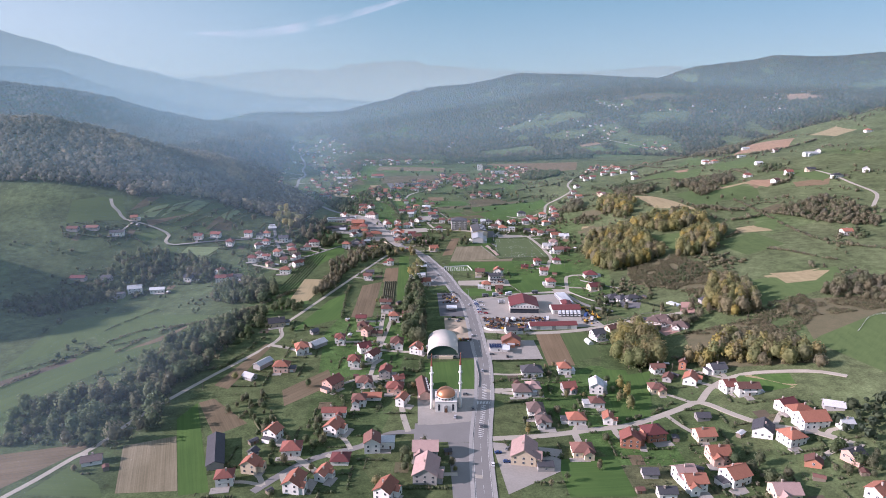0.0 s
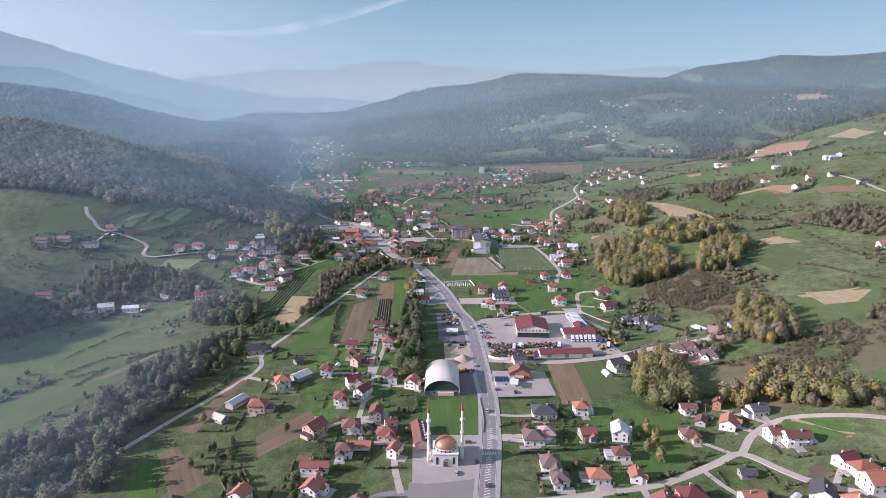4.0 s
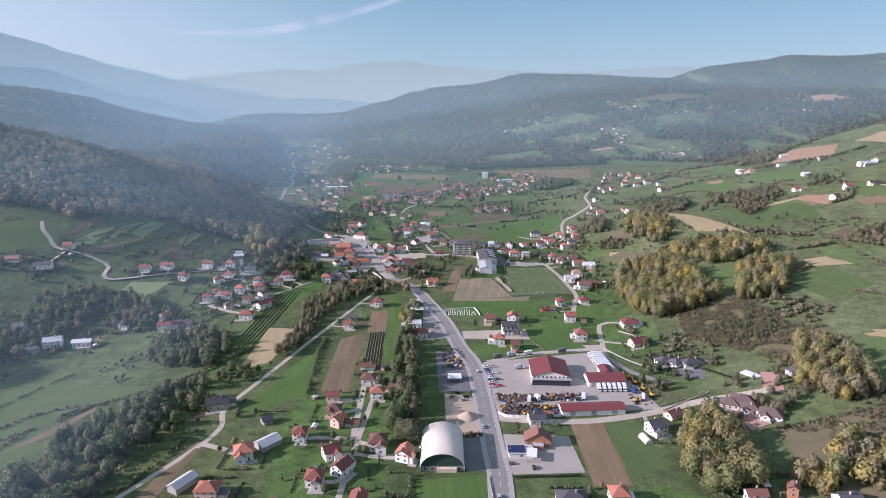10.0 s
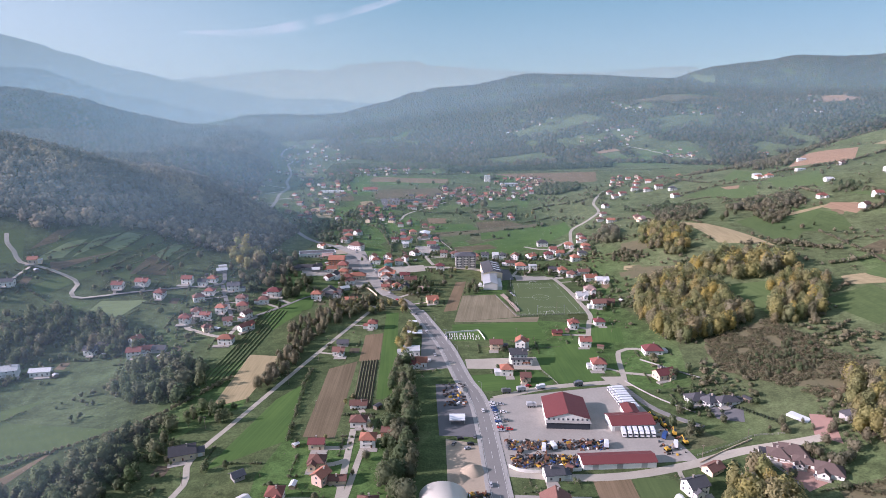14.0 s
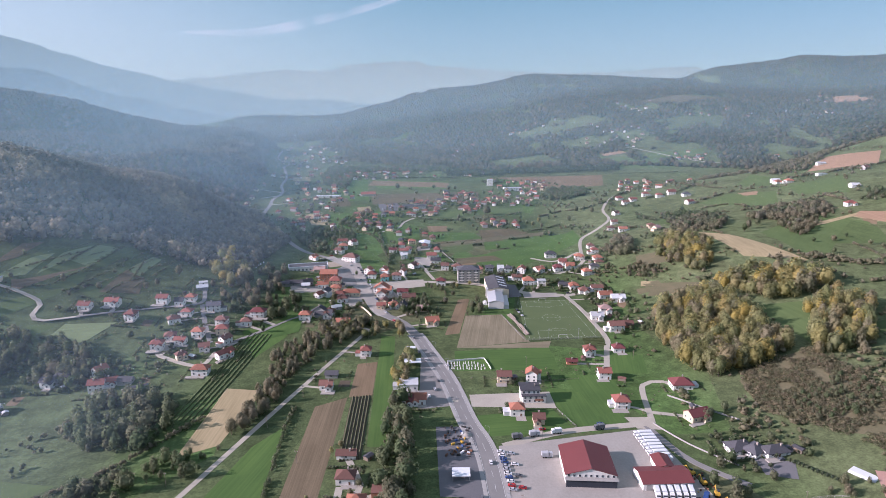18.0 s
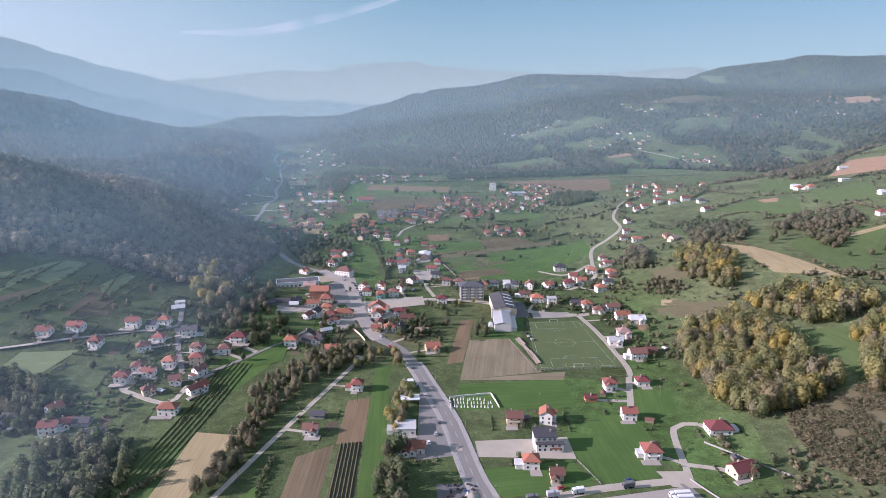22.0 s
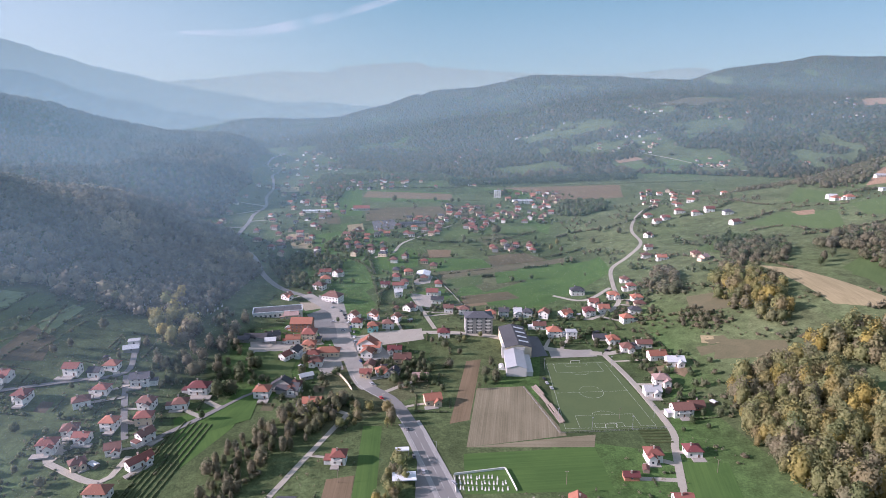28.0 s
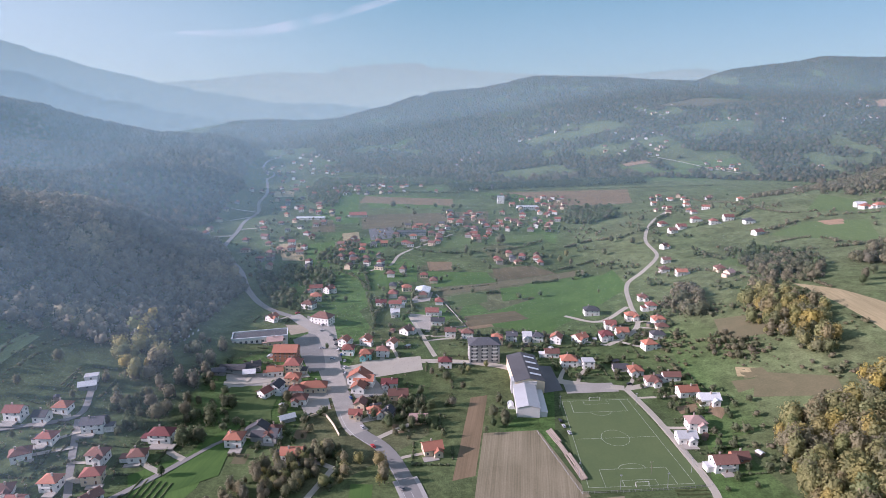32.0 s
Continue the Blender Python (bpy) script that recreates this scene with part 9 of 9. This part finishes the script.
CARS = {n: material("car_paint_" + n, c, tuple(k * 0.92 for k in c), 0.3, 1, 5) for n, c in (("white", (0.7, 0.7, 0.7)), ("silver", (0.42, 0.43, 0.45)), ("black", (0.025, 0.025, 0.03)), ("blue", (0.03, 0.07, 0.2)), ("red", (0.45, 0.03, 0.03)), ("grey", (0.14, 0.145, 0.15)))}
WHEEL = mesh("wheel", *rod((0, -0.11, 0), (0, 0.11, 0), 0.33, 0.33, 12), TYRE)


def car_body(mat):
    side = [(-2.1, 0.35), (2.1, 0.35), (2.15, 0.7), (1.95, 0.9), (1.0, 1.0), (-1.9, 1.02), (-2.15, 0.8)]
    n = len(side)
    v = [(x, s * 0.86, z) for s in (-1, 1) for x, z in side]
    return mesh("body", v, [tuple(range(n))[::-1], tuple(range(n, 2 * n))] + [(i, (i + 1) % n, n + (i + 1) % n, n + i) for i in range(n)], mat)


def car_cabin(mat):
    v = [(-1.75, -0.8, 1.0), (1.05, -0.8, 1.0), (0.35, -0.66, 1.46), (-1.3, -0.66, 1.46), (-1.75, 0.8, 1.0), (1.05, 0.8, 1.0), (0.35, 0.66, 1.46), (-1.3, 0.66, 1.46)]
    return mesh("cabin", v, [(0, 1, 2, 3), (5, 4, 7, 6), (1, 5, 6, 2), (4, 0, 3, 7), (3, 2, 6, 7)], GLASS, mat, slots=[0, 0, 0, 0, 1])


CAR_MESHES = {n: (car_body(m), car_cabin(m)) for n, m in CARS.items()}
car_rng = random.Random(8)


def car(x, y, rot, colour=None, lift=0.3):
    colour = colour or car_rng.choice(("white", "silver", "black", "blue", "grey", "grey", "silver", "red"))
    ob = thing("car", x, y, rot, "%s passenger car parked on the asphalt" % colour, "car", "parked cars", sink=-lift)
    part("body", CAR_MESHES[colour][0], ob)
    part("cabin", CAR_MESHES[colour][1], ob)
    for a in (-1.35, 1.35):
        for b in (-0.8, 0.8):
            part("wheel", WHEEL, ob, at=pose(a, b, 0.33))


def lorry(x, y, rot, length, colour, label, load=True):
    """A lorry with a cab, a chassis and a long body."""
    ob = thing("lorry", x, y, rot, label, "lorry", "parked lorries", sink=-0.3)
    part("chassis", mesh("chassis", *box(-length / 2, length / 2 - 0.4, -0.5, 0.5, 0.7, 1.05), TYRE), ob)
    part("cab", mesh("cab", *joined(box(length / 2 - 2.2, length / 2, -1.2, 1.2, 0.6, 2.9), box(length / 2 - 2.0, length / 2 - 0.4, -1.1, 1.1, 2.9, 3.2)), CARS[colour]), ob)
    part("windscreen", mesh("windscreen", *box(length / 2 - 0.02, length / 2 + 0.03, -1.05, 1.05, 1.7, 2.6), GLASS), ob)
    if load:
        part("load_body", mesh("load_body", *joined(box(-length / 2, length / 2 - 2.6, -1.25, 1.25, 1.1, 3.5), box(-length / 2 + 0.3, length / 2 - 2.9, -1.0, 1.0, 3.5, 3.6)), boxy if colour == "white" else CARS[colour]), ob)
    for a in (-length / 2 + 1.0, -length / 2 + 2.3, length / 2 - 1.2):
        for b in (-1.05, 1.05):
            part("wheel", WHEEL, ob, at=pose(a, b, 0.5) @ Matrix.Scale(1.45, 4))


for i in range(11):
    car(33.8 + 0.32 * i + car_rng.uniform(-0.2, 0.2), 571 - 3.6 * i, car_rng.choice((172, -8)) + car_rng.uniform(-3, 3))
    if i % 3 == 0:
        car(39.5 + 0.3 * i, 569 - 3.6 * i, -8)
for i in range(9):
    lorry(122.5 + 0.35 * (8 - i), 561 + 3.5 * i, 184, 11, "white", "white tanker lorry parked in a row")
for i in range(6):
    lorry(112 + 3.6 * i, 531, 262, 8, "white", "white tipper lorry parked before the workshop")
for x, y, r, c in ((45, 586, 12, "grey"), (56, 589, 12, "silver"), (70, 592, 190, "white"), (98, 597, 190, "grey"), (60, 566, 5, "silver"), (136, 527, 60, "blue"), (139, 517, 70, "white"), (60, 514, 80, "white"), (66, 516, 100, "white"), (98, 518, 80, "white")):
    lorry(x, y, r, 6.5, c, "%s lorry parked in the depot yard" % c, c != "red")
for x, y, r in ((11, 526, 10), (17, 520, 5), (15, 515, 20), (20, 528, 80), (7, 520, 60), (62, 596, 10), (100, 603, 10), (40, 440, 0), (52, 436, 90), (20, 352, 90), (16, 372, 0), (8, 341, 80), (32, 300, 10), (38, 304, 60), (36, 291, 0), (28, 288, 90), (24, 330, 95), (200, 478, -20), (194, 487, 10), (190, 556, 20), (-10, 640, 100), (-6, 650, 100), (-4, 664, 100), (-14, 700, 100), (-20, 715, 100), (3, 690, 120), (72, 818, 100), (73, 811, 100), (75, 803, 100), (-100, 935, 60), (-96, 925, 60), (-92, 915, 70), (-103, 945, 60), (-108, 955, 60), (-118, 965, 50), (-86, 890, 80), (-84, 880, 80), (-72, 872, 0), (-66, 868, 10), (-64, 880, 20), (-74, 842, 120), (-60, 818, 120), (-55, 806, 120), (-46, 785, 120), (-120, 980, 45), (-128, 990, 45), (-98, 905, 0), (-110, 925, 0), (-60, 845, 30), (26, 480, 92), (27, 560, 95), (30, 410, 92), (-88, 902, 95), (-26, 745, 130), (-133, 1003, 40), (-150, 1010, 30), (126, 868, 20)):
    if 835 < y < 1012:
        x, y = x + 6, y + 2
    car(x, y, r)

# ---- depot machines, heaps and clutter ----
YELLOW = material("machine_yellow_paint", (0.55, 0.33, 0.04), (0.42, 0.25, 0.04), 0.6, 1, 6)
DARK_STEEL = material("dark_oily_steel", (0.06, 0.058, 0.055), (0.03, 0.03, 0.03), 0.6, 0.5, 4)
RUST = material("rusty_scrap_steel", (0.20, 0.09, 0.05), (0.12, 0.07, 0.05), 0.8, 0.5, 4)


def excavator(x, y, rot, paint):
    ob = thing("excavator", x, y, rot, "yellow tracked excavator with lowered arm" if paint is YELLOW else "rusty orange loader with lowered arm", "excavator", "machines of the depot", sink=-0.3)
    for b in (-1.1, 1.1):
        part("track", mesh("track", *box(-1.9, 1.9, b - 0.3, b + 0.3, 0, 0.85), TYRE), ob)
    part("house", mesh("house", *box(-1.8, 1.2, -1.2, 1.2, 0.95, 2.1), paint), ob)
    part("cab", mesh("cab", *box(0.1, 1.4, -1.2, -0.1, 2.1, 3.0), GLASS), ob)
    part("boom", mesh("boom", *joined(rod((1.0, 0.3, 1.6), (3.6, 0.3, 3.8), 0.28, 0.22, 4), rod((3.6, 0.3, 3.8), (5.4, 0.3, 1.6), 0.22, 0.16, 4)), paint), ob)
    part("bucket", mesh("bucket", *box(4.9, 5.8, -0.3, 0.9, 0.8, 1.7), RUST), ob)


for x, y, r, p in ((140, 540, 100, YELLOW), (143, 530, 80, YELLOW), (146, 520, 100, YELLOW), (137, 549, 120, YELLOW), (133, 513, 20, YELLOW), (88, 520, 160, RUST), (70, 502, 10, YELLOW), (60, 504, 80, RUST), (52, 505, 20, RUST), (46, 512, 60, RUST)):
    excavator(x, y, r, p)
scrap_rng = random.Random(21)


def scrap_heap(x0, x1, y0, y1, n, label):
    v, f, slots = [], [], []
    for _ in range(n):
        x, y = scrap_rng.uniform(x0, x1), scrap_rng.uniform(y0, y1)
        l, w, h = scrap_rng.uniform(0.5, 3.0), scrap_rng.uniform(0.3, 1.0), scrap_rng.uniform(0.3, 1.5)
        a = scrap_rng.uniform(0, 3.14)
        bv, bf = box(-l / 2, l / 2, -w / 2, w / 2, 0, h)
        lean = scrap_rng.uniform(-0.3, 0.3)
        n0 = len(v)
        v += [(x + p * math.cos(a) - q * math.sin(a), y + p * math.sin(a) + q * math.cos(a), 0.15 + r + lean * p) for p, q, r in bv]
        f += [tuple(i + n0 for i in q) for q in bf]
        slots += [scrap_rng.choice((0, 0, 0, 0, 5, 5, 5, 5, 3, 3, 2, 0, 0, 5, 3, 1, 4))] * 6
    tagged(new("scrap", mesh("scrap", v, f, RUST, YELLOW, CARS["white"], CARS["grey"], CARS["blue"], DARK_STEEL, slots=slots)), label, "scrap", kind="stuff")


scrap_heap(40, 78, 496, 508, 360, "rows of rusty machine parts and scrap in the yard")
scrap_heap(38, 100, 514, 524, 330, "rows of dismantled lorries and machine parts")
scrap_heap(130, 144, 508, 550, 40, "machine parts beside the depot fence")
scrap_heap(13, 25, 469, 473, 40, "piled timber and metal behind the hall")
scrap_heap(0, 16, 566, 600, 70, "stacked building materials on the merchant's yard")

scrap_heap(-114, -85, 1359, 1444, 60, "stacked goods on a storage yard")


def heap(x, y, r, h, mat, label):
    rng = random.Random(int(x * 7 + y))
    v = [(0, 0, h)] + [(k / 5 * r * math.cos(a) * rng.uniform(0.9, 1.1), k / 5 * r * math.sin(a) * rng.uniform(0.9, 1.1), h * (1 - k / 5) ** 1.1 - 0.2 * (k == 5)) for k in range(1, 6) for a in np.linspace(0, 2 * math.pi, 16, endpoint=False)]
    f = [(0, 1 + i, 1 + (i + 1) % 16) for i in range(16)] + [(1 + k * 16 + i, 17 + k * 16 + i, 17 + k * 16 + (i + 1) % 16, 1 + k * 16 + (i + 1) % 16) for k in range(4) for i in range(16)]
    ob = new("sand", mesh("sand", v, f, mat, smooth=True))
    ob.matrix_basis = pose(x, y, ground_at(x, y) + 0.25)
    tagged(ob, label, "sand")


heap(17, 493, 7, 4.2, SANDY, "tall heap of yellowish building sand")
heap(9, 486, 5, 2.6, SANDY, "low heap of yellowish building sand")
heap(14, 590, 4, 1.6, YARD, "heap of pale gravel on the yard")

# ---- garden trees round the houses ----
spot_rng = random.Random(17)
GRAVE = mesh("gravestone", *joined(box(-0.45, 0.45, -0.15, 0.15, -0.3, 1.5), box(-0.6, 0.6, -2.1, -0.15, -0.2, 0.3)), STONE)
placed = 0
HOUSE_SPOTS = [ob for ob in scene.objects if ob.type == "EMPTY" and ob.get("category") in ("house", "villa", "shed") and ob.location.y < 1000]
BUSY = [(o.location.x, o.location.y, 9.0) for o in scene.objects if o.type == "EMPTY" and o.get("category") in ("house", "shed", "villa", "hall", "mosque", "shop", "school", "building", "barn", "canopy", "car", "lorry")]
for ob in HOUSE_SPOTS:
    for _ in range(4):
        a, r = spot_rng.uniform(0, 6.28), spot_rng.uniform(9, 19)
        x, y = ob.location.x + r * math.cos(a), ob.location.y + r * math.sin(a)
        if spot_rng.random() > 0.42 or placed > 80 or any(math.hypot(x - p, y - q) < s for p, q, s in BUSY) or np.min(np.hypot(highway_line[:, 0] - x, highway_line[:, 1] - y)) < 9 or (20 < x < 150 and 490 < y < 600) or (65 < x < 145 and 740 < y < 860) or (-20 < x < 26 and 330 < y < 480):
            continue
        tree(x, y, spot_rng.uniform(3, 7), spot_rng.choice(("dark", "dark", "autumn", "brown", "dark")))
        placed += 1
for i in range(36):
    tree(40 + i * 1.05, 427 + 0.04 * i, 2.6, "conifer", name="thuja")
for i in range(24):
    tree(spot_rng.uniform(160, 205), spot_rng.uniform(548, 590), spot_rng.uniform(3, 6), "conifer", name="thuja")
for i in range(12):
    tree(193 + i * 1.3, 553 - i * 2.1, 4.5, "conifer", name="thuja")
for i in range(10):
    tree(52 + i * 1.6, 338 + 0.3 * i, 4.0, "conifer", name="thuja")

# shrubs, beds and small fruit trees in the gardens
xs, ys = [], []
for ob in HOUSE_SPOTS:
    for _ in range(12):
        a, r = spot_rng.uniform(0, 6.28), spot_rng.uniform(8, 26)
        x, y = ob.location.x + r * math.cos(a), ob.location.y + r * math.sin(a)
        if any(math.hypot(x - p, y - q) < 8 for p, q, s in BUSY) or np.min(np.hypot(highway_line[:, 0] - x, highway_line[:, 1] - y)) < 9 or (20 < x < 150 and 490 < y < 600) or (65 < x < 145 and 740 < y < 860) or (-20 < x < 26 and 330 < y < 480):
            continue
        xs.append(x)
        ys.append(y)
xs, ys = np.array(xs), np.array(ys)
keep = clear_of(xs, ys, 1.5)
xs, ys = xs[keep], ys[keep]
third = len(xs) // 3
stuff_trees("garden_shrubs", xs[:third], ys[:third], 2.0, "dark", "small green garden shrubs", TUFT, category="shrubs")
stuff_trees("garden_shrubs", xs[third:2 * third], ys[third:2 * third], 2.8, "brown", "small brown fruit trees in gardens", TUFT, category="shrubs")
stuff_trees("garden_trees", xs[2 * third:], ys[2 * third:], 5.5, "dark", "dull green garden trees between the houses", LOW, category="trees")

# drives from the houses to the nearest lane
v, f = [], []
for ob in HOUSE_SPOTS:
    x, y = ob.location.x, ob.location.y
    best = min(((math.hypot(q[0] - x, q[1] - y), q[0], q[1]) for line, w in ROAD_LINES for q in line[::2]), default=None)
    if best and 8 < best[0] < 38 and ob.get("category") == "house":
        run = smooth_line([(x, y), (x * 0.5 + best[1] * 0.5 + spot_rng.uniform(-2, 2), y * 0.5 + best[2] * 0.5 + spot_rng.uniform(-2, 2)), (best[1], best[2])], 3)
        half = spot_rng.uniform(1.2, 2.2)
        a, b = ribbon(run, -half, half, 0.12 + spot_rng.random() * 0.02)
        f += [tuple(i + len(v) for i in q) for q in b]
        v += a
tagged(new("drive", mesh("drive", v, f, LANE)), "pale gravel drives leading from houses to lanes", "drive", kind="structure")

# small sheds and woodstores at the ends of gardens
SHED_LABELS = (("d", "dark"), ("g", "pale"), ("n", "brown"))
for ob in HOUSE_SPOTS[::3]:
    a = spot_rng.uniform(0, 6.28)
    x, y = ob.location.x + 13 * math.cos(a), ob.location.y + 13 * math.sin(a)
    if any(math.hypot(x - p, y - q) < 8.5 for p, q, s in BUSY) or not clear_of(np.array([x]), np.array([y]), 4.0)[0]:
        continue
    roof, word = spot_rng.choice(SHED_LABELS)
    w, d, h = spot_rng.uniform(3, 6), spot_rng.uniform(2.5, 4), spot_rng.uniform(2.0, 2.6)
    hut = thing("garden_shed", x, y, spot_rng.uniform(0, 180), "small wooden garden shed with %s roof" % word, "shed", "garden sheds")
    part("wall", mesh("wall", *box(-w / 2, w / 2, -d / 2, d / 2, -0.6, h), WOODEN), hut)
    part("roof", mesh("roof", *roof_solid(w, d, h, "g", 0.3, 0.35)[0], ROOFS[roof]), hut)
    part("door", mesh("door", *box(-0.45, 0.45, -d / 2 - 0.05, -d / 2, 0, 1.8), DOORWOOD), hut)
    BUSY.append((x, y, 4.0))

# graveyard on the shaded slope
for i in range(44):
    x, y = -262 + (i % 11) * 5.2 + spot_rng.uniform(-1.2, 1.2), 902 + (i // 11) * 8 + (i % 11) * 1.2 + spot_rng.uniform(-1.5, 1.5)
    ob = new("gravestone", GRAVE)
    ob.matrix_basis = pose(x, y, ground_at(x, y), 0, 0, spot_rng.uniform(-10, 10))
    tagged(ob, "small white gravestone on a grassy hillside", "gravestone", "gravestones of the hillside graveyard")

# hedges, vegetable beds and sheds that part the gardens
xs, ys = [], []
for n, ob in enumerate(HOUSE_SPOTS):
    rot = ob.rotation_euler.z if ob.rotation_mode != "QUATERNION" else 0.0
    for side in (0, 1, 2, 3):
        if spot_rng.random() > 0.5:
            continue
        far_off, half_run = spot_rng.uniform(11, 15), spot_rng.uniform(6, 12)
        for u in np.arange(-half_run, half_run, 1.7):
            p, q = ((u, far_off), (u, -far_off), (far_off, u), (-far_off, u))[side]
            x, y = ob.location.x + p, ob.location.y + q
            if not any(math.hypot(x - c, y - d) < 8.5 for c, d, s in BUSY) and np.min(np.hypot(highway_line[:, 0] - x, highway_line[:, 1] - y)) > 8 and not (20 < x < 150 and 488 < y < 600) and not (65 < x < 145 and 740 < y < 860) and not (-20 < x < 26 and 330 < y < 480):
                xs.append(x)
                ys.append(y)
    if spot_rng.random() < 0.3:
        a = spot_rng.uniform(0, 6.28)
        x, y = ob.location.x + 16 * math.cos(a), ob.location.y + 16 * math.sin(a)
        if not any(math.hypot(x - c, y - d) < 11 for c, d, s in BUSY) and np.min(np.hypot(highway_line[:, 0] - x, highway_line[:, 1] - y)) > 14 and clear_of(np.array([x]), np.array([y]), 5.0)[0] and not (10 < x < 150 and 488 < y < 600) and not (60 < x < 145 and 740 < y < 860) and not (-22 < x < 28 and 320 < y < 480):
            bed = patch("garden_bed", [(x - 4, y - 5), (x + 4, y - 5), (x + 4, y + 5), (x - 4, y + 5)], GRASS[spot_rng.choice(("plough", "rows", "reed"))], "dug vegetable bed behind a house", 0.14, 4.0)
            bed["category"] = "garden bed"
xs, ys = np.array(xs), np.array(ys)
keep = clear_of(xs, ys, 1.0)
stuff_trees("garden_hedges", xs[keep], ys[keep], 1.9, "dark", "clipped green hedges between gardens", CLIPPED, "hedge")

# long thin clouds drawn out high over the valley
cloud = bpy.data.materials.new("thin_ice_cloud")
cloud.use_nodes = True
ct = cloud.node_tree
ct.nodes.remove(ct.nodes["Principled BSDF"])
glow, clear, both = ct.nodes.new("ShaderNodeEmission"), ct.nodes.new("ShaderNodeBsdfTransparent"), ct.nodes.new("ShaderNodeMixShader")
glow.inputs[0].default_value, glow.inputs[1].default_value = (0.50, 0.54, 0.54, 1), 1.0
tex, where, curve = ct.nodes.new("ShaderNodeTexNoise"), ct.nodes.new("ShaderNodeTexCoord"), ct.nodes.new("ShaderNodeMapRange")
tex.inputs["Scale"].default_value, tex.inputs["Detail"].default_value = 0.004, 5
curve.inputs[1].default_value, curve.inputs[2].default_value, curve.inputs[4].default_value = 0.38, 0.8, 0.6
ct.links.new(where.outputs["Object"], tex.inputs[0])
ct.links.new(tex.outputs[0], curve.inputs[0])
ct.links.new(curve.outputs[0], both.inputs[0])
ct.links.new(clear.outputs[0], both.inputs[1])
ct.links.new(glow.outputs[0], both.inputs[2])
ct.links.new(both.outputs[0], ct.nodes["Material Output"].inputs[0])
line = smooth_line([(-1813, 650), (-1413, 649), (-1083, 686), (-809, 746), (-528, 813), (-250, 887), (144, 974)], 60)
v = []
for i, (x, z) in enumerate(line):
    w = 26 * math.sin(math.pi * min(1, (i + 0.5) / len(line) * 1.15)) + 5
    v += [(x, 4800, z - w), (x, 4800, z + w)]
tagged(new("backdrop", mesh("backdrop", v, [(2 * i, 2 * i + 2, 2 * i + 3, 2 * i + 1) for i in range(len(line) - 1)], cloud)), "thin white streak of high cloud", "cloud", kind="structure")
